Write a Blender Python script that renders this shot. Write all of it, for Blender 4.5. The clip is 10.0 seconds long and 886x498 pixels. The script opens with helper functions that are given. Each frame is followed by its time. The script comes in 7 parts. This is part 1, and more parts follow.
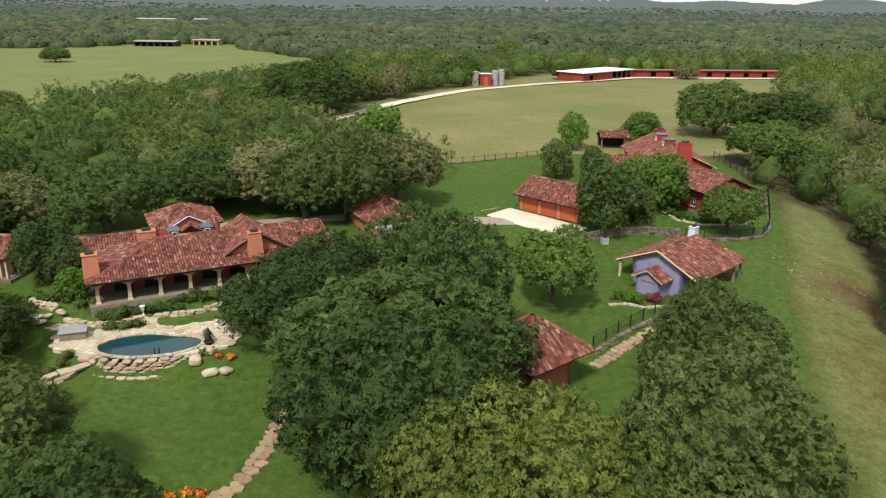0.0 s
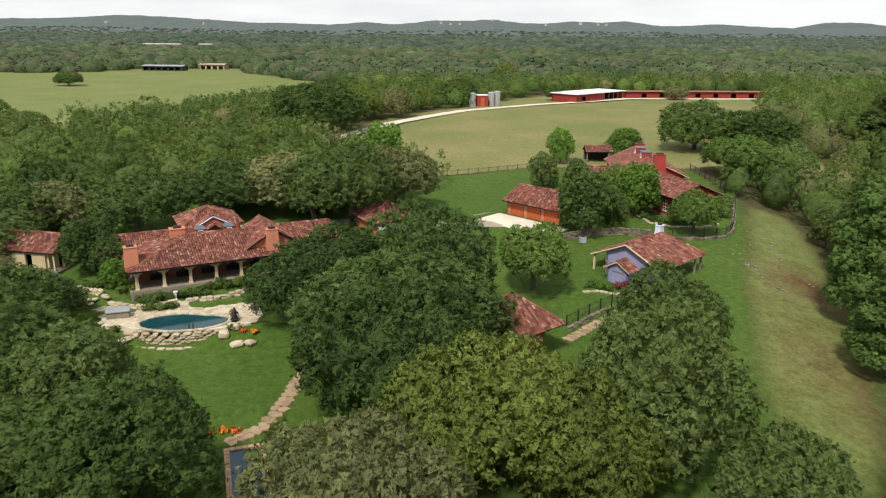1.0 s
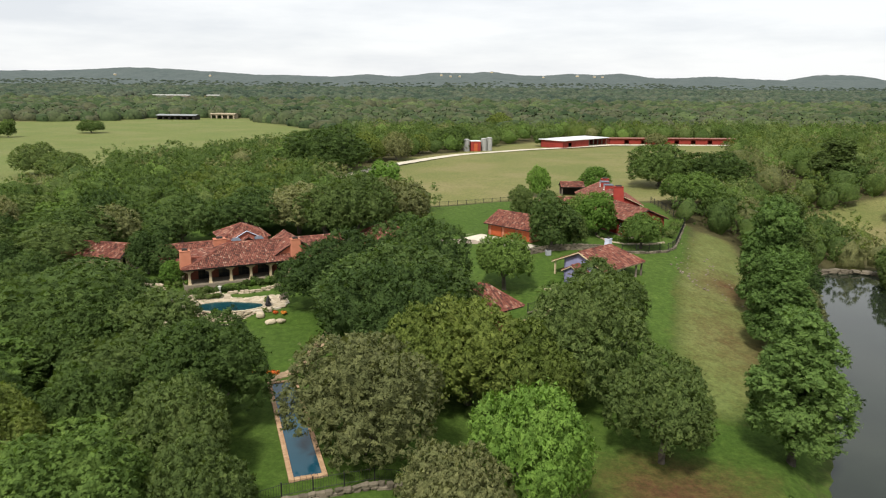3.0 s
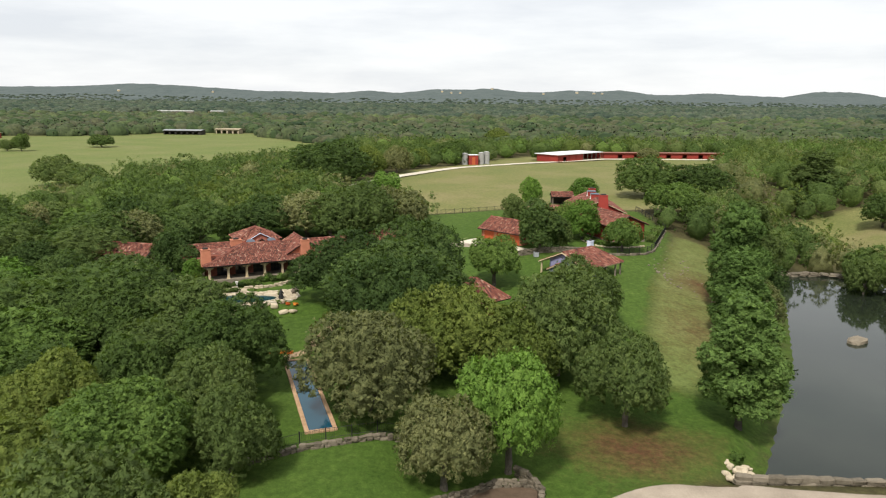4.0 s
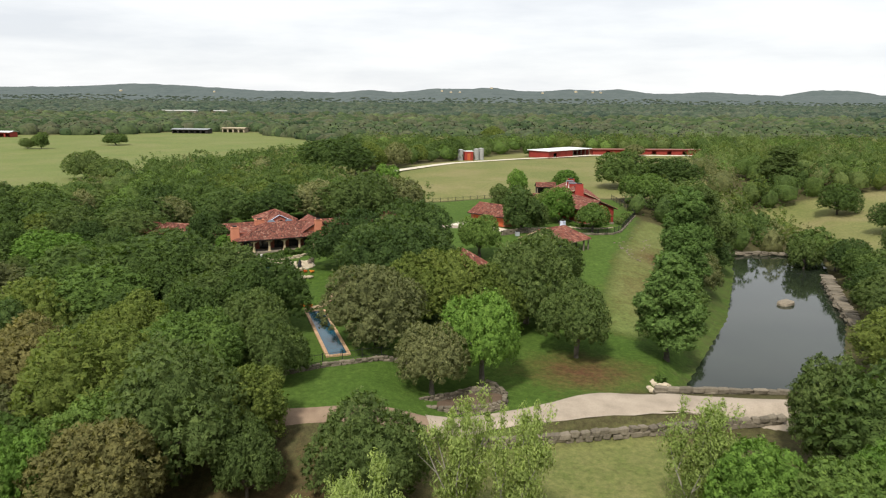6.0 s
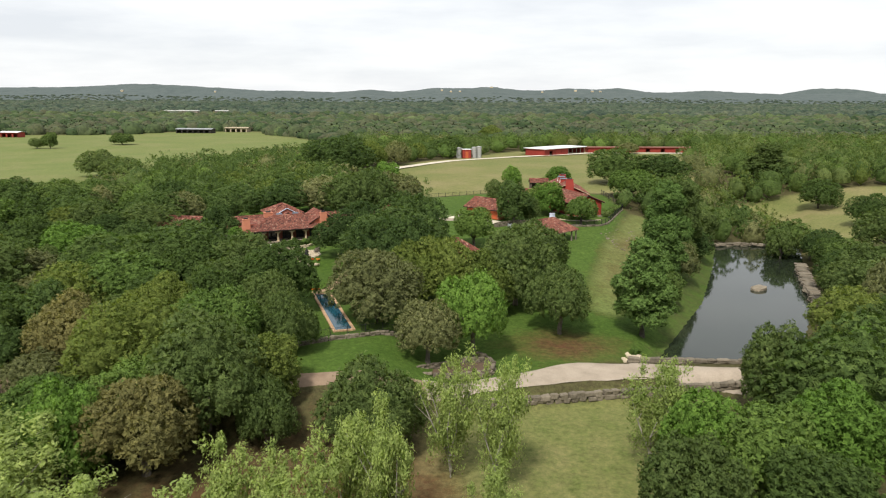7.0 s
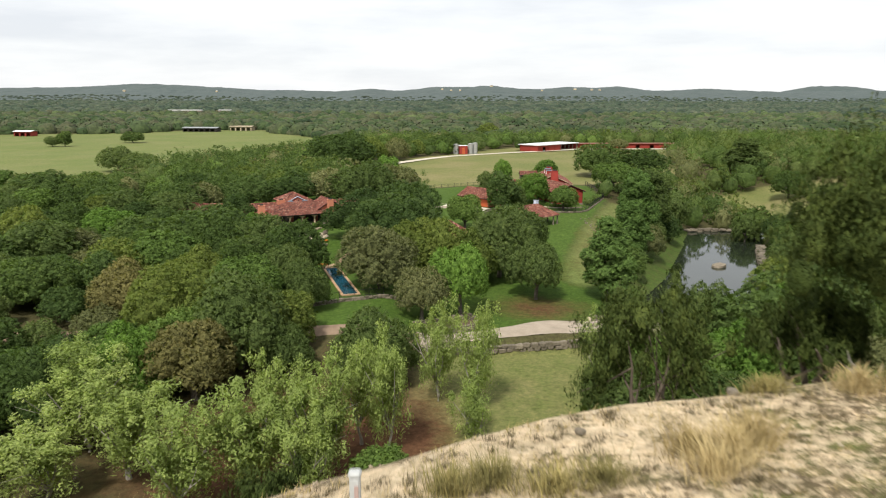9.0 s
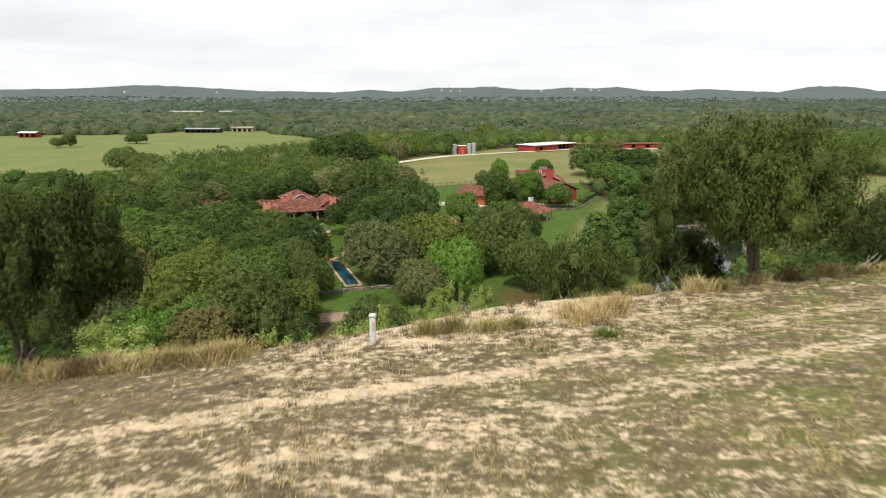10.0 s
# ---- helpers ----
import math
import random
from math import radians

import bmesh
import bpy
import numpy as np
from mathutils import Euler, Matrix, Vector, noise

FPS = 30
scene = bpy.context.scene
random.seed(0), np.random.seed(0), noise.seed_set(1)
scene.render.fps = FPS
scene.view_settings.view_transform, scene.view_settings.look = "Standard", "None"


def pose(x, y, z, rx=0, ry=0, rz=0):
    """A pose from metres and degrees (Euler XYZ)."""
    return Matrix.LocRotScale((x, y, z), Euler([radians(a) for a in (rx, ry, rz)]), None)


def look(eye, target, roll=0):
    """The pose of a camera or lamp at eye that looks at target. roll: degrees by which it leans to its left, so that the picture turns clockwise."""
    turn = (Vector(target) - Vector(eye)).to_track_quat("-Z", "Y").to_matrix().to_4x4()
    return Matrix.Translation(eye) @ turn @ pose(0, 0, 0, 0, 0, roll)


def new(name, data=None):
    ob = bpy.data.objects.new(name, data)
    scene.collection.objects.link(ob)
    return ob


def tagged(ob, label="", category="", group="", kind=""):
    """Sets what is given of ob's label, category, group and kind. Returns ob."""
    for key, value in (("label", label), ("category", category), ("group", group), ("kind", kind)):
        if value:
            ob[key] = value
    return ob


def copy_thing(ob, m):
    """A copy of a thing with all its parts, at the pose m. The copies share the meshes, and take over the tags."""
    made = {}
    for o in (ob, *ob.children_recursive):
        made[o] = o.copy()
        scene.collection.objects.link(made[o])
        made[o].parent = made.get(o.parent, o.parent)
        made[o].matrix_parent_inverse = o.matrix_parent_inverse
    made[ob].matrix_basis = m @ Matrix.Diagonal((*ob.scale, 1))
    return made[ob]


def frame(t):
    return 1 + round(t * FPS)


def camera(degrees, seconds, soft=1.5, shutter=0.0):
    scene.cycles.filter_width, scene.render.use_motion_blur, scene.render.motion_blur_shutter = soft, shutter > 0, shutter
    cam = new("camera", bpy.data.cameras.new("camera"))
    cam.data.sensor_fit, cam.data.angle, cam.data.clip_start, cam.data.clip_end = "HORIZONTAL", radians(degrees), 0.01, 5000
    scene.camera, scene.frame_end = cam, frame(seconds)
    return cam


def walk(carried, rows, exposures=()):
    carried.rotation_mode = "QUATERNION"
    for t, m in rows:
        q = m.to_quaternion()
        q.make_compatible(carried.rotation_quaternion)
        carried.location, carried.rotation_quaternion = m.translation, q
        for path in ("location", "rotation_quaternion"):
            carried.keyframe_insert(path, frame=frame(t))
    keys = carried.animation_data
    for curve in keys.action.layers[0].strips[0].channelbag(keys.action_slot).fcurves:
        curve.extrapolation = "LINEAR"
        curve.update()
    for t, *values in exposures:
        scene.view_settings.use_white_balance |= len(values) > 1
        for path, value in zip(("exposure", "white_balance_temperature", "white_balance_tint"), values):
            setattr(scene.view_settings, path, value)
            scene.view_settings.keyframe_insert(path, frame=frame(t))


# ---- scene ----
cam = camera(62.0, 10.0, soft=1.15, shutter=0.35)
PATH = [
    (0, (-0.758, 1.426, 35.072), (-0.75, 3.327, 34.45), 0.7),
    (0.5, (-0.171, -4.754, 35.233), (-0.168, -2.844, 34.639), 0.6),
    (1, (0.16, -10.838, 35.287), (0.164, -8.919, 34.723), 0.5),
    (1.5, (0.592, -16.943, 35.325), (0.596, -15.016, 34.792), 0.6),
    (2, (1.208, -23.097, 35.374), (1.209, -21.161, 34.872), 0.5),
    (2.5, (1.672, -29.277, 35.454), (1.674, -27.333, 34.984), 0.5),
    (4, (2.935, -47.811, 35.382), (2.934, -45.851, 34.987), 0.6),
    (4.5, (3.409, -53.747, 35.49), (3.407, -51.786, 35.096), 0.5),
    (5, (3.75, -59.57, 35.503), (3.748, -57.61, 35.108), 0.5),
    (5.5, (4.135, -65.328, 35.528), (4.133, -63.368, 35.132), 0.5),
    (7, (5.445, -82.184, 35.824), (5.441, -80.224, 35.425), 0.3),
    (7.5, (5.853, -87.572, 35.826), (5.848, -85.612, 35.427), 0.2),
    (8, (6.285, -92.624, 35.772), (6.28, -90.665, 35.371), 0.2),
    (8.5, (6.656, -97.46, 35.798), (6.65, -95.501, 35.396), 0.1),
    (9, (7.13, -101.808, 35.815), (7.123, -99.849, 35.413), 0.1),
    (9.5, (7.408, -105.774, 35.896), (7.401, -103.815, 35.493), -0.2),
    (10, (7.636, -109.303, 35.897), (7.629, -107.343, 35.497), -0.0),
]
walk(cam, [(t, look(eye, target, roll)) for t, eye, target, roll in PATH], [(0, 0.27), (5, 0.31), (10, 0.35)])

# ---- sky and sun ----
world = bpy.data.worlds.new("sky")
scene.world = world
world.use_nodes = True
wn, wl = world.node_tree.nodes, world.node_tree.links
wn.clear()
SUN_UP, SUN_AROUND = 52.0, 200.0
sky = wn.new("ShaderNodeTexSky")
sky.sky_type, sky.sun_disc = "NISHITA", False
sky.sun_elevation, sky.sun_rotation = radians(SUN_UP), radians(SUN_AROUND)
sky_gain = wn.new("ShaderNodeMixRGB")
sky_gain.blend_type, sky_gain.inputs[0].default_value = "MULTIPLY", 1.0
sky_gain.inputs[2].default_value = (0.11, 0.11, 0.11, 1)
wco = wn.new("ShaderNodeTexCoord")
wmap = wn.new("ShaderNodeMapping")
wmap.inputs["Scale"].default_value = (1.6, 1.6, 9.0)
wnoise = wn.new("ShaderNodeTexNoise")
wnoise.inputs["Scale"].default_value, wnoise.inputs["Detail"].default_value = 2.2, 7.0
wnoise.inputs["Roughness"].default_value = 0.55
wramp = wn.new("ShaderNodeValToRGB")
wramp.color_ramp.elements[0].position, wramp.color_ramp.elements[0].color = 0.33, (0.98, 1.01, 1.06, 1)
wramp.color_ramp.elements[1].position, wramp.color_ramp.elements[1].color = 0.6, (1.22, 1.23, 1.24, 1)
wmix = wn.new("ShaderNodeMixRGB")
wmix.inputs[0].default_value = 0.86
wback = wn.new("ShaderNodeBackground")
wback.inputs["Strength"].default_value = 0.72
wout = wn.new("ShaderNodeOutputWorld")
wl.new(sky.outputs[0], sky_gain.inputs[1])
wl.new(wco.outputs["Generated"], wmap.inputs[0])
wl.new(wmap.outputs[0], wnoise.inputs["Vector"])
wl.new(wnoise.outputs["Fac"], wramp.inputs[0])
wl.new(sky_gain.outputs[0], wmix.inputs[1])
wl.new(wramp.outputs[0], wmix.inputs[2])
wl.new(wmix.outputs[0], wback.inputs[0])
wl.new(wback.outputs[0], wout.inputs[0])

sun_data = bpy.data.lights.new("sun", "SUN")
sun_data.energy, sun_data.angle, sun_data.color = 3.5, radians(8), (1.0, 0.95, 0.86)
sun = new("sun", sun_data)
sa, se = radians(SUN_AROUND), radians(SUN_UP)
sun.matrix_world = look((0, 0, 90), (-math.sin(sa) * math.cos(se) , -math.cos(sa) * math.cos(se), 90 - math.sin(se)))

# ---- materials ----


def material(name, rough=0.8, spec=0.3):
    m = bpy.data.materials.new(name)
    m.use_nodes = True
    b = m.node_tree.nodes["Principled BSDF"]
    b.inputs["Roughness"].default_value = rough
    b.inputs["Specular IOR Level"].default_value = spec
    return m, m.node_tree.nodes, m.node_tree.links, b


def noise_node(n, l, scale, detail=4.0, rough=0.6, coord=None, stretch=None):
    t = n.new("ShaderNodeTexNoise")
    t.inputs["Scale"].default_value, t.inputs["Detail"].default_value, t.inputs["Roughness"].default_value = scale, detail, rough
    c = coord
    if c is None:
        c = n.new("ShaderNodeTexCoord").outputs["Object"]
    if stretch:
        mp = n.new("ShaderNodeMapping")
        mp.inputs["Scale"].default_value = stretch
        l.new(c, mp.inputs[0])
        c = mp.outputs[0]
    l.new(c, t.inputs["Vector"])
    return t.outputs["Fac"]


def ramp_node(n, l, fac, stops):
    r = n.new("ShaderNodeValToRGB")
    e = r.color_ramp.elements
    e[0].position, e[0].color = stops[0][0], (*stops[0][1], 1)
    e[1].position, e[1].color = stops[-1][0], (*stops[-1][1], 1)
    for p, c in stops[1:-1]:
        e.new(p).color = (*c, 1)
    l.new(fac, r.inputs[0])
    return r.outputs[0]


def mix_node(n, l, fac, a, b, mode="MIX"):
    x = n.new("ShaderNodeMixRGB")
    x.blend_type = mode
    for sock, v in zip(x.inputs, (fac, a, b)):
        if isinstance(v, (int, float)):
            sock.default_value = v
        elif isinstance(v, tuple):
            sock.default_value = (*v, 1)
        else:
            l.new(v, sock)
    return x.outputs[0]


def math_node(n, l, op, a, b=0.0, clamp=False):
    x = n.new("ShaderNodeMath")
    x.operation, x.use_clamp = op, clamp
    for sock, v in zip(x.inputs, (a, b)):
        if isinstance(v, (int, float)):
            sock.default_value = v
        else:
            l.new(v, sock)
    return x.outputs[0]


def bump_node(n, l, b, height, strength, dist=0.05):
    x = n.new("ShaderNodeBump")
    x.inputs["Strength"].default_value, x.inputs["Distance"].default_value = strength, dist
    l.new(height, x.inputs["Height"])
    l.new(x.outputs[0], b.inputs["Normal"])


def mottled(name, dark, light, scale=1.5, fine=14.0, rough=0.85, bump=0.4, spread=0.35, dist=0.03):
    """A surface with large stains and fine grain between two colours, and a little change from piece to piece."""
    m, n, l, b = material(name, rough)
    big, small = noise_node(n, l, scale, 5), noise_node(n, l, fine, 3)
    f = math_node(n, l, "ADD", math_node(n, l, "MULTIPLY", big, 0.6), math_node(n, l, "MULTIPLY", small, 0.4))
    info = n.new("ShaderNodeObjectInfo").outputs["Random"]
    geo = n.new("ShaderNodeNewGeometry").outputs["Random Per Island"]
    f = math_node(n, l, "ADD", f, math_node(n, l, "MULTIPLY", math_node(n, l, "SUBTRACT", math_node(n, l, "ADD", math_node(n, l, "MULTIPLY", info, 0.5), math_node(n, l, "MULTIPLY", geo, 0.5)), 0.5), spread))
    l.new(ramp_node(n, l, f, [(0.3, dark), (0.7, light)]), b.inputs["Base Color"])
    bump_node(n, l, b, small, bump, dist)
    return m


def leaf_material(name, dark, mid, light, trans=0.3, grain=1.3, fine=9.0, gain=1.2):
    """Foliage: tint by tree, by spray and by patches of old and new growth."""
    m, n, l, b = material(name, 0.75, 0.12)
    geo = n.new("ShaderNodeNewGeometry").outputs["Random Per Island"]
    info = n.new("ShaderNodeObjectInfo").outputs["Random"]
    pos = n.new("ShaderNodeNewGeometry").outputs["Position"]
    dark, mid, light = (tuple(gain * (0.93 * v + 0.07 * c[1]) for v in c) for c in (dark, mid, light))
    f = math_node(n, l, "ADD", math_node(n, l, "MULTIPLY", geo, 0.42), math_node(n, l, "MULTIPLY", info, 0.4))
    f = math_node(n, l, "ADD", f, math_node(n, l, "MULTIPLY", noise_node(n, l, 0.33, 3, 0.6, pos), 0.5))
    col = ramp_node(n, l, f, [(0.25, dark), (0.66, mid), (1.0, light)])
    spray = noise_node(n, l, grain, 5, 0.72, pos)
    col = mix_node(n, l, 1.0, col, ramp_node(n, l, spray, [(0.34, (0.72, 0.74, 0.72)), (0.5, (1.0, 1.0, 1.0)), (0.66, (1.32, 1.28, 1.2))]), "MULTIPLY")
    l.new(col, b.inputs["Base Color"])
    tr = n.new("ShaderNodeBsdfTranslucent")
    l.new(mix_node(n, l, 1.0, col, (1.25, 1.3, 0.7), "MULTIPLY"), tr.inputs[0])
    ms = n.new("ShaderNodeMixShader")
    ms.inputs[0].default_value = trans
    l.new(b.outputs[0], ms.inputs[1])
    l.new(tr.outputs[0], ms.inputs[2])
    # gaps between the leaflets of a spray
    gap = n.new("ShaderNodeMapRange")
    gap.inputs["From Min"].default_value, gap.inputs["From Max"].default_value = 0.44, 0.47
    l.new(noise_node(n, l, fine, 2, 0.6, n.new("ShaderNodeTexCoord").outputs["Object"]), gap.inputs["Value"])
    holes = n.new("ShaderNodeMixShader")
    l.new(gap.outputs[0], holes.inputs[0])
    l.new(n.new("ShaderNodeBsdfTransparent").outputs[0], holes.inputs[1])
    l.new(ms.outputs[0], holes.inputs[2])
    l.new(holes.outputs[0], n["Material Output"].inputs[0])
    return m


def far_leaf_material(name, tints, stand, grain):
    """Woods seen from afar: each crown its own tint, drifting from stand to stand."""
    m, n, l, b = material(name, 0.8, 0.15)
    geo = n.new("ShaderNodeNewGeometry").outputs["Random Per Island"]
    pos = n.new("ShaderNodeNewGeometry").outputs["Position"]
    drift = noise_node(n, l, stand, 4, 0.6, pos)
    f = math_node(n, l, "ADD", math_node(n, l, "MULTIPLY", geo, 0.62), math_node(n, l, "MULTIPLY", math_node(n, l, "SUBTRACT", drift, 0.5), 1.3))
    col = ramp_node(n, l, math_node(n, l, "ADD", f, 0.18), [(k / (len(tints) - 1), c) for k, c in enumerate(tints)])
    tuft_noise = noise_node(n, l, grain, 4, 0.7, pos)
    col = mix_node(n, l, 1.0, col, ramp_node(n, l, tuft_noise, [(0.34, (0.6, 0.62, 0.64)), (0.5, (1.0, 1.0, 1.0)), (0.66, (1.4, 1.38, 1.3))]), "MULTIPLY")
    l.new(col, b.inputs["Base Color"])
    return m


LEAF = {
    "oak": leaf_material("live_oak_leaves", (0.034, 0.060, 0.013), (0.060, 0.100, 0.021), (0.104, 0.154, 0.033), 0.36),
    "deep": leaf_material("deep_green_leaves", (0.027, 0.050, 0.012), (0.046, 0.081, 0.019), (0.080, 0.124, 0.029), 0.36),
    "sage": leaf_material("grey_green_leaves", (0.048, 0.078, 0.018), (0.080, 0.118, 0.029), (0.128, 0.168, 0.046), 0.36),
    "yellow": leaf_material("yellow_green_leaves", (0.063, 0.094, 0.016), (0.106, 0.142, 0.024), (0.160, 0.195, 0.036), 0.36),
    "brown": leaf_material("olive_grey_leaves", (0.072, 0.084, 0.030), (0.118, 0.130, 0.047), (0.180, 0.184, 0.072)),
    "russet": leaf_material("russet_new_leaves", (0.080, 0.080, 0.026), (0.134, 0.126, 0.040), (0.200, 0.180, 0.060)),
    "fresh": leaf_material("fresh_green_leaves", (0.062, 0.125, 0.014), (0.098, 0.190, 0.022), (0.155, 0.270, 0.036), gain=1.02),
    "poplar": leaf_material("pale_poplar_leaves", (0.150, 0.205, 0.048), (0.215, 0.275, 0.070), (0.300, 0.355, 0.105), 0.42, gain=1.3),
    "cypress": leaf_material("cypress_needles", (0.044, 0.088, 0.018), (0.074, 0.132, 0.027), (0.112, 0.184, 0.040)),
    "cedar": leaf_material("juniper_needles", (0.028, 0.046, 0.009), (0.052, 0.078, 0.014), (0.100, 0.130, 0.024), 0.2, 2.0, 26.0, 0.95),
    "shrub": leaf_material("shrub_leaves", (0.044, 0.084, 0.014), (0.076, 0.130, 0.022), (0.122, 0.190, 0.033)),
    # bluer than the far woods: distance haze is put into the leaf tints
    "distant": far_leaf_material("haze_tinted_wood_leaves", [(0.024, 0.040, 0.030), (0.036, 0.055, 0.036), (0.052, 0.072, 0.044), (0.064, 0.078, 0.052), (0.098, 0.112, 0.066)], 0.003, 0.09),
    "far": far_leaf_material("far_wood_leaves", [(0.018, 0.034, 0.014), (0.030, 0.050, 0.018), (0.044, 0.068, 0.025), (0.066, 0.070, 0.038), (0.066, 0.094, 0.034), (0.105, 0.128, 0.052)], 0.007, 0.35),
}
BARK = mottled("bark", (0.06, 0.05, 0.04), (0.16, 0.14, 0.115), 3, 20, 0.9, 0.7)
PALE_BARK = mottled("pale_bark", (0.2, 0.18, 0.15), (0.4, 0.37, 0.32), 3, 20, 0.9, 0.5)
PATH_STONE = mottled("sandy_path_stone", (0.2, 0.14, 0.085), (0.36, 0.26, 0.16), 1.2, 12, 0.9, 0.5, 0.5)
DIRT = mottled("dry_dirt", (0.16, 0.13, 0.075), (0.25, 0.2, 0.12), 0.8, 9, 0.95, 0.4)
LIMESTONE = mottled("cream_limestone", (0.26, 0.21, 0.14), (0.52, 0.44, 0.32), 1.2, 12, 0.9, 0.6, 0.5)
GREY_STONE = mottled("weathered_grey_stone", (0.075, 0.064, 0.046), (0.23, 0.195, 0.145), 1.4, 12, 0.9, 0.7, 0.5)
GRAVEL = mottled("pale_gravel", (0.46, 0.41, 0.32), (0.66, 0.6, 0.49), 0.4, 9, 0.95, 0.5)
CONCRETE = mottled("worn_concrete", (0.26, 0.215, 0.165), (0.44, 0.37, 0.29), 0.35, 6, 0.9, 0.3)
RED_PAINT = mottled("red_painted_boards", (0.2, 0.025, 0.018), (0.3, 0.04, 0.028), 0.8, 10, 0.7, 0.3)
RED_STUCCO = mottled("salmon_stucco", (0.36, 0.13, 0.075), (0.5, 0.2, 0.12), 1.0, 12, 0.9, 0.3)
RED_BRICK = mottled("red_brick_wall", (0.22, 0.07, 0.045), (0.36, 0.12, 0.08), 1.5, 16, 0.9, 0.4)
BLUE_STUCCO = mottled("lavender_stucco", (0.2, 0.2, 0.33), (0.27, 0.27, 0.42), 0.8, 12, 0.9, 0.2)
BLUE_TRIM = mottled("pale_blue_paint", (0.42, 0.47, 0.58), (0.55, 0.6, 0.7), 1, 12, 0.7, 0.1)
ORANGE_DOOR = mottled("orange_stained_timber", (0.36, 0.075, 0.025), (0.48, 0.11, 0.04), 1.2, 12, 0.6, 0.3)
CREAM = mottled("cream_plaster", (0.42, 0.33, 0.2), (0.58, 0.48, 0.31), 1.0, 10, 0.9, 0.2)
WHITE = mottled("white_paint", (0.68, 0.67, 0.63), (0.82, 0.81, 0.78), 1.0, 12, 0.6, 0.1)
DARK = mottled("dark_stained_timber", (0.018, 0.015, 0.012), (0.04, 0.033, 0.028), 1.5, 14, 0.7, 0.3)
TIMBER = mottled("grey_timber", (0.12, 0.1, 0.08), (0.24, 0.2, 0.16), 2, 14, 0.85, 0.4)
IRON = mottled("black_iron", (0.012, 0.012, 0.012), (0.03, 0.03, 0.03), 2, 14, 0.5, 0.1)
METAL_ROOF = mottled("white_sheet_metal", (0.6, 0.62, 0.63), (0.78, 0.79, 0.8), 0.15, 4, 0.45, 0.1)
RUST_ROOF = mottled("rust_red_sheet_metal", (0.16, 0.06, 0.045), (0.26, 0.11, 0.08), 0.2, 4, 0.6, 0.1)
GREY_ROOF = mottled("grey_sheet_metal", (0.22, 0.23, 0.24), (0.34, 0.36, 0.37), 0.3, 5, 0.5, 0.1)
SLATE = mottled("blue_grey_slate", (0.07, 0.085, 0.11), (0.13, 0.15, 0.18), 2, 14, 0.6, 0.2)
SILO_GREY = mottled("galvanised_steel", (0.24, 0.24, 0.23), (0.36, 0.36, 0.34), 0.6, 8, 0.55, 0.2)
SOIL = mottled("brown_soil", (0.06, 0.04, 0.025), (0.13, 0.09, 0.06), 1.5, 14, 0.95, 0.6)
FLOWER = mottled("orange_petals", (0.5, 0.08, 0.02), (0.65, 0.25, 0.03), 3, 20, 0.7, 0.1, 1.0)
MAROON = leaf_material("maroon_leaves", (0.09, 0.02, 0.02), (0.16, 0.03, 0.035), (0.22, 0.06, 0.05))
DRY_GRASS = mottled("dry_grass_blades", (0.28, 0.21, 0.085), (0.5, 0.39, 0.19), 4, 30, 0.9, 0.1, 1.0)
TAN_GRASS = mottled("olive_grass_blades", (0.15, 0.135, 0.045), (0.33, 0.27, 0.1), 4, 30, 0.9, 0.1, 1.0)
ROAD_BROWN = mottled("brown_gravel_drive", (0.15, 0.1, 0.07), (0.26, 0.19, 0.13), 0.6, 9, 0.95, 0.4)


def tile_material():
    m, n, l, b = material("clay_roof_tiles", 0.85)
    geo = n.new("ShaderNodeNewGeometry").outputs["Random Per Island"]
    col = ramp_node(n, l, geo, [(0.0, (0.075, 0.032, 0.026)), (0.3, (0.165, 0.056, 0.04)), (0.7, (0.225, 0.08, 0.056)), (0.93, (0.28, 0.135, 0.095)), (1.0, (0.38, 0.25, 0.19))])
    big = noise_node(n, l, 0.5, 4)
    col = mix_node(n, l, 1.0, col, ramp_node(n, l, big, [(0.3, (0.72, 0.68, 0.66)), (0.7, (1.1, 1.08, 1.05))]), "MULTIPLY")
    l.new(col, b.inputs["Base Color"])
    return m


TILE = tile_material()


def glass_material(name, tint, rough=0.08):
    m, n, l, b = material(name, rough, 0.6)
    b.inputs["Base Color"].default_value = (*tint, 1)
    return m


PANE = glass_material("dark_window_glass", (0.02, 0.024, 0.028))


def water_material(name, deep, ripple, scale, clear=0.0):
    m, n, l, b = material(name, 0.04, 0.5)
    f = noise_node(n, l, 0.12, 3)
    l.new(ramp_node(n, l, f, [(0.3, deep), (0.7, tuple(c * 1.5 for c in deep))]), b.inputs["Base Color"])
    b.inputs["IOR"].default_value = 1.33
    bump_node(n, l, b, noise_node(n, l, scale, 3), ripple, 0.02)
    return m


POND_WATER = water_material("dark_pond_water", (0.014, 0.019, 0.012), 0.12, 2.0)
POOL_WATER = water_material("teal_pool_water", (0.008, 0.04, 0.048), 0.15, 3.0)
LAP_WATER = water_material("blue_lap_pool_water", (0.008, 0.045, 0.07), 0.1, 3.0)


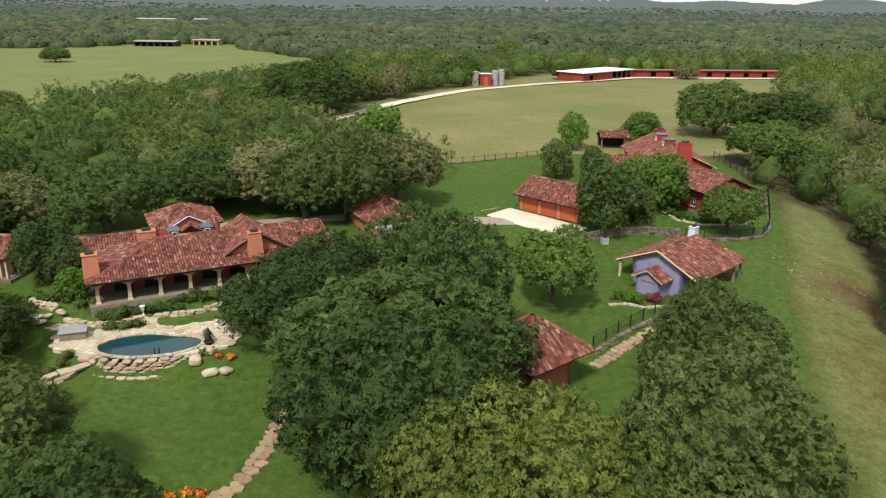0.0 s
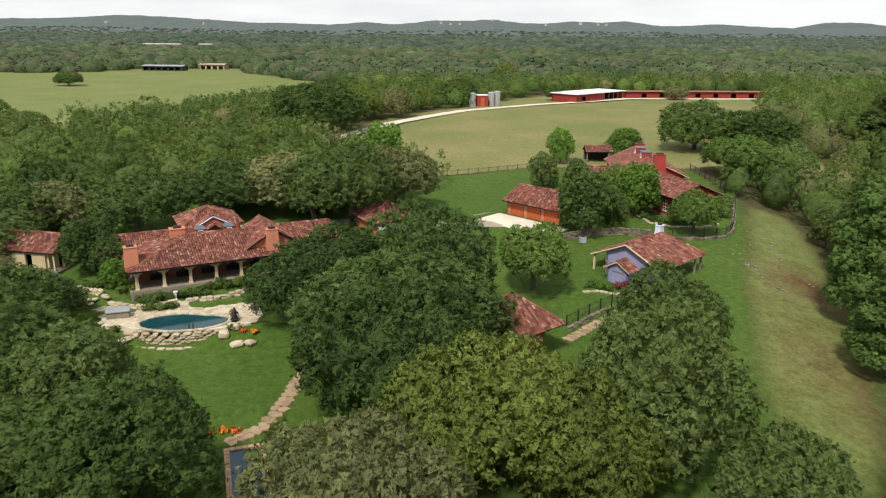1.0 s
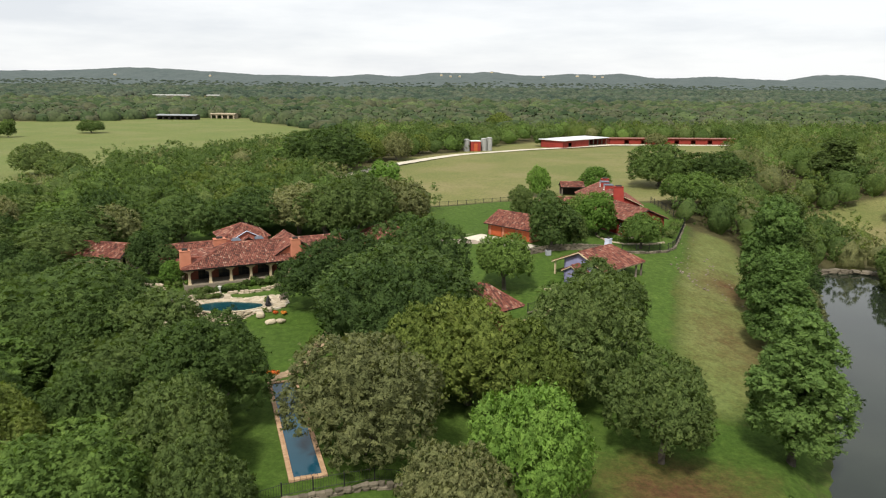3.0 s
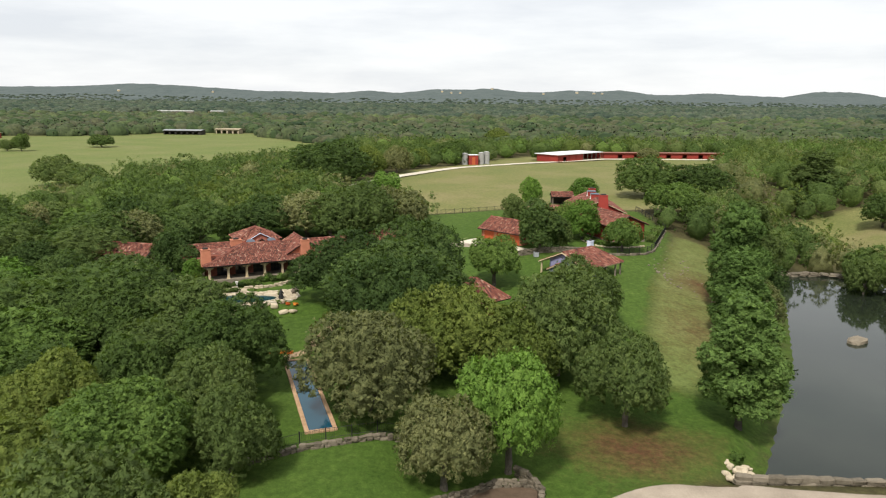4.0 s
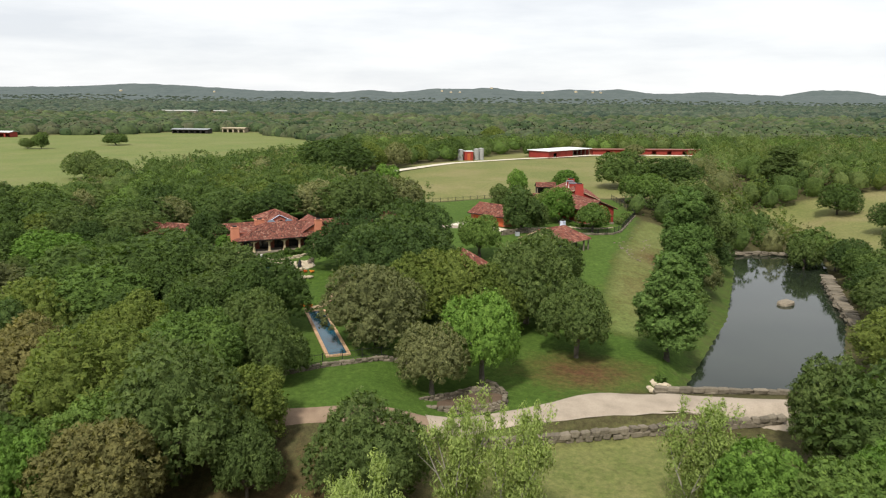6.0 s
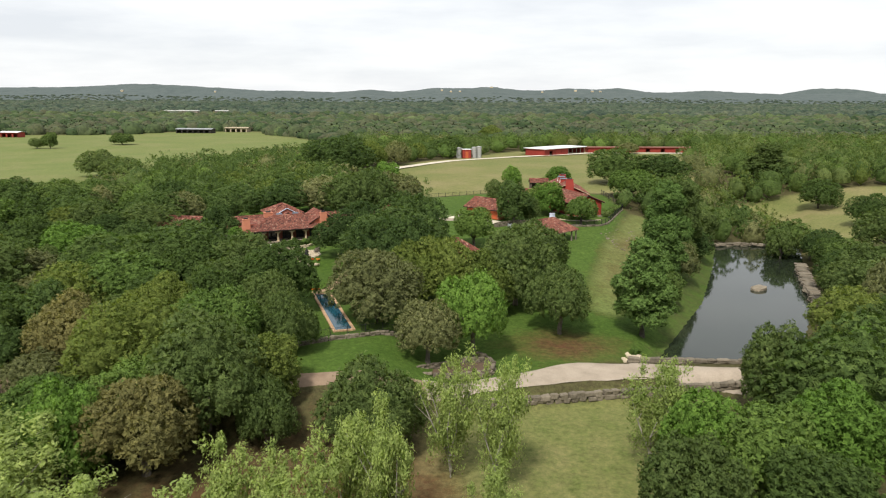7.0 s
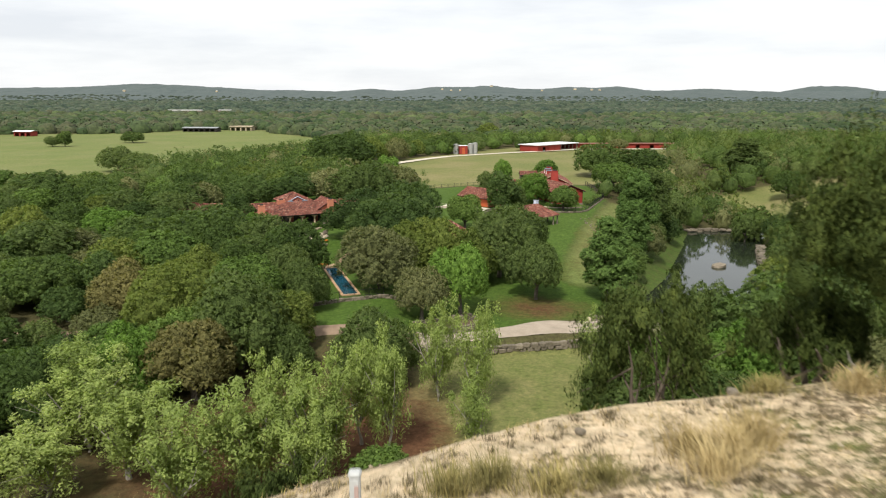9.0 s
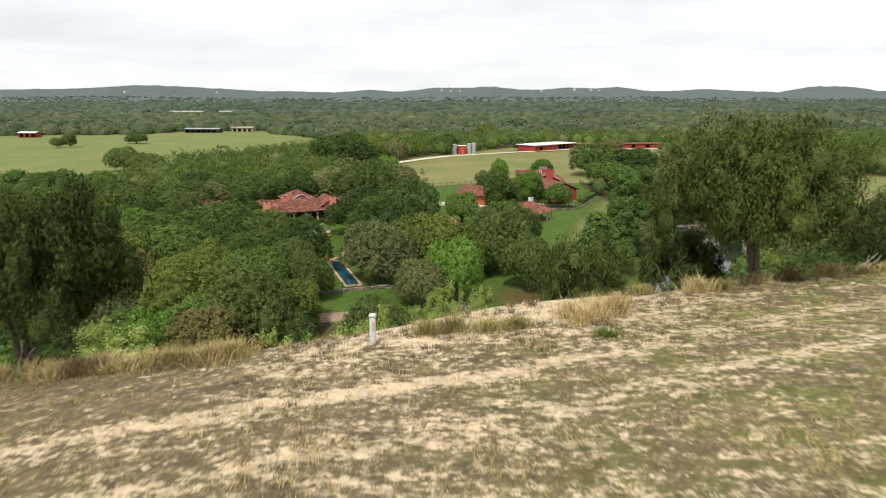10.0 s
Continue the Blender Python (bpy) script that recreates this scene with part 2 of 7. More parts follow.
def ground_material():
    m, n, l, b = material("ground_cover", 0.95, 0.1)
    pos = n.new("ShaderNodeNewGeometry").outputs["Position"]
    edge = math_node(n, l, "ADD", math_node(n, l, "MULTIPLY", noise_node(n, l, 0.3, 6, 0.75, pos), 0.6), math_node(n, l, "MULTIPLY", noise_node(n, l, 2.2, 5, 0.8, pos), 0.4))
    fine = noise_node(n, l, 6.0, 4, 0.7, pos)
    mid = noise_node(n, l, 0.9, 5, 0.65, pos)
    big = noise_node(n, l, 0.035, 4, 0.6, pos)

    def mask(name, wild=1.1, blur=0.16):
        a = n.new("ShaderNodeAttribute")
        a.attribute_name = name
        v = math_node(n, l, "ADD", a.outputs["Fac"], math_node(n, l, "MULTIPLY", math_node(n, l, "SUBTRACT", edge, 0.5), wild))
        r = n.new("ShaderNodeMapRange")
        r.inputs["From Min"].default_value, r.inputs["From Max"].default_value = 0.5 - blur, 0.5 + blur
        l.new(v, r.inputs["Value"])
        return r.outputs[0]

    f = math_node(n, l, "ADD", math_node(n, l, "MULTIPLY", mid, 0.5), math_node(n, l, "MULTIPLY", fine, 0.5))
    litter = ramp_node(n, l, f, [(0.3, (0.045, 0.035, 0.02)), (0.55, (0.075, 0.07, 0.03)), (0.75, (0.07, 0.085, 0.028))])
    lawn = ramp_node(n, l, f, [(0.34, (0.026, 0.058, 0.008)), (0.5, (0.05, 0.094, 0.014)), (0.66, (0.09, 0.138, 0.026))])
    lawn = mix_node(n, l, 0.4, lawn, ramp_node(n, l, big, [(0.35, (0.05, 0.09, 0.015)), (0.65, (0.085, 0.125, 0.03))]))
    dry = ramp_node(n, l, f, [(0.3, (0.12, 0.125, 0.04)), (0.55, (0.17, 0.165, 0.06)), (0.75, (0.24, 0.21, 0.095))])
    dry = mix_node(n, l, 0.55, dry, ramp_node(n, l, big, [(0.35, (0.11, 0.14, 0.042)), (0.5, (0.16, 0.165, 0.062)), (0.66, (0.23, 0.195, 0.1))]))
    green = n.new("ShaderNodeAttribute")
    green.attribute_name = "green"
    dry = mix_node(n, l, math_node(n, l, "MULTIPLY", green.outputs["Fac"], 0.45), dry, (0.115, 0.165, 0.045))
    red = ramp_node(n, l, f, [(0.3, (0.06, 0.03, 0.015)), (0.6, (0.12, 0.06, 0.032)), (0.8, (0.17, 0.1, 0.055))])
    # the bare hilltop: pale caliche between thin dry and green grass
    patch = noise_node(n, l, 1.1, 6, 0.8, pos, (0.8, 1.7, 1.0))
    scrub = noise_node(n, l, 4.5, 7, 0.82, pos)
    stone = ramp_node(n, l, fine, [(0.3, (0.4, 0.31, 0.19)), (0.7, (0.64, 0.52, 0.36))])
    grass = ramp_node(n, l, scrub, [(0.3, (0.07, 0.052, 0.03)), (0.5, (0.15, 0.115, 0.068)), (0.7, (0.29, 0.23, 0.14))])
    gm = math_node(n, l, "MULTIPLY", green.outputs["Fac"], ramp_node(n, l, noise_node(n, l, 0.8, 4, 0.6, pos), [(0.4, (0, 0, 0)), (0.62, (1, 1, 1))]))
    grass = mix_node(n, l, gm, grass, ramp_node(n, l, scrub, [(0.35, (0.08, 0.09, 0.028)), (0.7, (0.19, 0.19, 0.065))]))
    bare = n.new("ShaderNodeAttribute")
    bare.attribute_name = "bare"
    pf = math_node(n, l, "ADD", math_node(n, l, "ADD", math_node(n, l, "MULTIPLY", patch, 0.42), math_node(n, l, "MULTIPLY", scrub, 0.68)), math_node(n, l, "MULTIPLY", bare.outputs["Fac"], 0.11))
    pm = n.new("ShaderNodeMapRange")
    pm.inputs["From Min"].default_value, pm.inputs["From Max"].default_value = 0.575, 0.635
    l.new(pf, pm.inputs["Value"])
    hill = mix_node(n, l, pm.outputs[0], grass, stone)
    col = litter
    for name, c in (("dry", dry), ("lawn", lawn), ("red", red), ("hill", hill)):
        col = mix_node(n, l, mask(name, 1.6, 0.35) if name == "red" else mask(name), col, c)
    rough_grain = noise_node(n, l, 1.4, 8, 0.85, pos)
    col = mix_node(n, l, 1.0, col, ramp_node(n, l, rough_grain, [(0.36, (0.66, 0.68, 0.66)), (0.5, (1.0, 1.0, 1.0)), (0.64, (1.34, 1.3, 1.28))]), "MULTIPLY")
    l.new(col, b.inputs["Base Color"])
    bump_node(n, l, b, math_node(n, l, "ADD", scrub, math_node(n, l, "MULTIPLY", fine, 0.5)), 0.5, 0.12)
    return m


GROUND = ground_material()

# ---- the lie of the land ----


def smooth(v, a, b):
    t = min(1.0, max(0.0, (v - a) / (b - a)))
    return t * t * (3 - 2 * t)


def axis_x(y):
    """The creek's line, as x for a y."""
    if y < 20:
        return 46 - 0.15 * (20 - y)
    if y < 60:
        return 46 + 22 * ((y - 20) / 40)
    return 68 + 0.42 * (y - 60)


def hill_edge(x):
    """Where the bare hilltop breaks off."""
    if x > 8.8:
        return -89.5 + 0.2 * (x - 8.8)
    return -89.5 + 0.62 * (x - 8.8) if x > 2 else -93.7 + 0.1 * (x - 2)


def mound(x, y):
    """The lookout hill in the south."""
    edge = hill_edge(x)
    if y < edge:
        return 30.3 + 0.055 * (x - 6) - 0.07 * (y + 93)
    d = y - edge
    return 30.3 + 0.055 * (x - 6) - 0.07 * (edge + 93) - 0.5 * min(d, 1.5) - 0.8 * max(0, d - 1.5)


def land(x, y):
    s = smooth(y, 20, 115)
    z = -1 + 6.5 * s + 3 * (1 - smooth(x, -6, 8)) * (1 - s) + 1.0 * smooth(y, 125, 165)
    z -= 1.4 * smooth(y, 250, 340)
    ax = axis_x(y)
    d = abs(x - ax) * 0.9
    if x > ax:
        k = smooth(x - ax, 0, 20) * (1 - smooth(y, 160, 260))
        z = z * (1 - 0.5 * k) - 0.6 * k
    w = (1 - smooth(d, 10, 42)) * (1 - smooth(y, 150, 230))
    v = -5.6 + 1.8 * smooth(d, 4, 10) + 2.3 * smooth(d, 10, 15.5)
    if 7 < y < 22:
        v = max(v, -5.6 + 4.5 * smooth(22 - y, 0, 4))
    z = z * (1 - w) + min(z, v) * w
    # the lawn under the pool terrace
    z -= 0.9 * smooth(x, -50, -44) * (1 - smooth(x, -20, -12)) * smooth(y, 48, 58) * (1 - smooth(y, 62, 64))
    # level ground for the house, the pool terrace and the lap pool
    u, v = (x + 36.6) * 0.891 + (y - 72.4) * 0.454, -(x + 36.6) * 0.454 + (y - 72.4) * 0.891
    k = smooth(u, -8, -3) * (1 - smooth(u, 28, 33)) * smooth(v, -2.5, 0.5) * (1 - smooth(v, 18, 24))
    z += (5.1 - z) * k
    k = 1 - smooth(math.hypot((x + 29) / 11.5, (y - 69) / 5.2), 0.96, 1.1)
    z += (3.95 - z) * k
    k = smooth(x, -23, -19) * (1 - smooth(x, -4, 0)) * smooth(y, 18, 20.5) * (1 - smooth(y, 45, 49))
    z += (2.1 - z) * k
    wall = 8 + 0.2 * max(x - 10, 0)
    soft = 3 + 12 * (1 - smooth(x, -8, 8))
    z = -3.4 + (z + 3.4) * smooth(y - wall, -soft, 0.3)
    if y < 0:
        z = max(z, mound(x, y))
    if y > 700:
        z += 14 * smooth(y, 700, 2600)
    return z


def inside(x, y, poly):
    hit, j = False, len(poly) - 1
    for i in range(len(poly)):
        (xi, yi), (xj, yj) = poly[i], poly[j]
        if (yi > y) != (yj > y) and x < (xj - xi) * (y - yi) / (yj - yi) + xi:
            hit = not hit
        j = i
    return hit


ESTATE = [(-62, 40), (-30, 12), (-14, 4), (12, 9), (20, 13), (30, 20), (40, 38), (40, 60), (44, 84), (47, 100), (50, 109), (57, 127), (56, 152), (20, 151), (0, 143), (-30, 150), (-70, 130), (-75, 80)]
MEADOW = [(-34, 178), (-16, 150), (0, 144), (20, 152), (56, 154), (100, 175), (110, 240), (150, 330), (185, 352), (180, 372), (60, 372), (28, 345), (8, 292), (-18, 246), (-36, 200)]
WEST_FIELD = [(-420, 118), (-170, 122), (-118, 124), (-99, 138), (-106, 200), (-86, 262), (-62, 340), (-26, 398), (-70, 445), (-135, 535), (-165, 612), (-246, 604), (-262, 540), (-420, 500)]
EAST_FIELD = [(84, 40), (150, 60), (260, 130), (215, 196), (160, 200), (135, 194), (104, 176), (106, 140), (98, 96)]
SOUTH_FIELD = [(4, 6), (11, 7.5), (18, 7), (26, 10), (34, 11), (33, -6), (26, -26), (17, -44), (4, -46), (0, -22)]
SLOPE = [(29, 44), (33, 60), (37, 72), (41, 86), (46.5, 99), (51, 109), (58, 126), (66, 124), (61, 100), (55, 82), (48, 64), (42, 50), (36, 38)]
FAR_GAP = [(-72, 680), (-24, 690), (-16, 900), (-84, 900)]
FAR_GAPS = [FAR_GAP, [(-540, 1130), (-370, 1130), (-370, 1320), (-560, 1320)], [(-720, 1180), (-560, 1190), (-560, 1235), (-740, 1235)], [(420, 760), (500, 770), (510, 800), (410, 800)]]


def ladder(a, b, step, low, high, grow):
    vals = list(np.arange(a, b, step))
    s, v = step, a
    left = []
    while v > low:
        s *= grow
        v -= s
        left.append(v)
    s, v = step, vals[-1]
    right = []
    while v < high:
        s *= grow
        v += s
        right.append(v)
    return left[::-1] + vals + right


TRACK_Y, TRACK_K = 97.3, 0.36


def make_ground():
    xs = ladder(-62, 96, 1.45, -3600, 3600, 1.055)
    ys = ladder(-86, 156, 1.45, -86.5, 4900, 1.035)
    ys = [-700, -400, -250, -170, -130] + list(np.arange(-112, -86.2, 0.55)) + [v for v in ys if v > -86]
    nx, ny = len(xs), len(ys)
    verts, masks = [], {k: [] for k in ("lawn", "dry", "red", "hill", "bare", "green")}
    for y in ys:
        for x in xs:
            z = land(x, y)
            edge = hill_edge(x)
            if y < edge + 6:
                z += 0.10 * noise.noise((x * 0.5, y * 0.5, 0)) + 0.3 * noise.noise((x * 0.12, y * 0.12, 3))
            elif y > 100 or y < -5:
                z += 0.5 * noise.noise((x * 0.02, y * 0.02, 5)) * smooth(abs(y), 5, 200)
            verts.append((x, y, z))
            hill = 1 - smooth(y, edge + 5, edge + 12)
            masks["hill"].append(hill)
            masks["bare"].append(math.exp(-((y - edge + 1.0) / 2.6) ** 2) * (1 - smooth(x, 11, 17)) * smooth(x, 2, 6) - 0.2 * (1 - smooth(x, 0, 5)) + 0.22 * smooth(-y, 96, 101) * math.exp(-((x - 7.5) / 4.0) ** 2) + 0.8 * math.exp(-((y + 94.9 - 0.42 * (x - 10.4)) / 0.35) ** 2) + 0.7 * math.exp(-((y + 97.4 - 0.42 * (x - 10.4)) / 0.35) ** 2) + 0.9 * math.exp(-((y + TRACK_Y - TRACK_K * (x - 4)) / 0.3) ** 2) * (1 - smooth(x, 6, 9)))
            masks["green"].append((smooth(x, 5, 15) * 0.9 + 0.15) if y < -60 else 1.0 if x < -25 and y > 150 else 1.0 if inside(x, y, SLOPE) else 0.0)
            slope = 1.0 if inside(x, y, SLOPE) else 0.0
            masks["lawn"].append(0.38 * slope if slope else 1.0 if inside(x, y, ESTATE) else 0.56 if 21 < y < 120 and -22 < x - axis_x(y) < 0 else 0.41 if inside(x, y, SOUTH_FIELD) else 0.0)
            masks["dry"].append(1.0 if inside(x, y, MEADOW) or inside(x, y, WEST_FIELD) or inside(x, y, EAST_FIELD) or inside(x, y, SOUTH_FIELD) or inside(x, y, FAR_GAP) or any(inside(x, y, p) for p in FAR_GAPS) else 0.8 * slope)
            # first patch: red litter, widened to paint the trees' shade on the lawn
            r = 0.8 * math.exp(-(((x - 24) / 9) ** 2 + ((y - 26) / 7) ** 2)) + 1.3 * math.exp(-(((x + 6) / 22) ** 2 + ((y + 26) / 20) ** 2)) * (1 - smooth(x, 5, 12))
            r += 0.3 * slope * math.exp(-(((x - 44) / 5) ** 2 + ((y - 62) / 14) ** 2)) + 0.55 * math.exp(-(((x - 52) / 4) ** 2 + ((y - 87) / 7) ** 2)) + 0.24 * slope
            masks["red"].append(min(1.0, 0.95 * r))
    faces = [(j * nx + i, j * nx + i + 1, (j + 1) * nx + i + 1, (j + 1) * nx + i) for j in range(ny - 1) for i in range(nx - 1)]
    me = bpy.data.meshes.new("ground")
    me.from_pydata(verts, [], faces)
    for k, v in masks.items():
        if k in ("lawn", "dry"):
            v = np.array(v).reshape(ny, nx)
            for _ in range(7):
                v[1:-1, 1:-1] = (v[1:-1, 1:-1] * 2 + v[:-2, 1:-1] + v[2:, 1:-1] + v[1:-1, :-2] + v[1:-1, 2:]) / 6
            v = v.ravel()
        me.attributes.new(k, "FLOAT", "POINT").data.foreach_set("value", v)
    me.polygons.foreach_set("use_smooth", [True] * len(faces))
    me.materials.append(GROUND)
    return tagged(new("ground", me), "rolling grassland, lawn and wood floor around the ranch", "ground", kind="structure")


make_ground()

# ---- building helpers ----


def thing(name, x, y, z, turn=0.0, label="", category="", group="", kind=""):
    ob = new(name)
    ob.empty_display_size = 0.2
    ob.matrix_world = pose(x, y, z, 0, 0, turn)
    return tagged(ob, label, category, group, kind)


def part(name, bm, mat, parent, label="", kind="", smooth_faces=False):
    me = bpy.data.meshes.new(name)
    if isinstance(bm, bmesh.types.BMesh):
        bm.to_mesh(me)
        bm.free()
    else:
        me.from_pydata(*bm)
    if smooth_faces:
        me.polygons.foreach_set("use_smooth", [True] * len(me.polygons))
    me.materials.append(mat)
    ob = new(name, me)
    ob.parent = parent
    return tagged(ob, label, kind=kind)


def piece(name, me, parent, m):
    ob = new(name, me)
    ob.parent = parent
    ob.matrix_basis = m
    return ob


def box(bm, x0, x1, y0, y1, z0, z1, taper=0.0, bevel=0.0):
    t = taper
    v = [bm.verts.new(p) for p in ((x0, y0, z0), (x1, y0, z0), (x1, y1, z0), (x0, y1, z0), (x0 + t, y0 + t, z1), (x1 - t, y0 + t, z1), (x1 - t, y1 - t, z1), (x0 + t, y1 - t, z1))]
    fs = [bm.faces.new([v[i] for i in q]) for q in ((3, 2, 1, 0), (4, 5, 6, 7), (0, 1, 5, 4), (1, 2, 6, 5), (2, 3, 7, 6), (3, 0, 4, 7))]
    if bevel:
        bmesh.ops.bevel(bm, geom=list({e for f in fs for e in f.edges}), offset=bevel, segments=1, affect="EDGES")
    return bm


def boxes(*rows, taper=0.0, bevel=0.02):
    bm = bmesh.new()
    for r in rows:
        box(bm, *r, taper=taper, bevel=bevel)
    return bm


def tube(bm, pts, radii, sides=6):
    rings = []
    for i, p in enumerate(pts):
        a = Vector(pts[min(i + 1, len(pts) - 1)]) - Vector(pts[max(i - 1, 0)])
        q = a.normalized().to_track_quat("Z", "Y")
        rings.append([bm.verts.new(Vector(p) + q @ Vector((math.cos(k * 2 * math.pi / sides), math.sin(k * 2 * math.pi / sides), 0)) * radii[i]) for k in range(sides)])
    for r0, r1 in zip(rings, rings[1:]):
        for k in range(sides):
            bm.faces.new((r0[k], r0[(k + 1) % sides], r1[(k + 1) % sides], r1[k]))
    bm.faces.new(rings[0][::-1])
    bm.faces.new(rings[-1])
    return bm


def wall_mesh(p0, p1, z0, z1, thick=0.3, holes=(), top=None):
    """A wall from p0 to p1 in plan, with real openings (u0, u1, z0, z1); top(u) raises its upper edge, for gables."""
    p0, p1 = Vector((*p0, 0)), Vector((*p1, 0))
    d = p1 - p0
    length = d.length
    d.normalize()
    nrm = Vector((-d.y, d.x, 0)) * thick
    us = sorted({0.0, length, *(h[i] for h in holes for i in (0, 1)), *((length / 2,) if top else ())})
    zs = sorted({z0, z1, *(h[i] for h in holes for i in (2, 3))})
    solid = {(i, k): not any(h[0] <= (us[i] + us[i + 1]) / 2 <= h[1] and h[2] <= (zs[k] + zs[k + 1]) / 2 <= h[3] for h in holes) for i in range(len(us) - 1) for k in range(len(zs) - 1)}
    bm, made = bmesh.new(), {}

    def vert(i, k, side):
        if (i, k, side) not in made:
            made[i, k, side] = bm.verts.new(p0 + d * us[i] + nrm * side + Vector((0, 0, zs[k])))
        return made[i, k, side]

    for (i, k), on in solid.items():
        if not on:
            continue
        a = [(i, k), (i + 1, k), (i + 1, k + 1), (i, k + 1)]
        bm.faces.new([vert(*q, 0) for q in a])
        bm.faces.new([vert(*q, 1) for q in a[::-1]])
        for (q, r), nb in zip(zip(a, a[1:] + a[:1]), ((i, k - 1), (i + 1, k), (i, k + 1), (i - 1, k))):
            if not solid.get(nb, False):
                bm.faces.new((vert(*r, 0), vert(*q, 0), vert(*q, 1), vert(*r, 1)))
    if top:
        n = len(zs) - 1
        f = [bm.verts.new(p0 + d * u + nrm * s + Vector((0, 0, z))) for s in (0, 1) for u, z in ((0, z1), (length, z1), (length / 2, top))]
        bm.faces.new(f[:3])
        bm.faces.new(f[5:2:-1])
        bm.faces.new((f[1], f[4], f[5], f[2]))
        bm.faces.new((f[2], f[5], f[3], f[0]))
    bmesh.ops.recalc_face_normals(bm, faces=bm.faces)
    return bm


def window(parent, p, turn, w, h, frame_mat=WHITE, bars=(1, 2), name="window"):
    """A framed window standing just proud of a wall, its sill at p; it faces local -y."""
    ob = part(name, boxes((-w / 2 - 0.06, w / 2 + 0.06, -0.05, 0.05, -0.06, 0), (-w / 2 - 0.06, w / 2 + 0.06, -0.05, 0.05, h, h + 0.07), (-w / 2 - 0.06, -w / 2, -0.05, 0.05, 0, h), (w / 2, w / 2 + 0.06, -0.05, 0.05, 0, h), bevel=0), frame_mat, parent)
    ob.matrix_basis = pose(*p, 0, 0, turn)
    part("pane", boxes((-w / 2, w / 2, -0.012, 0.012, 0, h), bevel=0), PANE, ob)
    bm = bmesh.new()
    for i in range(bars[0]):
        x = -w / 2 + w * (i + 1) / (bars[0] + 1)
        box(bm, x - 0.025, x + 0.025, -0.035, -0.013, 0, h)
    for i in range(bars[1]):
        z = h * (i + 1) / (bars[1] + 1)
        box(bm, -w / 2, w / 2, -0.034, -0.014, z - 0.025, z + 0.025)
    part("glazing_bar", bm, frame_mat, ob)
    part("sill", boxes((-w / 2 - 0.12, w / 2 + 0.12, -0.14, 0.05, -0.13, -0.065), bevel=0), frame_mat, ob)
    return ob


RNG = np.random.default_rng(7)


def tile_rows(polys, wide=0.3, long=0.46):
    """Barrel tiles over sloping roof faces. Each face: corners in order, the first two along the eave."""
    verts, faces = [], []
    arc = [(-0.5, 0.0), (-0.25, 0.075), (0.25, 0.075), (0.5, 0.0)]
    for poly in polys:
        pts = [Vector(p) for p in poly]
        e = (pts[1] - pts[0]).normalized()
        n = (pts[1] - pts[0]).cross(pts[-1] - pts[0]).normalized()
        if n.z < 0:
            n = -n
        up = n.cross(e).normalized()
        if up.z < 0:
            up = -up
        flat = [((p - pts[0]).dot(e), (p - pts[0]).dot(up)) for p in pts]
        u0, u1 = min(f[0] for f in flat), max(f[0] for f in flat)
        v1 = max(f[1] for f in flat)
        rows, cols = int(v1 / long) + 1, int((u1 - u0) / wide) + 1
        for r in range(rows):
            for c in range(cols):
                u, v = u0 + (c + 0.5) * wide, (r + 0.42) * long
                if not inside(u, v, flat):
                    continue
                j = RNG.normal(0, 1, 4)
                base = len(verts)
                for k, (dv, lift) in enumerate(((-0.62, 0.075), (0.5, 0.03))):
                    for a, hgt in arc:
                        q = pts[0] + e * (u + a * wide * (0.98 - 0.14 * k) + 0.012 * j[0] + 0.01 * j[1] * dv) + up * (v + dv * long + 0.012 * j[2]) + n * (hgt + lift + 0.012 * j[3])
                        verts.append(tuple(q))
                for k in range(3):
                    faces.append((base + k, base + k + 1, base + k + 5, base + k + 4))
    return verts, [], faces


def cap_rows(lines, wide=0.34, long=0.42):
    verts, faces = [], []
    for a, b in lines:
        a, b = Vector(a), Vector(b)
        d = (b - a).normalized()
        side = d.cross(Vector((0, 0, 1))).normalized()
        up = side.cross(d)
        n = max(1, int((b - a).length / long))
        for i in range(n):
            base = len(verts)
            for k, (s, grow) in enumerate(((i, 1.1), (i + 1.12, 0.92))):
                for w, h in ((-0.5, -0.03), (-0.3, 0.11), (0, 0.16), (0.3, 0.11), (0.5, -0.03)):
                    verts.append(tuple(a + d * s * long + side * w * wide * grow + up * (h * grow + 0.08 + RNG.normal(0, 0.008))))
            for k in range(4):
                faces.append((base + k, base + k + 1, base + k + 6, base + k + 5))
    return verts, [], faces


def tiled_roof(parent, polys, ridges=(), name="roof", deck=0.16, mat=DARK):
    """A roof part: a deck with thickness, its clay tiles and its ridge caps."""
    bm = bmesh.new()
    for poly in polys:
        lo = [bm.verts.new(Vector(p) - Vector((0, 0, deck))) for p in poly]
        hi = [bm.verts.new(Vector(p)) for p in poly]
        bm.faces.new(lo[::-1])
        bm.faces.new(hi)
        for i in range(len(poly)):
            j = (i + 1) % len(poly)
            bm.faces.new((lo[i], lo[j], hi[j], hi[i]))
    bmesh.ops.recalc_face_normals(bm, faces=bm.faces)
    roof = part(name, bm, mat, parent)
    part("roof_tile", tile_rows(polys), TILE, roof, "weathered red clay barrel tiles", kind="stuff")
    if ridges:
        part("ridge_tile", cap_rows(ridges), TILE, roof, "clay ridge tiles", kind="stuff")
    return roof


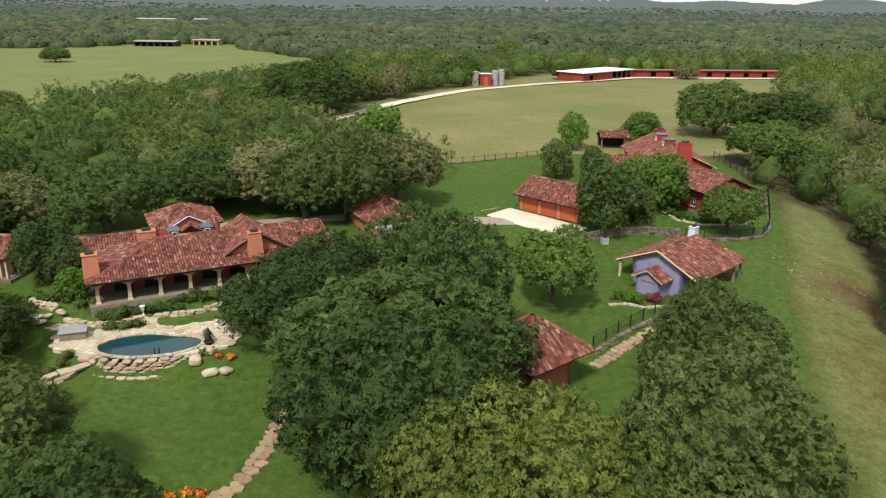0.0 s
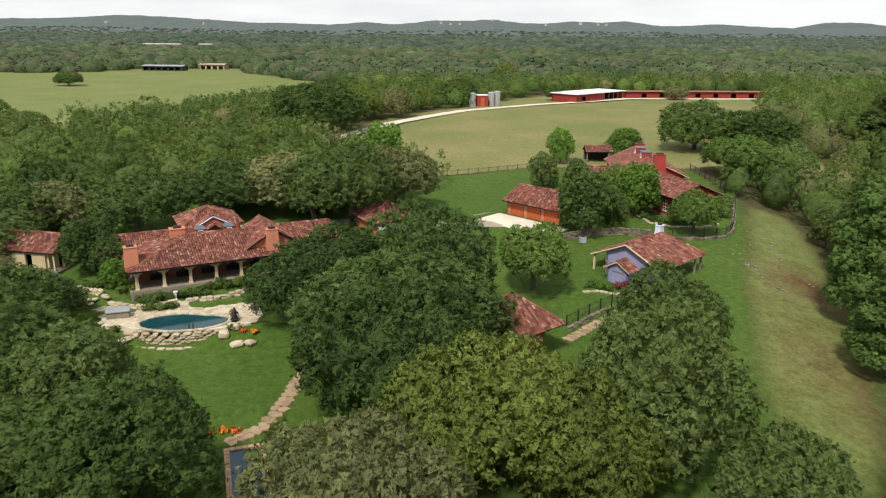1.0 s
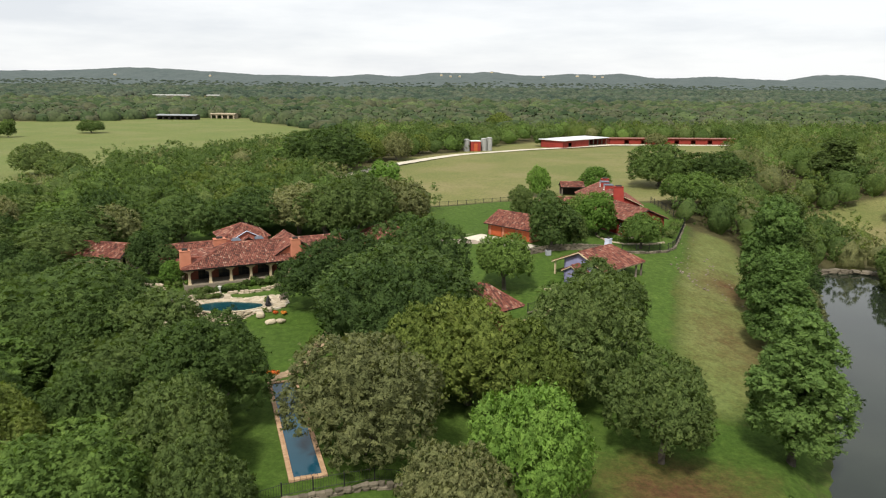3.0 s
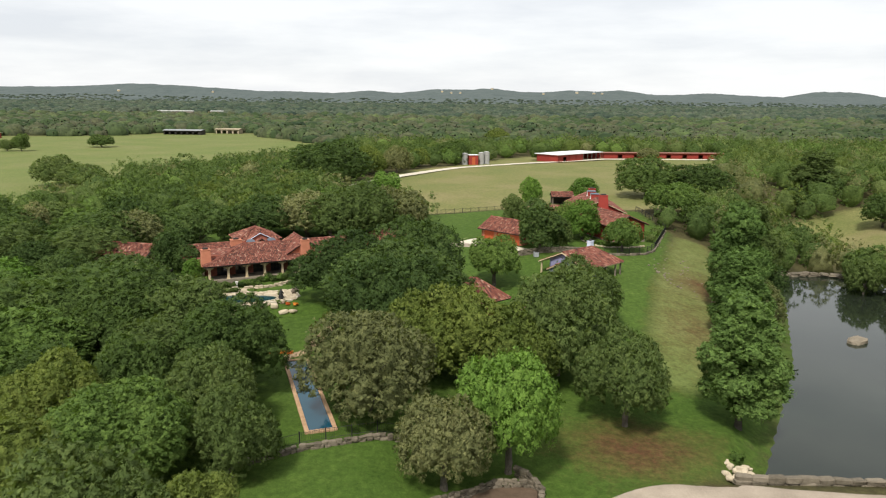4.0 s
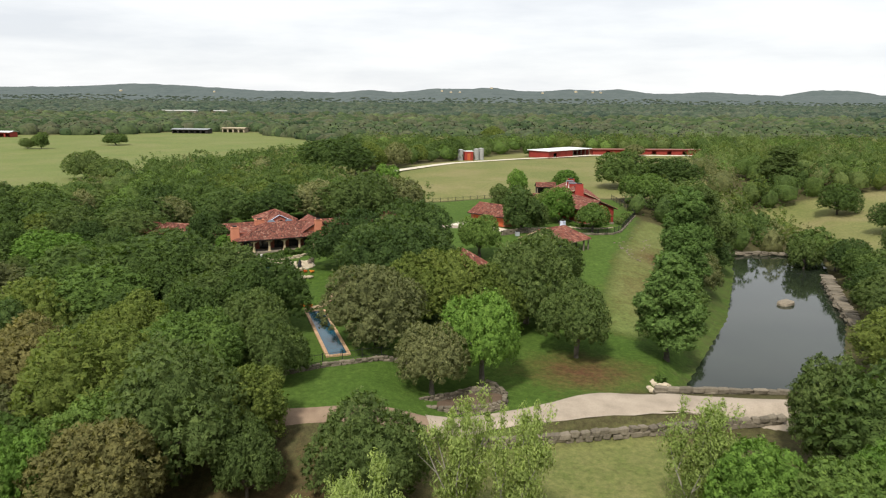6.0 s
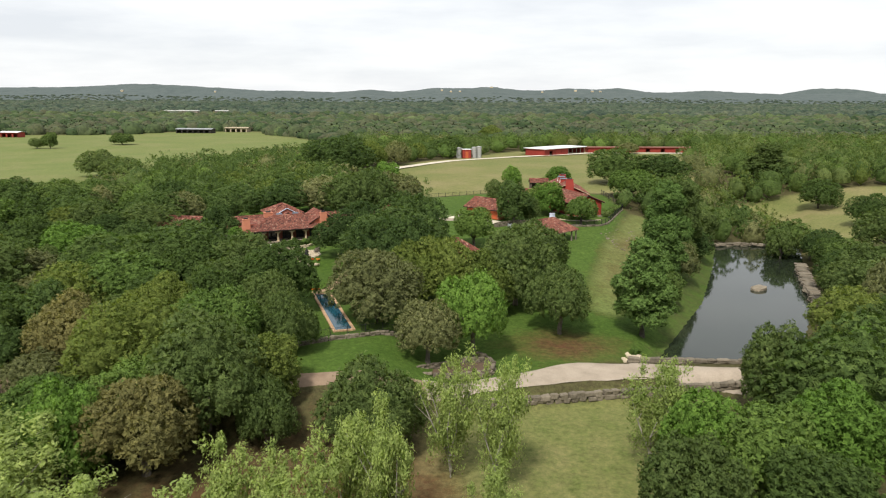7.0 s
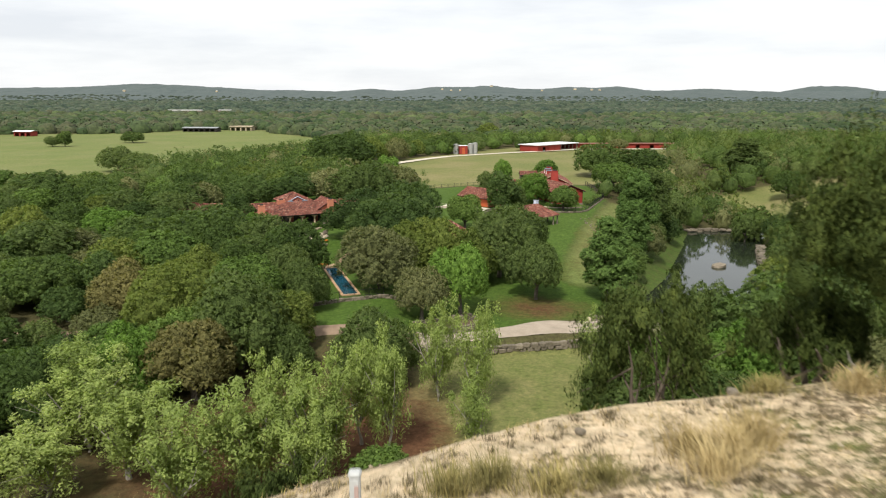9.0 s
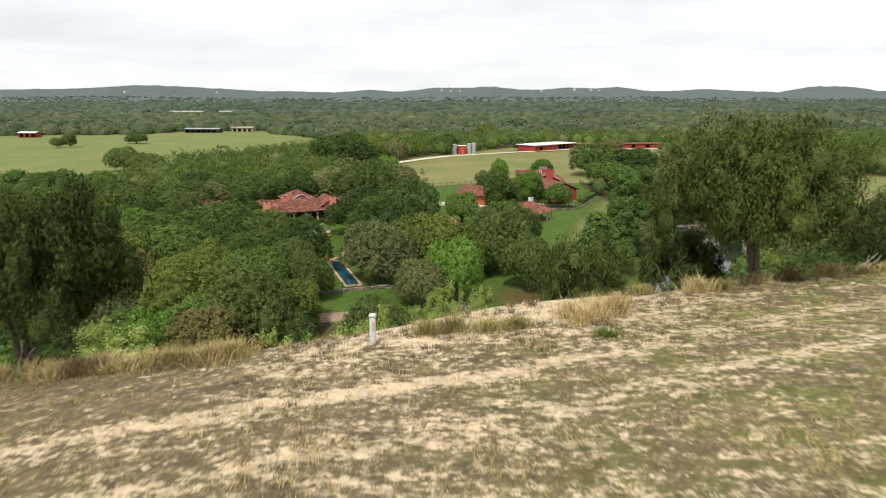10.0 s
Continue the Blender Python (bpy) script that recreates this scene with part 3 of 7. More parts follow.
def gable_faces(u0, u1, v0, v1, eave, ridge):
    """Two faces of a gable roof with its ridge along u."""
    m = (v0 + v1) / 2
    return [[(u0, v0, eave), (u1, v0, eave), (u1, m, ridge), (u0, m, ridge)], [(u1, v1, eave), (u0, v1, eave), (u0, m, ridge), (u1, m, ridge)]], [((u0, m, ridge), (u1, m, ridge))]


def gable_faces_v(u0, u1, v0, v1, eave, ridge):
    m = (u0 + u1) / 2
    return [[(u0, v1, eave), (u0, v0, eave), (m, v0, ridge), (m, v1, ridge)], [(u1, v0, eave), (u1, v1, eave), (m, v1, ridge), (m, v0, ridge)]], [((m, v0, ridge), (m, v1, ridge))]


def chimney(parent, u, v, z0, z1, w, d, mat, taper=0.12, cap=DARK, name="chimney"):
    ob = part(name, boxes((u - w / 2, u + w / 2, v - d / 2, v + d / 2, z0, z1), taper=taper, bevel=0.03), mat, parent)
    part("chimney_rim", boxes((u - w / 2 + taper - 0.07, u + w / 2 - taper + 0.07, v - d / 2 + taper - 0.07, v + d / 2 - taper + 0.07, z1 + 0.002, z1 + 0.12)), mat, ob)
    part("chimney_cap", boxes((u - w / 4, u + w / 4, v - d / 4, v + d / 4, z1 + 0.122, z1 + 0.4), taper=0.06), cap, ob)
    return ob


def drape(name, line, mat, lift=0.05, label="", category="", across=4, step=1.2, ground_z=None):
    """A road or path laid over the land: rows of x, y, width along its middle."""
    fine = []
    for (x0, y0, w0), (x1, y1, w1) in zip(line, line[1:]):
        n = max(1, int(math.hypot(x1 - x0, y1 - y0) / step))
        fine += [(x0 + (x1 - x0) * i / n, y0 + (y1 - y0) * i / n, w0 + (w1 - w0) * i / n) for i in range(n)]
    fine.append(line[-1])
    for _ in range(6):
        fine = [fine[0]] + [tuple((a[k] + 2 * b[k] + c[k]) / 4 for k in range(3)) for a, b, c in zip(fine, fine[1:], fine[2:])] + [fine[-1]]
    verts, faces = [], []
    for i, (x, y, w) in enumerate(fine):
        a, b = fine[max(i - 1, 0)], fine[min(i + 1, len(fine) - 1)]
        t = Vector((b[0] - a[0], b[1] - a[1])).normalized()
        for k in range(across + 1):
            o = (k / across - 0.5) * w * (1 + 0.12 * noise.noise((x * 0.3, y * 0.3, k)))
            px, py = x - t.y * o, y + t.x * o
            verts.append((px, py, (land(px, py) if ground_z is None else ground_z) + lift - (0.12 if k in (0, across) else 0)))
    for i in range(len(fine) - 1):
        for k in range(across):
            q = i * (across + 1) + k
            faces.append((q + 1, q, q + across + 1, q + across + 2))
    me = bpy.data.meshes.new(name)
    me.from_pydata(verts, [], faces)
    me.polygons.foreach_set("use_smooth", [True] * len(faces))
    me.materials.append(mat)
    return tagged(new(name, me), label, category, kind="structure")


def flat_sheet(name, pts, z, mat, label="", category="", depth=0.1, kind="structure"):
    bm = bmesh.new()
    top = [bm.verts.new((x, y, z)) for x, y in pts]
    low = [bm.verts.new((x, y, z - depth)) for x, y in pts]
    bm.faces.new(top)
    for i in range(len(pts)):
        j = (i + 1) % len(pts)
        bm.faces.new((low[i], low[j], top[j], top[i]))
    bmesh.ops.recalc_face_normals(bm, faces=bm.faces)
    me = bpy.data.meshes.new(name)
    bm.to_mesh(me)
    bm.free()
    me.materials.append(mat)
    return tagged(new(name, me), label, category, kind=kind)


def stone_meshes(mat, n=6, seed=3):
    out, r = [], np.random.default_rng(seed)
    for i in range(n):
        bm = bmesh.new()
        bmesh.ops.create_cube(bm, size=1.0)
        for v in bm.verts:
            v.co += Vector(r.normal(0, 0.075, 3))
        bmesh.ops.bevel(bm, geom=list(bm.edges), offset=0.13, segments=1, affect="EDGES")
        for v in bm.verts:
            v.co += Vector(r.normal(0, 0.022, 3))
        me = bpy.data.meshes.new("stone")
        bm.to_mesh(me)
        bm.free()
        me.materials.append(mat)
        out.append(me)
    return out


def boulder_meshes(mat, n=6, seed=3):
    out, r = [], np.random.default_rng(seed)
    for i in range(n):
        bm = bmesh.new()
        bmesh.ops.create_icosphere(bm, subdivisions=2, radius=0.62)
        k = Vector(r.normal(0, 2.0, 3))
        for v in bm.verts:
            lump = 1 + 0.22 * noise.noise(v.co * 2.2 + k) + 0.08 * noise.noise(v.co * 6 + k)
            v.co = Vector([math.copysign(abs(c) ** 0.7, c) * 0.66 for c in v.co]) * lump
        me = bpy.data.meshes.new("boulder")
        bm.to_mesh(me)
        bm.free()
        me.materials.append(mat)
        out.append(me)
    return out


GREY_STONES, CREAM_STONES = stone_meshes(GREY_STONE), stone_meshes(LIMESTONE, seed=9)
GREY_BOULDERS, CREAM_BOULDERS = boulder_meshes(GREY_STONE), boulder_meshes(LIMESTONE, seed=9)


def along(line, step):
    """Places at even steps along a line in plan, with the way it heads in degrees."""
    out, left = [], 0.0
    for (x0, y0), (x1, y1) in zip(line, line[1:]):
        d = math.hypot(x1 - x0, y1 - y0)
        s = left
        while s < d:
            out.append((x0 + (x1 - x0) * s / d, y0 + (y1 - y0) * s / d, math.degrees(math.atan2(y1 - y0, x1 - x0))))
            s += step
        left = s - d
    return out


def dry_wall(name, line, rows, size, stones, label, category="wall", base=None, kind="structure", seed=1, sink=0.1, tilt=3.0):
    """A wall of single stones laid in courses along a line. size: length, depth, height of a stone."""
    wall = thing(name, line[0][0], line[0][1], 0, 0, label, category, kind=kind)
    wall.matrix_world = Matrix.Identity(4)
    r = np.random.default_rng(seed)
    for k in range(rows):
        for i, (x, y, a) in enumerate(along(line, size[0] * (1.0 + 0.05 * k))):
            z = (land(x, y) if base is None else base) - sink + (k + 0.5) * size[2] * 0.9
            j = r.normal(0, 1, 6)
            m = pose(x + 0.05 * j[0], y + 0.05 * j[1], z + 0.02 * j[2], tilt * j[3], tilt * j[4], a + 2 * tilt * j[5])
            piece("stone", stones[int(r.integers(len(stones)))], wall, m @ Matrix.Diagonal((size[0] * r.uniform(0.8, 1.25), size[1] * r.uniform(0.8, 1.2), size[2] * r.uniform(0.8, 1.25), 1)))
    return wall


def iron_fence(line, label, step=2.4, high=1.15, base=0.0, bars=True):
    """Posts, rails and thin uprights along a line."""
    f = thing("iron_fence", line[0][0], line[0][1], 0, 0, label, "fence")
    f.matrix_world = Matrix.Identity(4)
    posts = along(line, step)
    post = None
    for x, y, a in posts:
        m = pose(x, y, land(x, y) + base, 0, 0, a)
        if post is None:
            post = part("post", boxes((-0.05, 0.05, -0.05, 0.05, -0.3, high + 0.12), (-0.065, 0.065, -0.065, 0.065, high + 0.12, high + 0.18), bevel=0), IRON, f)
            post.matrix_basis = m
        else:
            piece("post", post.data, f, m)
    for (x0, y0, a), (x1, y1, _) in zip(posts, posts[1:]):
        p0, p1 = Vector((x0, y0, land(x0, y0) + base)), Vector((x1, y1, land(x1, y1) + base))
        for h in (0.15, high):
            part("rail", tube(bmesh.new(), [p0 + Vector((0, 0, h)), p1 + Vector((0, 0, h))], (0.025, 0.025), 4), IRON, f)
        if bars:
            bm = bmesh.new()
            for k in range(1, 12):
                q = p0.lerp(p1, k / 12)
                tube(bm, [q + Vector((0, 0, 0.1)), q + Vector((0, 0, high + 0.08))], (0.013, 0.013), 3)
            part("uprights", bm, IRON, f, "thin iron uprights", kind="stuff")
    return f

# ---- pond, drives, roads ----
pond_line = [(axis_x(y), y) for y in range(18, 124, 4)]
flat_sheet("water", [(x - 16, y) for x, y in pond_line] + [(x + 16, y) for x, y in pond_line[::-1]], -3.8, POND_WATER, "still dark green pond water", "pond", depth=0.02)
drape("road", [(-62, 168, 4), (-34, 185, 4.5), (-15, 234, 5), (9, 277, 5), (41, 313, 5), (88, 350, 6), (135, 352, 6), (178, 358, 5)], GRAVEL, 0.45, "pale crushed limestone ranch road", "road")
drape("concrete_drive", [(3, 7.2, 3.0), (11, 9.6, 3.4), (18, 12, 4.6), (24, 14.6, 7.2), (31, 15.6, 6.6), (38, 14.8, 4.6), (60, 13.5, 4.4)], CONCRETE, 0.12, "worn concrete drive over the pond dam", "drive", 6)
drape("gravel_drive", [(-60, 3, 2.8), (-30, 4, 2.8), (-14, 4.6, 2.8), (-4, 5.8, 2.8), (4.5, 7.5, 3.0)], ROAD_BROWN, 0.08, "brown gravel drive under the trees", "drive")
drape("house_drive", [(-75, 88, 4), (-50, 95.5, 4), (-36, 101, 4), (-23, 104.5, 4), (-12, 107.6, 4), (0, 106, 4), (10, 106, 5)], CONCRETE, 0.08, "pale concrete drive behind the house", "drive")
drape("garage_apron", [(8.2, 110.6, 6.4), (12.6, 106.4, 6.8), (18.4, 100.8, 6.4)], GRAVEL, 0.12, "pale concrete apron before the garage", "apron", 6)

# ---- the main house ----


def main_house():
    h = thing("main_house", -36.6, 72.4, 5.2, 27, "long low stucco house with clay tile roofs and an arcade", "house")
    part("foundation", boxes((-0.4, 26.4, -0.2, 12.0, -1.6, 0)), GREY_STONE, h)
    # back wall in dark brick, not cream: its colour stands in for arcade shade
    part("wall", wall_mesh((0.2, 3.4), (26, 3.4), 0, 3.6, 0.3, [(2.0 + i * 3.1, 4.0 + i * 3.1, 0.02, 2.2) for i in range(7)]), RED_BRICK, h)
    part("wall", wall_mesh((26, 3.4), (26, 11.4), 0, 2.4, 0.3, top=4.5), CREAM, h)
    part("wall", wall_mesh((26, 11.4), (0.2, 11.4), 0, 2.4, 0.3), CREAM, h)
    part("wall", wall_mesh((0.2, 11.4), (0.2, 3.4), 0, 2.4, 0.3), CREAM, h)
    for i in range(7):
        window(h, (3.0 + i * 3.1, 3.5, 0.1), 0, 1.7, 1.95, DARK, (2, 2), "door")
    polys = [
        [(-0.5, -0.5, 2.5), (26.4, -0.5, 2.5), (26.4, 5.8, 4.75), (7.6, 5.8, 4.75)],
        [(26.4, 12.1, 2.5), (-0.5, 12.1, 2.5), (7.6, 5.8, 4.75), (26.4, 5.8, 4.75)],
        [(-0.5, 12.1, 2.5), (-0.5, -0.5, 2.5), (7.6, 5.8, 4.75)],
    ]
    tiled_roof(h, polys, [((7.6, 5.8, 4.75), (26.4, 5.8, 4.75)), ((-0.5, -0.5, 2.5), (7.6, 5.8, 4.75)), ((-0.5, 12.1, 2.5), (7.6, 5.8, 4.75))])
    f, r = gable_faces(-3.0, 7.0, 7.2, 15.2, 2.3, 4.2)
    tiled_roof(h, f, r)
    part("wall", wall_mesh((-2.6, 14.8), (-2.6, 7.6), -0.5, 2.3, 0.3, top=4.0), CREAM, h)
    part("wall", wall_mesh((-2.6, 7.6), (0.2, 7.6), -0.5, 2.3, 0.3), CREAM, h)
    f, r = gable_faces_v(13.6, 21.4, 0.9, 9.5, 3.1, 5.45)
    tiled_roof(h, f, r)
    part("gable_wall", wall_mesh((14.0, 1.3), (21.0, 1.3), 2.6, 3.0, 0.25, top=5.1), RED_STUCCO, h)
    chimney(h, 0.2, 1.9, 2.2, 5.0, 1.7, 1.4, RED_STUCCO)
    chimney(h, 17.1, 0.75, 2.9, 5.6, 1.7, 1.3, RED_STUCCO, 0.14)
    chimney(h, 6.4, 7.4, 3.4, 5.3, 2.0, 1.4, RED_STUCCO, 0.06)
    # the arcade: stone posts with curved brackets under a beam
    part("beam", boxes((0, 26, 0.28, 0.62, 2.12, 2.42)), DARK, h)
    col = None
    for i in range(9):
        u = 0.45 + 3.1 * i
        if col is None:
            bm = boxes((-0.2, 0.2, -0.2, 0.2, 0, 1.75), taper=0.03)
            box(bm, -0.28, 0.28, -0.28, 0.28, -0.05, 0.16, bevel=0.02)
            box(bm, -0.27, 0.27, -0.24, 0.24, 1.72, 1.86, bevel=0.02)
            for s in (-1, 1):
                for k in range(4):
                    x0, x1 = 0.2 + 0.16 * k, 0.2 + 0.16 * (k + 1)
                    box(bm, min(s * x0, s * x1), max(s * x0, s * x1), -0.15, 0.15, 1.86 + 0.07 * k * k * 0.45, 2.12)
            box(bm, -0.2, 0.2, -0.18, 0.18, 1.86, 2.12)
            col = part("column", bm, CREAM, h)
            col.matrix_basis = pose(u, 0.45, 0)
        else:
            piece("column", col.data, h, pose(u, 0.45, 0))
    # the upper storey behind, with a hipped roof, a trimmed gable and two hooded dormers
    c, v0, v1 = 11.6, 11.4, 18.4
    part("wall", wall_mesh((c - 3.7, v0), (c + 3.7, v0), 0, 4.2, 0.3), RED_BRICK, h)
    part("wall", wall_mesh((c + 3.7, v0), (c + 3.7, v1), 0, 4.2, 0.3), RED_BRICK, h)
    part("wall", wall_mesh((c - 3.7, v1), (c - 3.7, v0), 0, 4.2, 0.3), RED_BRICK, h)
    e, t = 4.15, 6.2
    a, b, cc, d = (c - 4.2, v0 + 0.3, e), (c + 4.2, v0 + 0.3, e), (c + 4.2, v1 + 0.4, e), (c - 4.2, v1 + 0.4, e)
    p, q = (c, v0 + 3.2, t), (c, v1 - 3.4, t)
    tiled_roof(h, [[a, b, p], [b, cc, q, p], [cc, d, q], [d, a, p, q]], [(a, p), (b, p), (cc, q), (d, q), (p, q)])
    f, r = gable_faces_v(c - 2.6, c + 2.6, v0 - 0.5, v0 + 2.8, 4.2, 5.55)
    tiled_roof(h, f, r)
    part("gable_wall", wall_mesh((c - 2.4, v0 - 0.3), (c + 2.4, v0 - 0.3), 3.4, 4.15, 0.25, top=5.35), RED_BRICK, h)
    for s in (-1, 1):
        bm = bmesh.new()
        tube(bm, [(c + s * 2.65, v0 - 0.52, 4.16), (c, v0 - 0.52, 5.56)], (0.08, 0.08), 4)
        part("barge_board", bm, BLUE_TRIM, h)
        dm = part("dormer", boxes((c + s * 1.9 - 0.6, c + s * 1.9 + 0.6, v0 - 1.5, v0 - 0.32, 3.3, 4.25)), RED_BRICK, h)
        bm = bmesh.new()
        box(bm, c + s * 1.9 - 0.75, c + s * 1.9 + 0.75, v0 - 1.65, v0 - 0.3, 4.26, 4.62, taper=0.3)
        part("dormer_hood", bm, SLATE, dm)
        window(h, (c + s * 1.9, v0 - 1.56, 3.5), 0, 0.5, 0.55, WHITE, (0, 0), "dormer_window")
    f, r = gable_faces_v(c - 1.0, c + 1.0, v0 - 1.6, v0 - 0.2, 4.0, 4.7)
    tiled_roof(h, f, r)


main_house()


def cottage():
    h = thing("guest_cottage", -50.2, 81.4, 4.9, 168, "small cream cottage with a clay tile roof beside the house", "house")
    f, r = gable_faces(-0.5, 11, -5.0, 1.0, 2.5, 4.3)
    tiled_roof(h, f, r)
    part("foundation", boxes((-0.6, 10.6, -4.9, 0.9, -1.5, 0)), GREY_STONE, h)
    part("wall", wall_mesh((1.2, 0.4), (10.4, 0.4), 0, 2.5, 0.3, [(2, 3.0, 0, 2.1)]), CREAM, h)
    part("wall", wall_mesh((1.2, -4.4), (1.2, 0.4), 0, 2.5, 0.3, [(1.8, 3.0, 0, 2.1)], top=4.15), CREAM, h)
    part("wall", wall_mesh((10.4, -4.4), (1.2, -4.4), 0, 2.5, 0.3), CREAM, h)
    window(h, (1.3, -2.0, 0.05), 270, 1.1, 2.0, DARK, (1, 2), "door")
    for v in (-4.5, -2.9, -1.1, 0.6):
        part("post", boxes((-0.2, 0.05, v - 0.13, v + 0.13, 0, 2.45)), CREAM, h)


cottage()


def garage():
    g = thing("garage", 11.0, 112.3, land(13, 111), -45, "three-door garage with orange doors and a clay tile roof", "garage")
    part("wall", wall_mesh((0.2, 0.3), (11.2, 0.3), 0, 2.5, 0.3, [(0.75 + 3.55 * i, 3.65 + 3.55 * i, 0, 2.15) for i in range(3)]), RED_STUCCO, g)
    part("wall", wall_mesh((11.2, 0.3), (11.2, 7.7), 0, 2.5, 0.3, top=4.4), RED_STUCCO, g)
    part("wall", wall_mesh((11.2, 7.7), (0.2, 7.7), 0, 2.5, 0.3), RED_STUCCO, g)
    part("wall", wall_mesh((0.2, 7.7), (0.2, 0.3), 0, 2.5, 0.3, top=4.4), RED_STUCCO, g)
    for i in range(3):
        u = 0.75 + 3.55 * i
        d = part("garage_door", boxes((u, u + 2.9, 0.42, 0.5, 0, 2.15)), ORANGE_DOOR, g)
        for k in range(4):
            part("panel", boxes((u + 0.08, u + 2.82, 0.4, 0.417, 0.06 + 0.53 * k, 0.5 + 0.53 * k), bevel=0), ORANGE_DOOR, d)
    f, r = gable_faces(-0.4, 11.8, -0.5, 8.4, 2.45, 4.6)
    tiled_roof(g, f, r)


garage()


def pavilion():
    p = thing("garden_pavilion", 28.3, 78.6, 3.2, 43, "lavender stucco pavilion with a clay tile roof and open porches", "pavilion")
    part("foundation", boxes((-0.6, 11.2, -0.2, 10.9, -2.2, 0)), GREY_STONE, p)
    e, t = 3.1, 5.5
    polys = [[(-0.3, 0, e), (11.2, 0, e), (8.6, 5.4, t), (-0.3, 5.4, t)], [(11.2, 0, e), (11.2, 10.8, e), (8.6, 5.4, t)], [(11.2, 10.8, e), (-0.3, 10.8, e), (-0.3, 5.4, t), (8.6, 5.4, t)]]
    tiled_roof(p, polys, [((-0.3, 5.4, t), (8.6, 5.4, t)), ((11.2, 0, e), (8.6, 5.4, t)), ((11.2, 10.8, e), (8.6, 5.4, t))], mat=CREAM)
    part("gable_wall", wall_mesh((0.2, 8.6), (0.2, 2.2), 0, 3.9, 0.3, top=5.2), BLUE_STUCCO, p)
    part("wall", wall_mesh((0.2, 2.2), (7.5, 2.2), 0, 3.5, 0.3, [(2, 3.2, 0.9, 2.2)]), BLUE_STUCCO, p)
    part("wall", wall_mesh((7.5, 8.6), (0.2, 8.6), 0, 3.5, 0.3), BLUE_STUCCO, p)
    part("wall", wall_mesh((7.5, 2.2), (7.5, 8.6), 0, 3.5, 0.3, [(2, 4, 0, 2.2)]), BLUE_STUCCO, p)
    window(p, (2.6, 2.15, 0.9), 0, 1.2, 1.3)
    for s in (-1, 1):
        bm = bmesh.new()
        tube(bm, [(-0.36, 5.4 + s * 5.4, e - 0.1), (-0.36, 5.4, t - 0.1)], (0.1, 0.1), 4)
        part("barge_board", bm, CREAM, p)
    # the little gabled entry
    part("entry_wall", wall_mesh((-1.9, 6.9), (-1.9, 3.7), 0, 2.5, 0.25, top=3.35), BLUE_STUCCO, p)
    part("entry_wall", wall_mesh((-1.9, 3.7), (0.19, 3.7), 0, 2.5, 0.25), BLUE_STUCCO, p)
    part("entry_wall", wall_mesh((0.19, 6.9), (-1.9, 6.9), 0, 2.5, 0.25), BLUE_STUCCO, p)
    f, r = gable_faces(-2.3, 0.15, 3.3, 7.3, 2.45, 3.55)
    tiled_roof(p, f, r, "entry_roof", mat=CREAM)
    d = part("entry_door", boxes((-1.96, -1.9, 4.5, 6.1, 0, 1.95)), BLUE_STUCCO, p)
    part("lintel", boxes((-1.98, -1.9, 4.4, 6.2, 1.96, 2.15)), GREY_STONE, d)
    for u, v in ((10.8, 0.4), (10.8, 3.6), (10.8, 7.2), (10.8, 10.4), (9.2, 0.4), (3.0, 10.4), (0.1, 10.4), (6.4, 10.4)):
        part("post", boxes((u - 0.13, u + 0.13, v - 0.13, v + 0.13, 0, 3.0)), TIMBER if u > 8 else CREAM, p)
    chimney(p, 9.0, 6.1, 4.6, 6.35, 1.15, 1.0, BLUE_TRIM, 0.1)


pavilion()


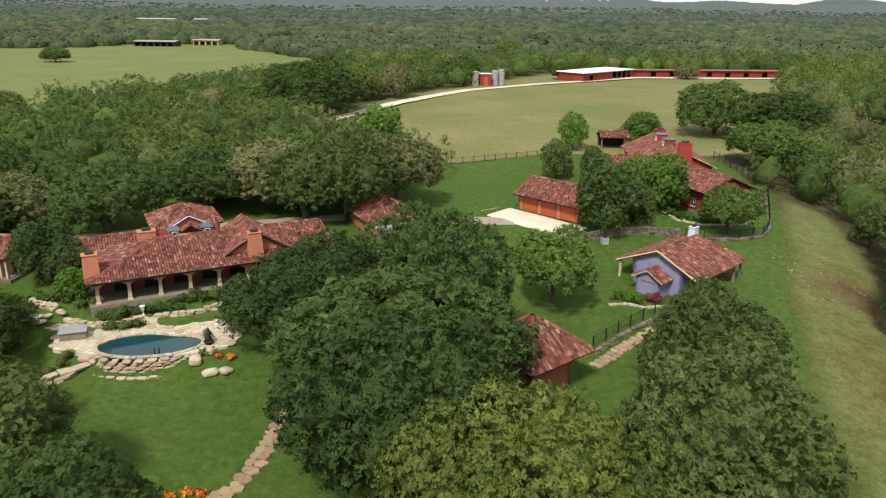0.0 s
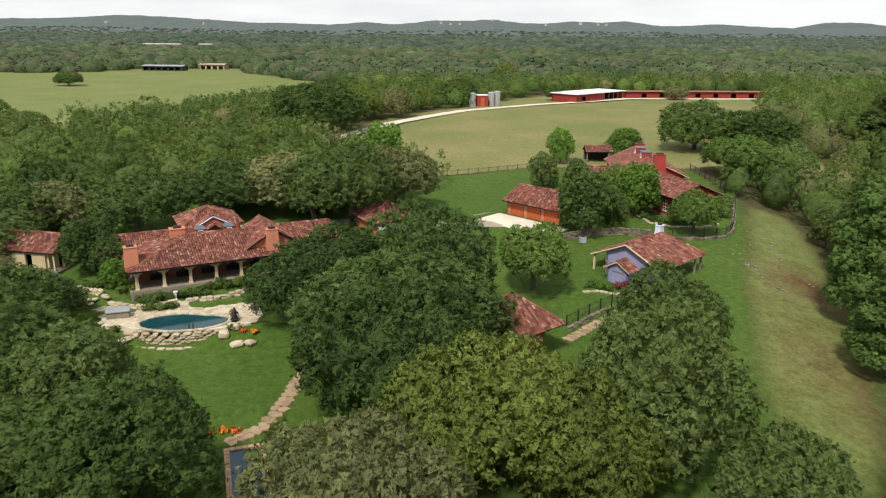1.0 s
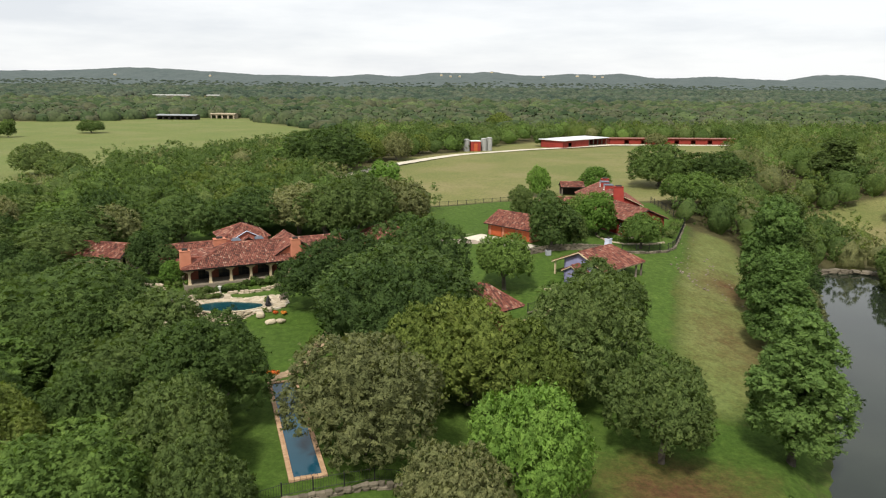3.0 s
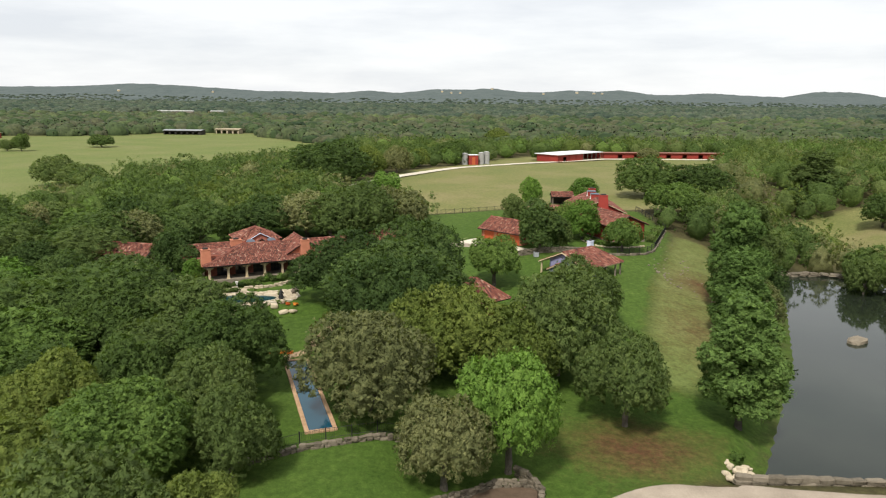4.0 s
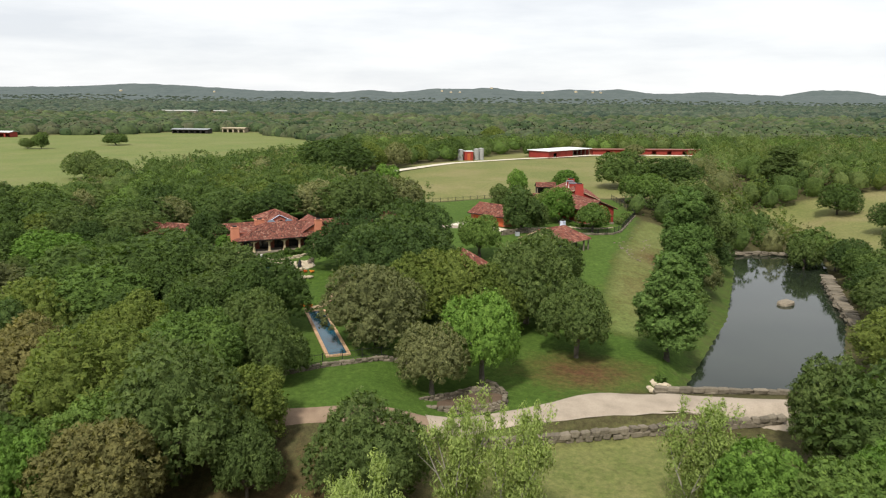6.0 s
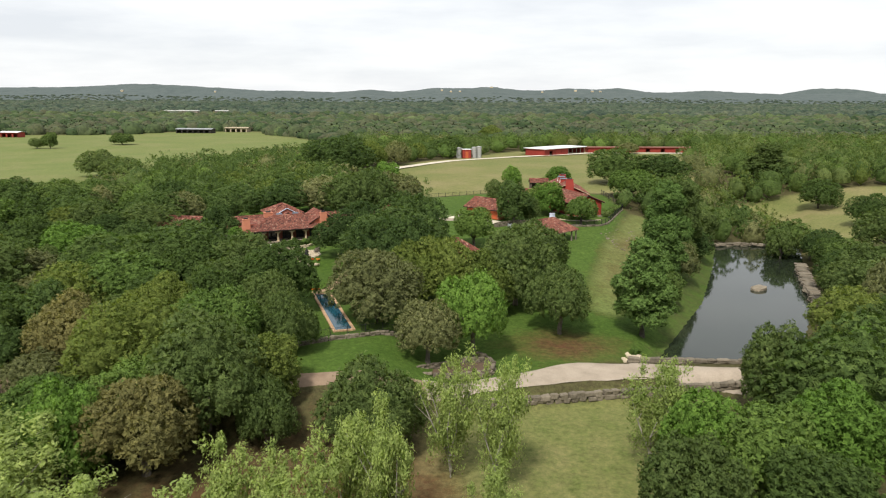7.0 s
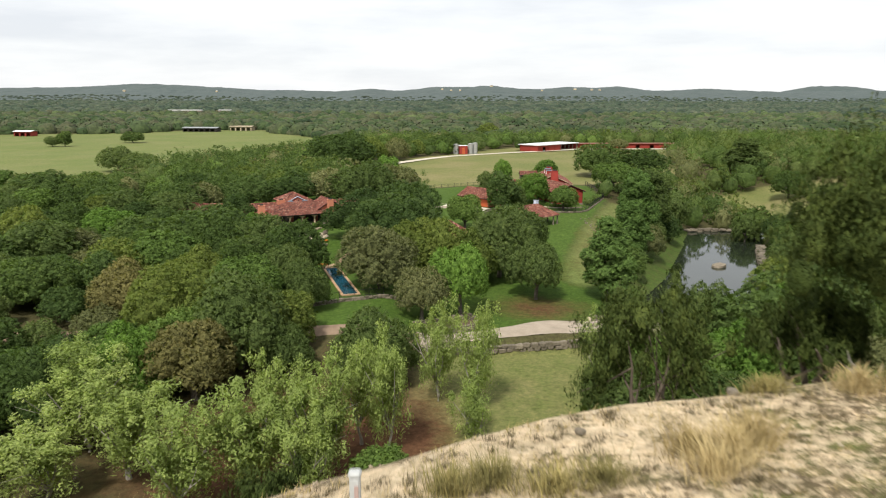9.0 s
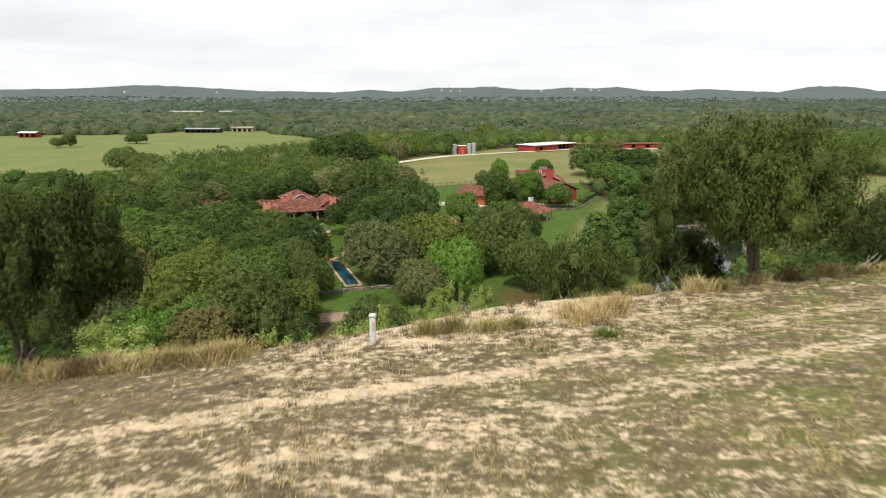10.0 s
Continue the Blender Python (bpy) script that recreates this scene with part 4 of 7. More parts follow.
def red_house():
    h = thing("red_house", 40.1, 126.2, 5.7, -2.7, "red boarded house with clay tile roofs and two tall chimneys", "house")
    part("foundation", boxes((-6.1, 6.1, -0.4, 19.4, -1.5, 0.1)), GREY_STONE, h)
    for a, b, top in (((-5.6, 19), (-5.6, 0), None), ((-5.6, 0), (5.6, 0), 6.3), ((5.6, 0), (5.6, 19), None), ((5.6, 19), (-5.6, 19), 6.3)):
        part("wall", wall_mesh(a, b, 0, 4.0, 0.25, top=top), RED_PAINT, h)
    f, r = gable_faces_v(-6.3, 6.3, -0.5, 19.6, 3.85, 6.7)
    tiled_roof(h, f, r)
    for s in (-1, 1):
        bm = bmesh.new()
        tube(bm, [(s * 6.35, -0.55, 3.78), (0, -0.55, 6.62)], (0.07, 0.07), 4)
        part("barge_board", bm, CREAM, h)
    chimney(h, 0.6, -0.3, 4.2, 8.0, 2.6, 1.9, RED_PAINT, 0.32)
    chimney(h, 0.6, 17.6, 5.2, 7.5, 2.3, 1.9, RED_PAINT, 0.25)
    for v in (6.0, 11.6):
        d = part("dormer", boxes((-1.3, 0.6, v, v + 1.5, 5.6, 7.45)), RED_PAINT, h)
        part("dormer_hood", boxes((-1.45, 0.75, v - 0.15, v + 1.65, 7.452, 7.65), taper=0.1), SLATE, d)
        window(h, (-1.34, v + 0.75, 6.45), 270, 0.75, 0.8, WHITE, (0, 0), "dormer_window")
    f, r = gable_faces(-12.5, -5.7, 4.5, 10.5, 2.7, 4.3)
    tiled_roof(h, f, r)
    part("wall", wall_mesh((-12.0, 5.0), (-5.65, 5.0), 0, 2.7, 0.25), RED_PAINT, h)
    part("wall", wall_mesh((-12.0, 10.0), (-12.0, 5.0), 0, 2.7, 0.25, top=4.1), RED_PAINT, h)
    # the front wing stands at an angle, its gable towards the pond
    turned = pose(40.1, 126.2, 5.7, 0, 0, -2.7).inverted() @ pose(39.6, 120.5, 5.7, 0, 0, 19.5)
    wing = [part("wing_foundation", boxes((-4.4, 4.4, -10.6, 4.0, -1.5, 0.1)), GREY_STONE, h)]
    for a, b, top, holes in (((-4.25, 3.5), (-4.25, -10.4), None, [(10.8, 11.8, 0.8, 2.5)]), ((-4.25, -10.4), (4.25, -10.4), 5.2, []), ((4.25, -10.4), (4.25, 3.5), None, [])):
        wing.append(part("wing_wall", wall_mesh(a, b, 0, 3.6, 0.25, holes, top=top), RED_PAINT, h))
    f, r = gable_faces_v(-4.95, 4.95, -10.9, 4.5, 3.45, 5.5)
    wing.append(tiled_roof(h, f, r, "wing_roof"))
    for s in (-1, 1):
        bm = bmesh.new()
        tube(bm, [(s * 5.0, -10.95, 3.38), (0, -10.95, 5.42)], (0.06, 0.06), 4)
        wing.append(part("barge_board", bm, DARK, h))
    wing.append(window(h, (-4.2, -7.8, 0.8), 270, 1.0, 1.7))
    for ob in wing:
        ob.matrix_basis = turned @ ob.matrix_basis
    s = thing("open_shed", 36.5, 161, land(36, 161), 0, "small open shed with a clay tile roof", "shed")
    f, r = gable_faces(-3.2, 3.2, -2.4, 2.4, 2.6, 3.7)
    tiled_roof(s, f, r)
    for u in (-2.8, 2.8):
        for v in (-2.0, 2.0):
            part("post", boxes((u - 0.12, u + 0.12, v - 0.12, v + 0.12, -0.3, 2.6)), TIMBER, s)
    part("back_wall", boxes((-2.9, 2.9, 1.9, 2.0, 0, 2.5)), DARK, s)


red_house()


def hut():
    h = thing("garden_hut", 7.3, 58.6, 2.3, 40, "small garden house with a hipped clay tile roof under oaks", "house")
    part("wall", wall_mesh((0.4, 0.4), (5.6, 0.4), -1, 3.5, 0.3), RED_STUCCO, h)
    part("wall", wall_mesh((5.6, 0.4), (5.6, 5.6), -1, 3.5, 0.3), RED_STUCCO, h)
    part("wall", wall_mesh((5.6, 5.6), (0.4, 5.6), -1, 3.5, 0.3), RED_STUCCO, h)
    part("wall", wall_mesh((0.4, 5.6), (0.4, 0.4), -1, 3.5, 0.3), RED_STUCCO, h)
    a, b, c, d, t = (-0.9, -0.9, 3.2), (7.3, -0.9, 3.2), (7.3, 7.3, 3.2), (-0.9, 7.3, 3.2), (3.2, 3.2, 6.4)
    tiled_roof(h, [[a, b, t], [b, c, t], [c, d, t], [d, a, t]], [(a, t), (b, t), (c, t), (d, t)])
    g = thing("rear_wing", -8.6, 94.2, 4.7, 27, "low house wing with a hipped clay tile roof behind oaks", "house")
    a, b, c, d, t = (-0.3, 4, 2.5), (8.3, 4, 2.5), (8.3, 12, 2.5), (-0.3, 12, 2.5), (4, 8, 4.9)
    tiled_roof(g, [[a, b, t], [b, c, t], [c, d, t], [d, a, t]], [(a, t), (b, t), (c, t), (d, t)])
    part("wall", boxes((0.2, 7.8, 4.5, 11.5, -1, 2.5)), RED_STUCCO, g)
    part("metal_roof", boxes((0.5, 5.5, 1.6, 3.6, 1.9, 2.05), taper=0.1), GREY_ROOF, g)
    part("porch_wall", boxes((0.8, 5.2, 1.9, 3.3, -1, 1.9)), GREY_STONE, g)


hut()


def barns():
    b = thing("red_barn", 60.5, 326, land(64, 329) - 0.2, 44, "long red barn with a white metal roof and open bays", "barn")
    L, D, H = 37.0, 14.0, 3.9
    part("wall", wall_mesh((0, 0), (21, 0), 0, H, 0.3, [(4, 6.6, 0, 2.8)]), RED_PAINT, b)
    part("wall", wall_mesh((0, D), (0, 0), 0, H, 0.3), RED_PAINT, b)
    part("wall", wall_mesh((L, D), (0, D), 0, H, 0.3), RED_PAINT, b)
    part("wall", wall_mesh((L, 0), (L, D), 0, H, 0.3), RED_PAINT, b)
    part("wall", wall_mesh((21, 0.01), (21, D), 0, H, 0.3), DARK, b)
    part("roof", boxes((-0.8, L + 0.8, -1.0, D + 0.8, H, H + 0.35)), METAL_ROOF, b)
    for k in range(5):
        part("post", boxes((21.3 + 3.8 * k, 21.6 + 3.8 * k, 0, 0.3, 0, H)), TIMBER, b)
    for u in (9.5, 15):
        part("sliding_door", boxes((u, u + 4.6, -0.12, -0.02, 0, 3.3)), RED_PAINT, b)
    s = thing("stable_row", 90, 358, land(100, 358) - 0.2, 3, "long low red stable with a pale metal roof", "stable")
    part("wall", wall_mesh((0, 0), (95, 0), 0, 3.2, 0.3, [(8 + 9 * i, 10.5 + 9 * i, 0, 2.4) for i in range(9)]), RED_PAINT, s)
    part("back_wall", wall_mesh((95, 6), (0, 6), 0, 3.2, 0.3), RED_PAINT, s)
    part("end_wall", wall_mesh((95, 0), (95, 6), 0, 3.2, 0.3), RED_PAINT, s)
    part("end_wall", wall_mesh((0, 6), (0, 0), 0, 3.2, 0.3), RED_PAINT, s)
    part("roof", boxes((-0.6, 95.6, -0.9, 6.6, 3.2, 3.4)), RUST_ROOF, s)
    sb = thing("feed_store", 16.5, 303, land(16, 303), 8, "small red store between grey steel silos", "shed")
    part("body", boxes((-2.2, 2.2, -2, 2, 0, 4.6)), RED_PAINT, sb)
    part("roof", boxes((-2.4, 2.4, -2.2, 2.2, 4.602, 4.8)), METAL_ROOF, sb)
    part("door", boxes((-0.8, 0.8, -2.06, -2.0, 0, 3.6)), ORANGE_DOOR, sb)
    for x, y, hh in ((12.6, 301, 5.4), (20.6, 305, 5.6), (23.2, 307, 5.9)):
        s = thing("silo", x, y, land(x, y), 0, "grey galvanised steel silo", "silo", "silos")
        bm = bmesh.new()
        tube(bm, [(0, 0, 0.0), (0, 0, hh)], (1.35, 1.35), 16)
        part("shell", bm, SILO_GREY, s)
        bm = bmesh.new()
        for k in range(5):
            tube(bm, [(0, 0, 0.7 + k * hh / 5), (0, 0, 0.8 + k * hh / 5)], (1.4, 1.4), 16)
        part("hoop", bm, SILO_GREY, s)
        bm = bmesh.new()
        tube(bm, [(0, 0, hh), (0, 0, hh + 0.3)], (1.45, 0.5), 16)
        part("lid", bm, SILO_GREY, s)
    for name, x, y, turn, L, D, H, wall, roof, label in (
        ("hay_barn", -232, 575, -4, 32, 10, 3.3, DARK, GREY_ROOF, "long open hay barn with a grey roof"), ("stone_barn", -196, 600, -6, 21, 9, 3.6, LIMESTONE, LIMESTONE, "pale stone barn in the field"),
            ("red_shed", -338, 492, -8, 15, 8, 3.6, RED_PAINT, METAL_ROOF, "red shed with a white roof in the field")):
        s = thing(name, x, y, land(x, y), turn, label, "barn")
        part("wall", wall_mesh((0, 0), (L, 0), 0, H, 0.3, [(1 + i * 5, 4.6 + i * 5, 0, H - 0.9) for i in range(int(L / 5))]), wall, s)
        part("wall", wall_mesh((L, 0), (L, D), 0, H, 0.3), wall, s)
        part("wall", wall_mesh((L, D), (0, D), 0, H, 0.3), wall, s)
        part("wall", wall_mesh((0, D), (0, 0), 0, H, 0.3), wall, s)
        f, r = gable_faces(-0.6, L + 0.6, -0.8, D + 0.8, H, H + 0.8)
        bm = bmesh.new()
        for poly in f:
            lo = [bm.verts.new(q) for q in poly]
            hi = [bm.verts.new((q[0], q[1], q[2] + 0.18)) for q in poly]
            bm.faces.new(lo[::-1])
            bm.faces.new(hi)
            for i in range(4):
                bm.faces.new((lo[i], lo[(i + 1) % 4], hi[(i + 1) % 4], hi[i]))
        part("roof", bm, roof, s)


barns()

# ---- the grounds: pools, terraces, walls and fences ----
MISC = np.random.default_rng(31)


def rounded(cx, cy, a, b, turn, n=40, bite=0.0, at=0.0):
    """A smooth closed outline: an ellipse with a shallow bite in one side."""
    out = []
    c, s = math.cos(radians(turn)), math.sin(radians(turn))
    for i in range(n):
        t = 2 * math.pi * i / n
        k = 1 - bite * math.exp(-((math.remainder(t - radians(at), 2 * math.pi)) / 0.5) ** 2)
        u, v = a * math.cos(t) * k, b * math.sin(t) * k
        out.append((cx + u * c - v * s, cy + u * s + v * c))
    return out


def flag_meshes(mat, n=5, seed=4):
    out, r = [], np.random.default_rng(seed)
    for i in range(n):
        sides = int(r.integers(5, 8))
        bm = bmesh.new()
        ring = [(math.cos(2 * math.pi * (k + r.uniform(-0.25, 0.25)) / sides) * r.uniform(0.46, 0.6), math.sin(2 * math.pi * (k + r.uniform(-0.25, 0.25)) / sides) * r.uniform(0.46, 0.6)) for k in range(sides)]
        lo = [bm.verts.new((x, y, -0.5)) for x, y in ring]
        mid = [bm.verts.new((x, y, 0.35)) for x, y in ring]
        hi = [bm.verts.new((x * 0.93, y * 0.93, 0.5)) for x, y in ring]
        bm.faces.new(hi)
        for k in range(sides):
            j = (k + 1) % sides
            bm.faces.new((lo[k], lo[j], mid[j], mid[k]))
            bm.faces.new((mid[k], mid[j], hi[j], hi[k]))
        me = bpy.data.meshes.new("flagstone")
        bm.to_mesh(me)
        bm.free()
        me.materials.append(mat)
        out.append(me)
    return out


FLAGS = flag_meshes(LIMESTONE)


def pool_terrace():
    pool = rounded(-28.45, 65.75, 4.85, 2.55, 8, 40, 0.2, 62)
    wet = flat_sheet("swimming_pool", pool, 4.07, POOL_WATER, "kidney-shaped pool of dark teal water in a stone terrace", "pool", depth=0.3, kind="structure")
    # flagstones of the terrace
    t = thing("terrace", -28, 68, 0, 0, "cream limestone flagstone terrace round the pool", "terrace", kind="structure")
    t.matrix_world = Matrix.Identity(4)
    shape = [(-38.6, 67.8), (-37.2, 64.6), (-33.6, 63.8), (-28.5, 63.0), (-23.4, 64.2), (-21.0, 65.6), (-20.2, 68.0), (-21.6, 71.6), (-24.6, 71.4), (-27.6, 70.0), (-29.4, 70.4), (-31.6, 69.6), (-34.2, 69.0)]
    flat_bed = flat_sheet("terrace_bed", shape, 4.06, GRAVEL, "pale mortar bed under the flagstones", "terrace", depth=0.4)
    near = rounded(-28.45, 65.75, 5.15, 2.85, 8, 40, 0.2, 62)
    k = 0
    for i in range(22):
        for j in range(11):
            x, y = -38.8 + 0.9 * i + (0.45 if j % 2 else 0) + MISC.normal(0, 0.06), 62.8 + 0.86 * j + MISC.normal(0, 0.06)
            if inside(x, y, shape) and not inside(x, y, near):
                piece("flagstone", FLAGS[k % 5], t, pose(x, y, 4.075, 0, 0, MISC.uniform(0, 360)) @ Matrix.Diagonal((0.95, 0.95, 0.1, 1)))
                k += 1
    # coping round the water and the stacked front wall
    c = thing("pool_coping", -28, 66, 0, 0, "rough limestone coping stones round the pool", "coping", kind="structure")
    c.matrix_world = Matrix.Identity(4)
    for i, (x, y, a) in enumerate(along(rounded(-28.45, 65.75, 5.0, 2.7, 8, 40, 0.2, 62) + [rounded(-28.45, 65.75, 5.0, 2.7, 8, 40, 0.2, 62)[0]], 0.62)):
        piece("coping_stone", CREAM_STONES[i % 6], c, pose(x, y, 4.08, 0, 0, a) @ Matrix.Diagonal((0.66, 0.42, 0.2, 1)))
    front = [p for p in rounded(-28.45, 65.6, 5.35, 3.0, 8, 60) if p[1] < 65.4]
    front.sort()
    dry_wall("pool_wall", front, 10, (0.78, 0.5, 0.17), CREAM_STONES, "stacked cream limestone wall below the pool", base=2.55, seed=5, tilt=0.8)
    outer = [p for p in rounded(-28.45, 65.4, 5.9, 3.6, 8, 60) if p[1] < 64.2]
    outer.sort()
    dry_wall("pool_step_wall", outer, 3, (0.9, 0.45, 0.15), CREAM_STONES, "low stepped limestone wall below the pool", base=2.35, seed=6, tilt=0.8)


pool_terrace()


def lap_pool():
    a, b, c, d = Vector((-10.45, 21.6)), Vector((-7.7, 22.5)), Vector((-14.9, 43.6)), Vector((-17.6, 42.7))
    z = 2.28
    rim = thing("lap_pool", -12, 33, 0, 0, "long narrow lap pool with a tan brick rim", "pool", kind="structure")
    rim.matrix_world = Matrix.Identity(4)
    inner = []
    mid = (a + b + c + d) / 4
    for p in (a, b, c, d):
        e = (mid - p).normalized()
        inner.append(p + Vector((math.copysign(0.5, e.x), math.copysign(0.42, e.y))))
    n = 0
    bm = bmesh.new()
    box(bm, -0.23, 0.23, -0.22, 0.22, -0.9, 0.06, bevel=0.02)
    brick = bpy.data.meshes.new("coping_stone")
    bm.to_mesh(brick)
    bm.free()
    brick.materials.append(RIM)
    outline = [tuple((p + q) / 2) for p, q in zip((a, b, c, d), inner)]
    for x, y, h in along(outline + [outline[0]], 0.5):
        piece("coping_stone", brick, rim, pose(x, y, z + MISC.normal(0, 0.004), 0, 0, h))
    w = [tuple(p) for p in inner]
    flat_sheet("lap_pool_water", w, z - 0.06, LAP_WATER, "clear dark blue water of the lap pool", "water", depth=0.6)


RIM = mottled("tan_brick", (0.34, 0.2, 0.11), (0.5, 0.33, 0.2), 2, 12, 0.85, 0.3, 0.6)
lap_pool()

dry_wall("retaining_wall", [(-15.5, 15.2), (-10.6, 18.4), (-2.8, 21.0), (3.2, 23.6)], 2, (0.7, 0.45, 0.34), GREY_STONES, "low brown stone wall below the lap pool lawn", sink=0.05, seed=11)
iron_fence([(-15.2, 15.8), (-10.4, 18.9), (-2.8, 21.5), (3.2, 24.1)], "black iron fence on the wall by the lap pool", 2.6, 1.1, 0.5)
dry_wall("planter_wall", [(2.0, 12.4), (2.4, 11.2), (6, 10.8), (10, 11.6), (12, 13.0), (12.4, 15.5), (11.4, 18.4), (10.2, 19.6)], 4, (0.72, 0.5, 0.34), GREY_STONES, "curved dry-stone planter wall by the drive", base=-1.25, sink=0.0, seed=12)
dry_wall("planter_back_wall", [(2.0, 12.6), (5.6, 14.4), (8, 16.2), (11.2, 16.3)], 4, (0.6, 0.35, 0.3), GREY_STONES, "low stone wall behind the planter bed", base=-0.75, sink=0.0, seed=13)
flat_sheet("planter_soil", [(2.3, 12.2), (2.6, 11.5), (6, 11.1), (10, 11.9), (11.7, 13.2), (12.0, 15.5), (11.2, 16.2), (8, 16.1), (5.6, 14.3)], -0.42, SOIL, "bare brown soil in the planter", "soil", depth=0.8)
dry_wall("boulder_wall", [(8, 5.8), (12, 6.4), (17, 7.5), (24, 8.9), (31, 10.3), (38, 11.7), (46, 13.2)], 2, (1.15, 0.85, 0.62), GREY_STONES, "rough boulder wall along the drive", base=-3.0, sink=-0.1, seed=14)
dry_wall("dam_wall", [(33, 19.6), (37, 19.3), (43, 19.0), (49, 18.6), (57, 18.0)], 2, (1.5, 0.8, 0.55), GREY_STONES, "limestone block edge of the pond dam", base=-1.75, sink=0.0, seed=15)
dry_wall("pond_wall", [(91.5, 92), (87, 80), (82.5, 68), (78, 54), (76.5, 48)], 3, (1.3, 2.4, 0.5), GREY_STONES, "broad tan stone wall along the pond", base=-3.9, sink=0.1, seed=16)
dry_wall("pond_ledge", [(80, 118), (86, 119.5), (92, 119), (98, 116)], 2, (2.2, 1.6, 0.5), GREY_STONES, "flat stone ledges at the head of the pond", base=-3.9, sink=0.0, seed=17)
dry_wall("garden_wall", [(-45, 75.2), (-42, 72.8), (-38.9, 71.0), (-35.4, 69.9), (-33.2, 70.4), (-31.9, 71.6)], 2, (0.9, 0.6, 0.32), CREAM_STONES, "low curved limestone garden wall before the house", seed=18)
dry_wall("garden_wall", [(-30.2, 72.6), (-27.5, 73.2), (-24.9, 74.6), (-23.6, 76.2)], 2, (0.8, 0.55, 0.3), CREAM_STONES, "low curved limestone garden wall beside the steps", seed=19)
dry_wall("lawn_wall", [(-46, 54), (-42, 56.2), (-38.2, 58.4), (-35.2, 61.4), (-33.4, 63.2)], 3, (1.6, 1.0, 0.3), CREAM_STONES, "low wall of long limestone slabs above the lawn", seed=20)
dry_wall("terrace_retaining_wall", [(18, 97), (22.2, 99.6), (28, 100.8), (33, 99.8)], 4, (0.7, 0.4, 0.34), GREY_STONES, "brown stone retaining wall behind the pavilion", seed=21)
dry_wall("fence_curb", [(33, 98.4), (40, 98.6), (44.6, 101), (47.4, 105), (49.5, 110), (53, 119), (56.4, 127.5)], 1, (0.9, 0.5, 0.5), GREY_STONES, "low stone curb under the iron fence", seed=22)
dry_wall("path_wall", [(15, 68.4), (19, 72.2), (22.4, 75), (24.6, 77), (25.4, 78.8)], 2, (0.6, 0.4, 0.3), GREY_STONES, "low curved stone wall along the garden path", seed=23)
dry_wall("bed_edging", [(18.5, 78.6), (20.6, 78.8), (22.4, 78.0), (24.6, 78.3)], 1, (0.6, 0.4, 0.3), CREAM_STONES, "pale edging stones round a flower bed", seed=24)
dry_wall("house_edging", [(33.5, 111.5), (34.5, 107), (37.5, 104.8), (42, 104.6), (46, 107.5)], 1, (0.7, 0.5, 0.34), CREAM_STONES, "pale edging stones below the red house", seed=25)
iron_fence([(33, 98.5), (40, 98.7), (44.6, 101), (47.4, 105), (49.5, 110), (56.5, 127.5), (56.3, 137), (55, 153.5)], "dark iron fence round the upper garden", 2.6, 1.2, 0.3)
iron_fence([(-8, 141), (0, 143.4), (4.2, 144.7), (20, 151.5)], "dark iron fence between lawn and meadow", 2.4, 1.2)
iron_fence([(14.8, 69.2), (18.8, 73), (22.2, 75.8), (24.4, 77.8)], "black iron fence along the garden path", 2.2, 1.0, 0.3)
drape("garden_path", [(4.4, 143.6, 0.6), (10, 136, 0.6), (17, 130, 0.6)], GRAVEL, 0.06, "narrow pale path across the lawn", "path", 2)
drape("garden_path", [(5.5, 111, 0.9), (8, 112.6, 0.9), (10.2, 114, 0.9)], GRAVEL, 0.06, "narrow pale path to the garage", "path", 2)


SAND_FLAGS = flag_meshes(PATH_STONE, seed=8)


def stepping_stones(name, line, step, size, label, sides=1, gap=0.9, seed=2, flags=FLAGS):
    t = thing(name, line[0][0], line[0][1], 0, 0, label, "path", kind="structure")
    t.matrix_world = Matrix.Identity(4)
    r = np.random.default_rng(seed)
    for i, (x, y, a) in enumerate(along(line, step)):
        for k in range(sides):
            o = (k - (sides - 1) / 2) * gap
            px, py = x - math.sin(radians(a)) * o + r.normal(0, 0.06), y + math.cos(radians(a)) * o + r.normal(0, 0.06)
            piece("flagstone", flags[int(r.integers(5))], t, pose(px, py, max(land(px, py), land(x, y)) + 0.02, 0, 0, r.uniform(0, 360)) @ Matrix.Diagonal((size, size, 0.16, 1)))


stepping_stones("stepping_stones", [(-46, 72.6), (-42, 70.6), (-37.8, 69.4)], 0.95, 1.05, "row of limestone stepping stones in the lawn", 2, 0.85, 3)
stepping_stones("garden_steps", [(-30.0, 70.0), (-30.6, 71.2), (-31.0, 72.4)], 0.6, 0.95, "limestone steps from the terrace to the arcade", 2, 0.8, 4)
stepping_stones("lawn_path", [(-12.5, 58), (-13.6, 53), (-14.2, 48.5), (-15.2, 46.4), (-17.5, 44)], 0.8, 0.95, "sandy flagstone path across the lawn", 2, 0.6, 5, SAND_FLAGS)
stepping_stones("paver_path", [(14.6, 66.2), (19, 70.4), (24, 74.8), (27.4, 77.6)], 0.7, 0.85, "sandy paver path below the garden wall", 2, 0.6, 6, SAND_FLAGS)


def rocks(name, spots, stones, label, seed=1, low=-99.0):
    r = np.random.default_rng(seed)
    for x, y, s in spots:
        ob = new(name, stones[int(r.integers(6))])
        ob.matrix_world = pose(x, y, max(land(x, y), low) + 0.18 * s, r.uniform(-12, 12), r.uniform(-12, 12), r.uniform(0, 360)) @ Matrix.Diagonal((s * r.uniform(0.9, 1.4), s * r.uniform(0.7, 1.0), s * r.uniform(0.5, 0.75), 1))
        tagged(ob, label, "rock", name + " group")


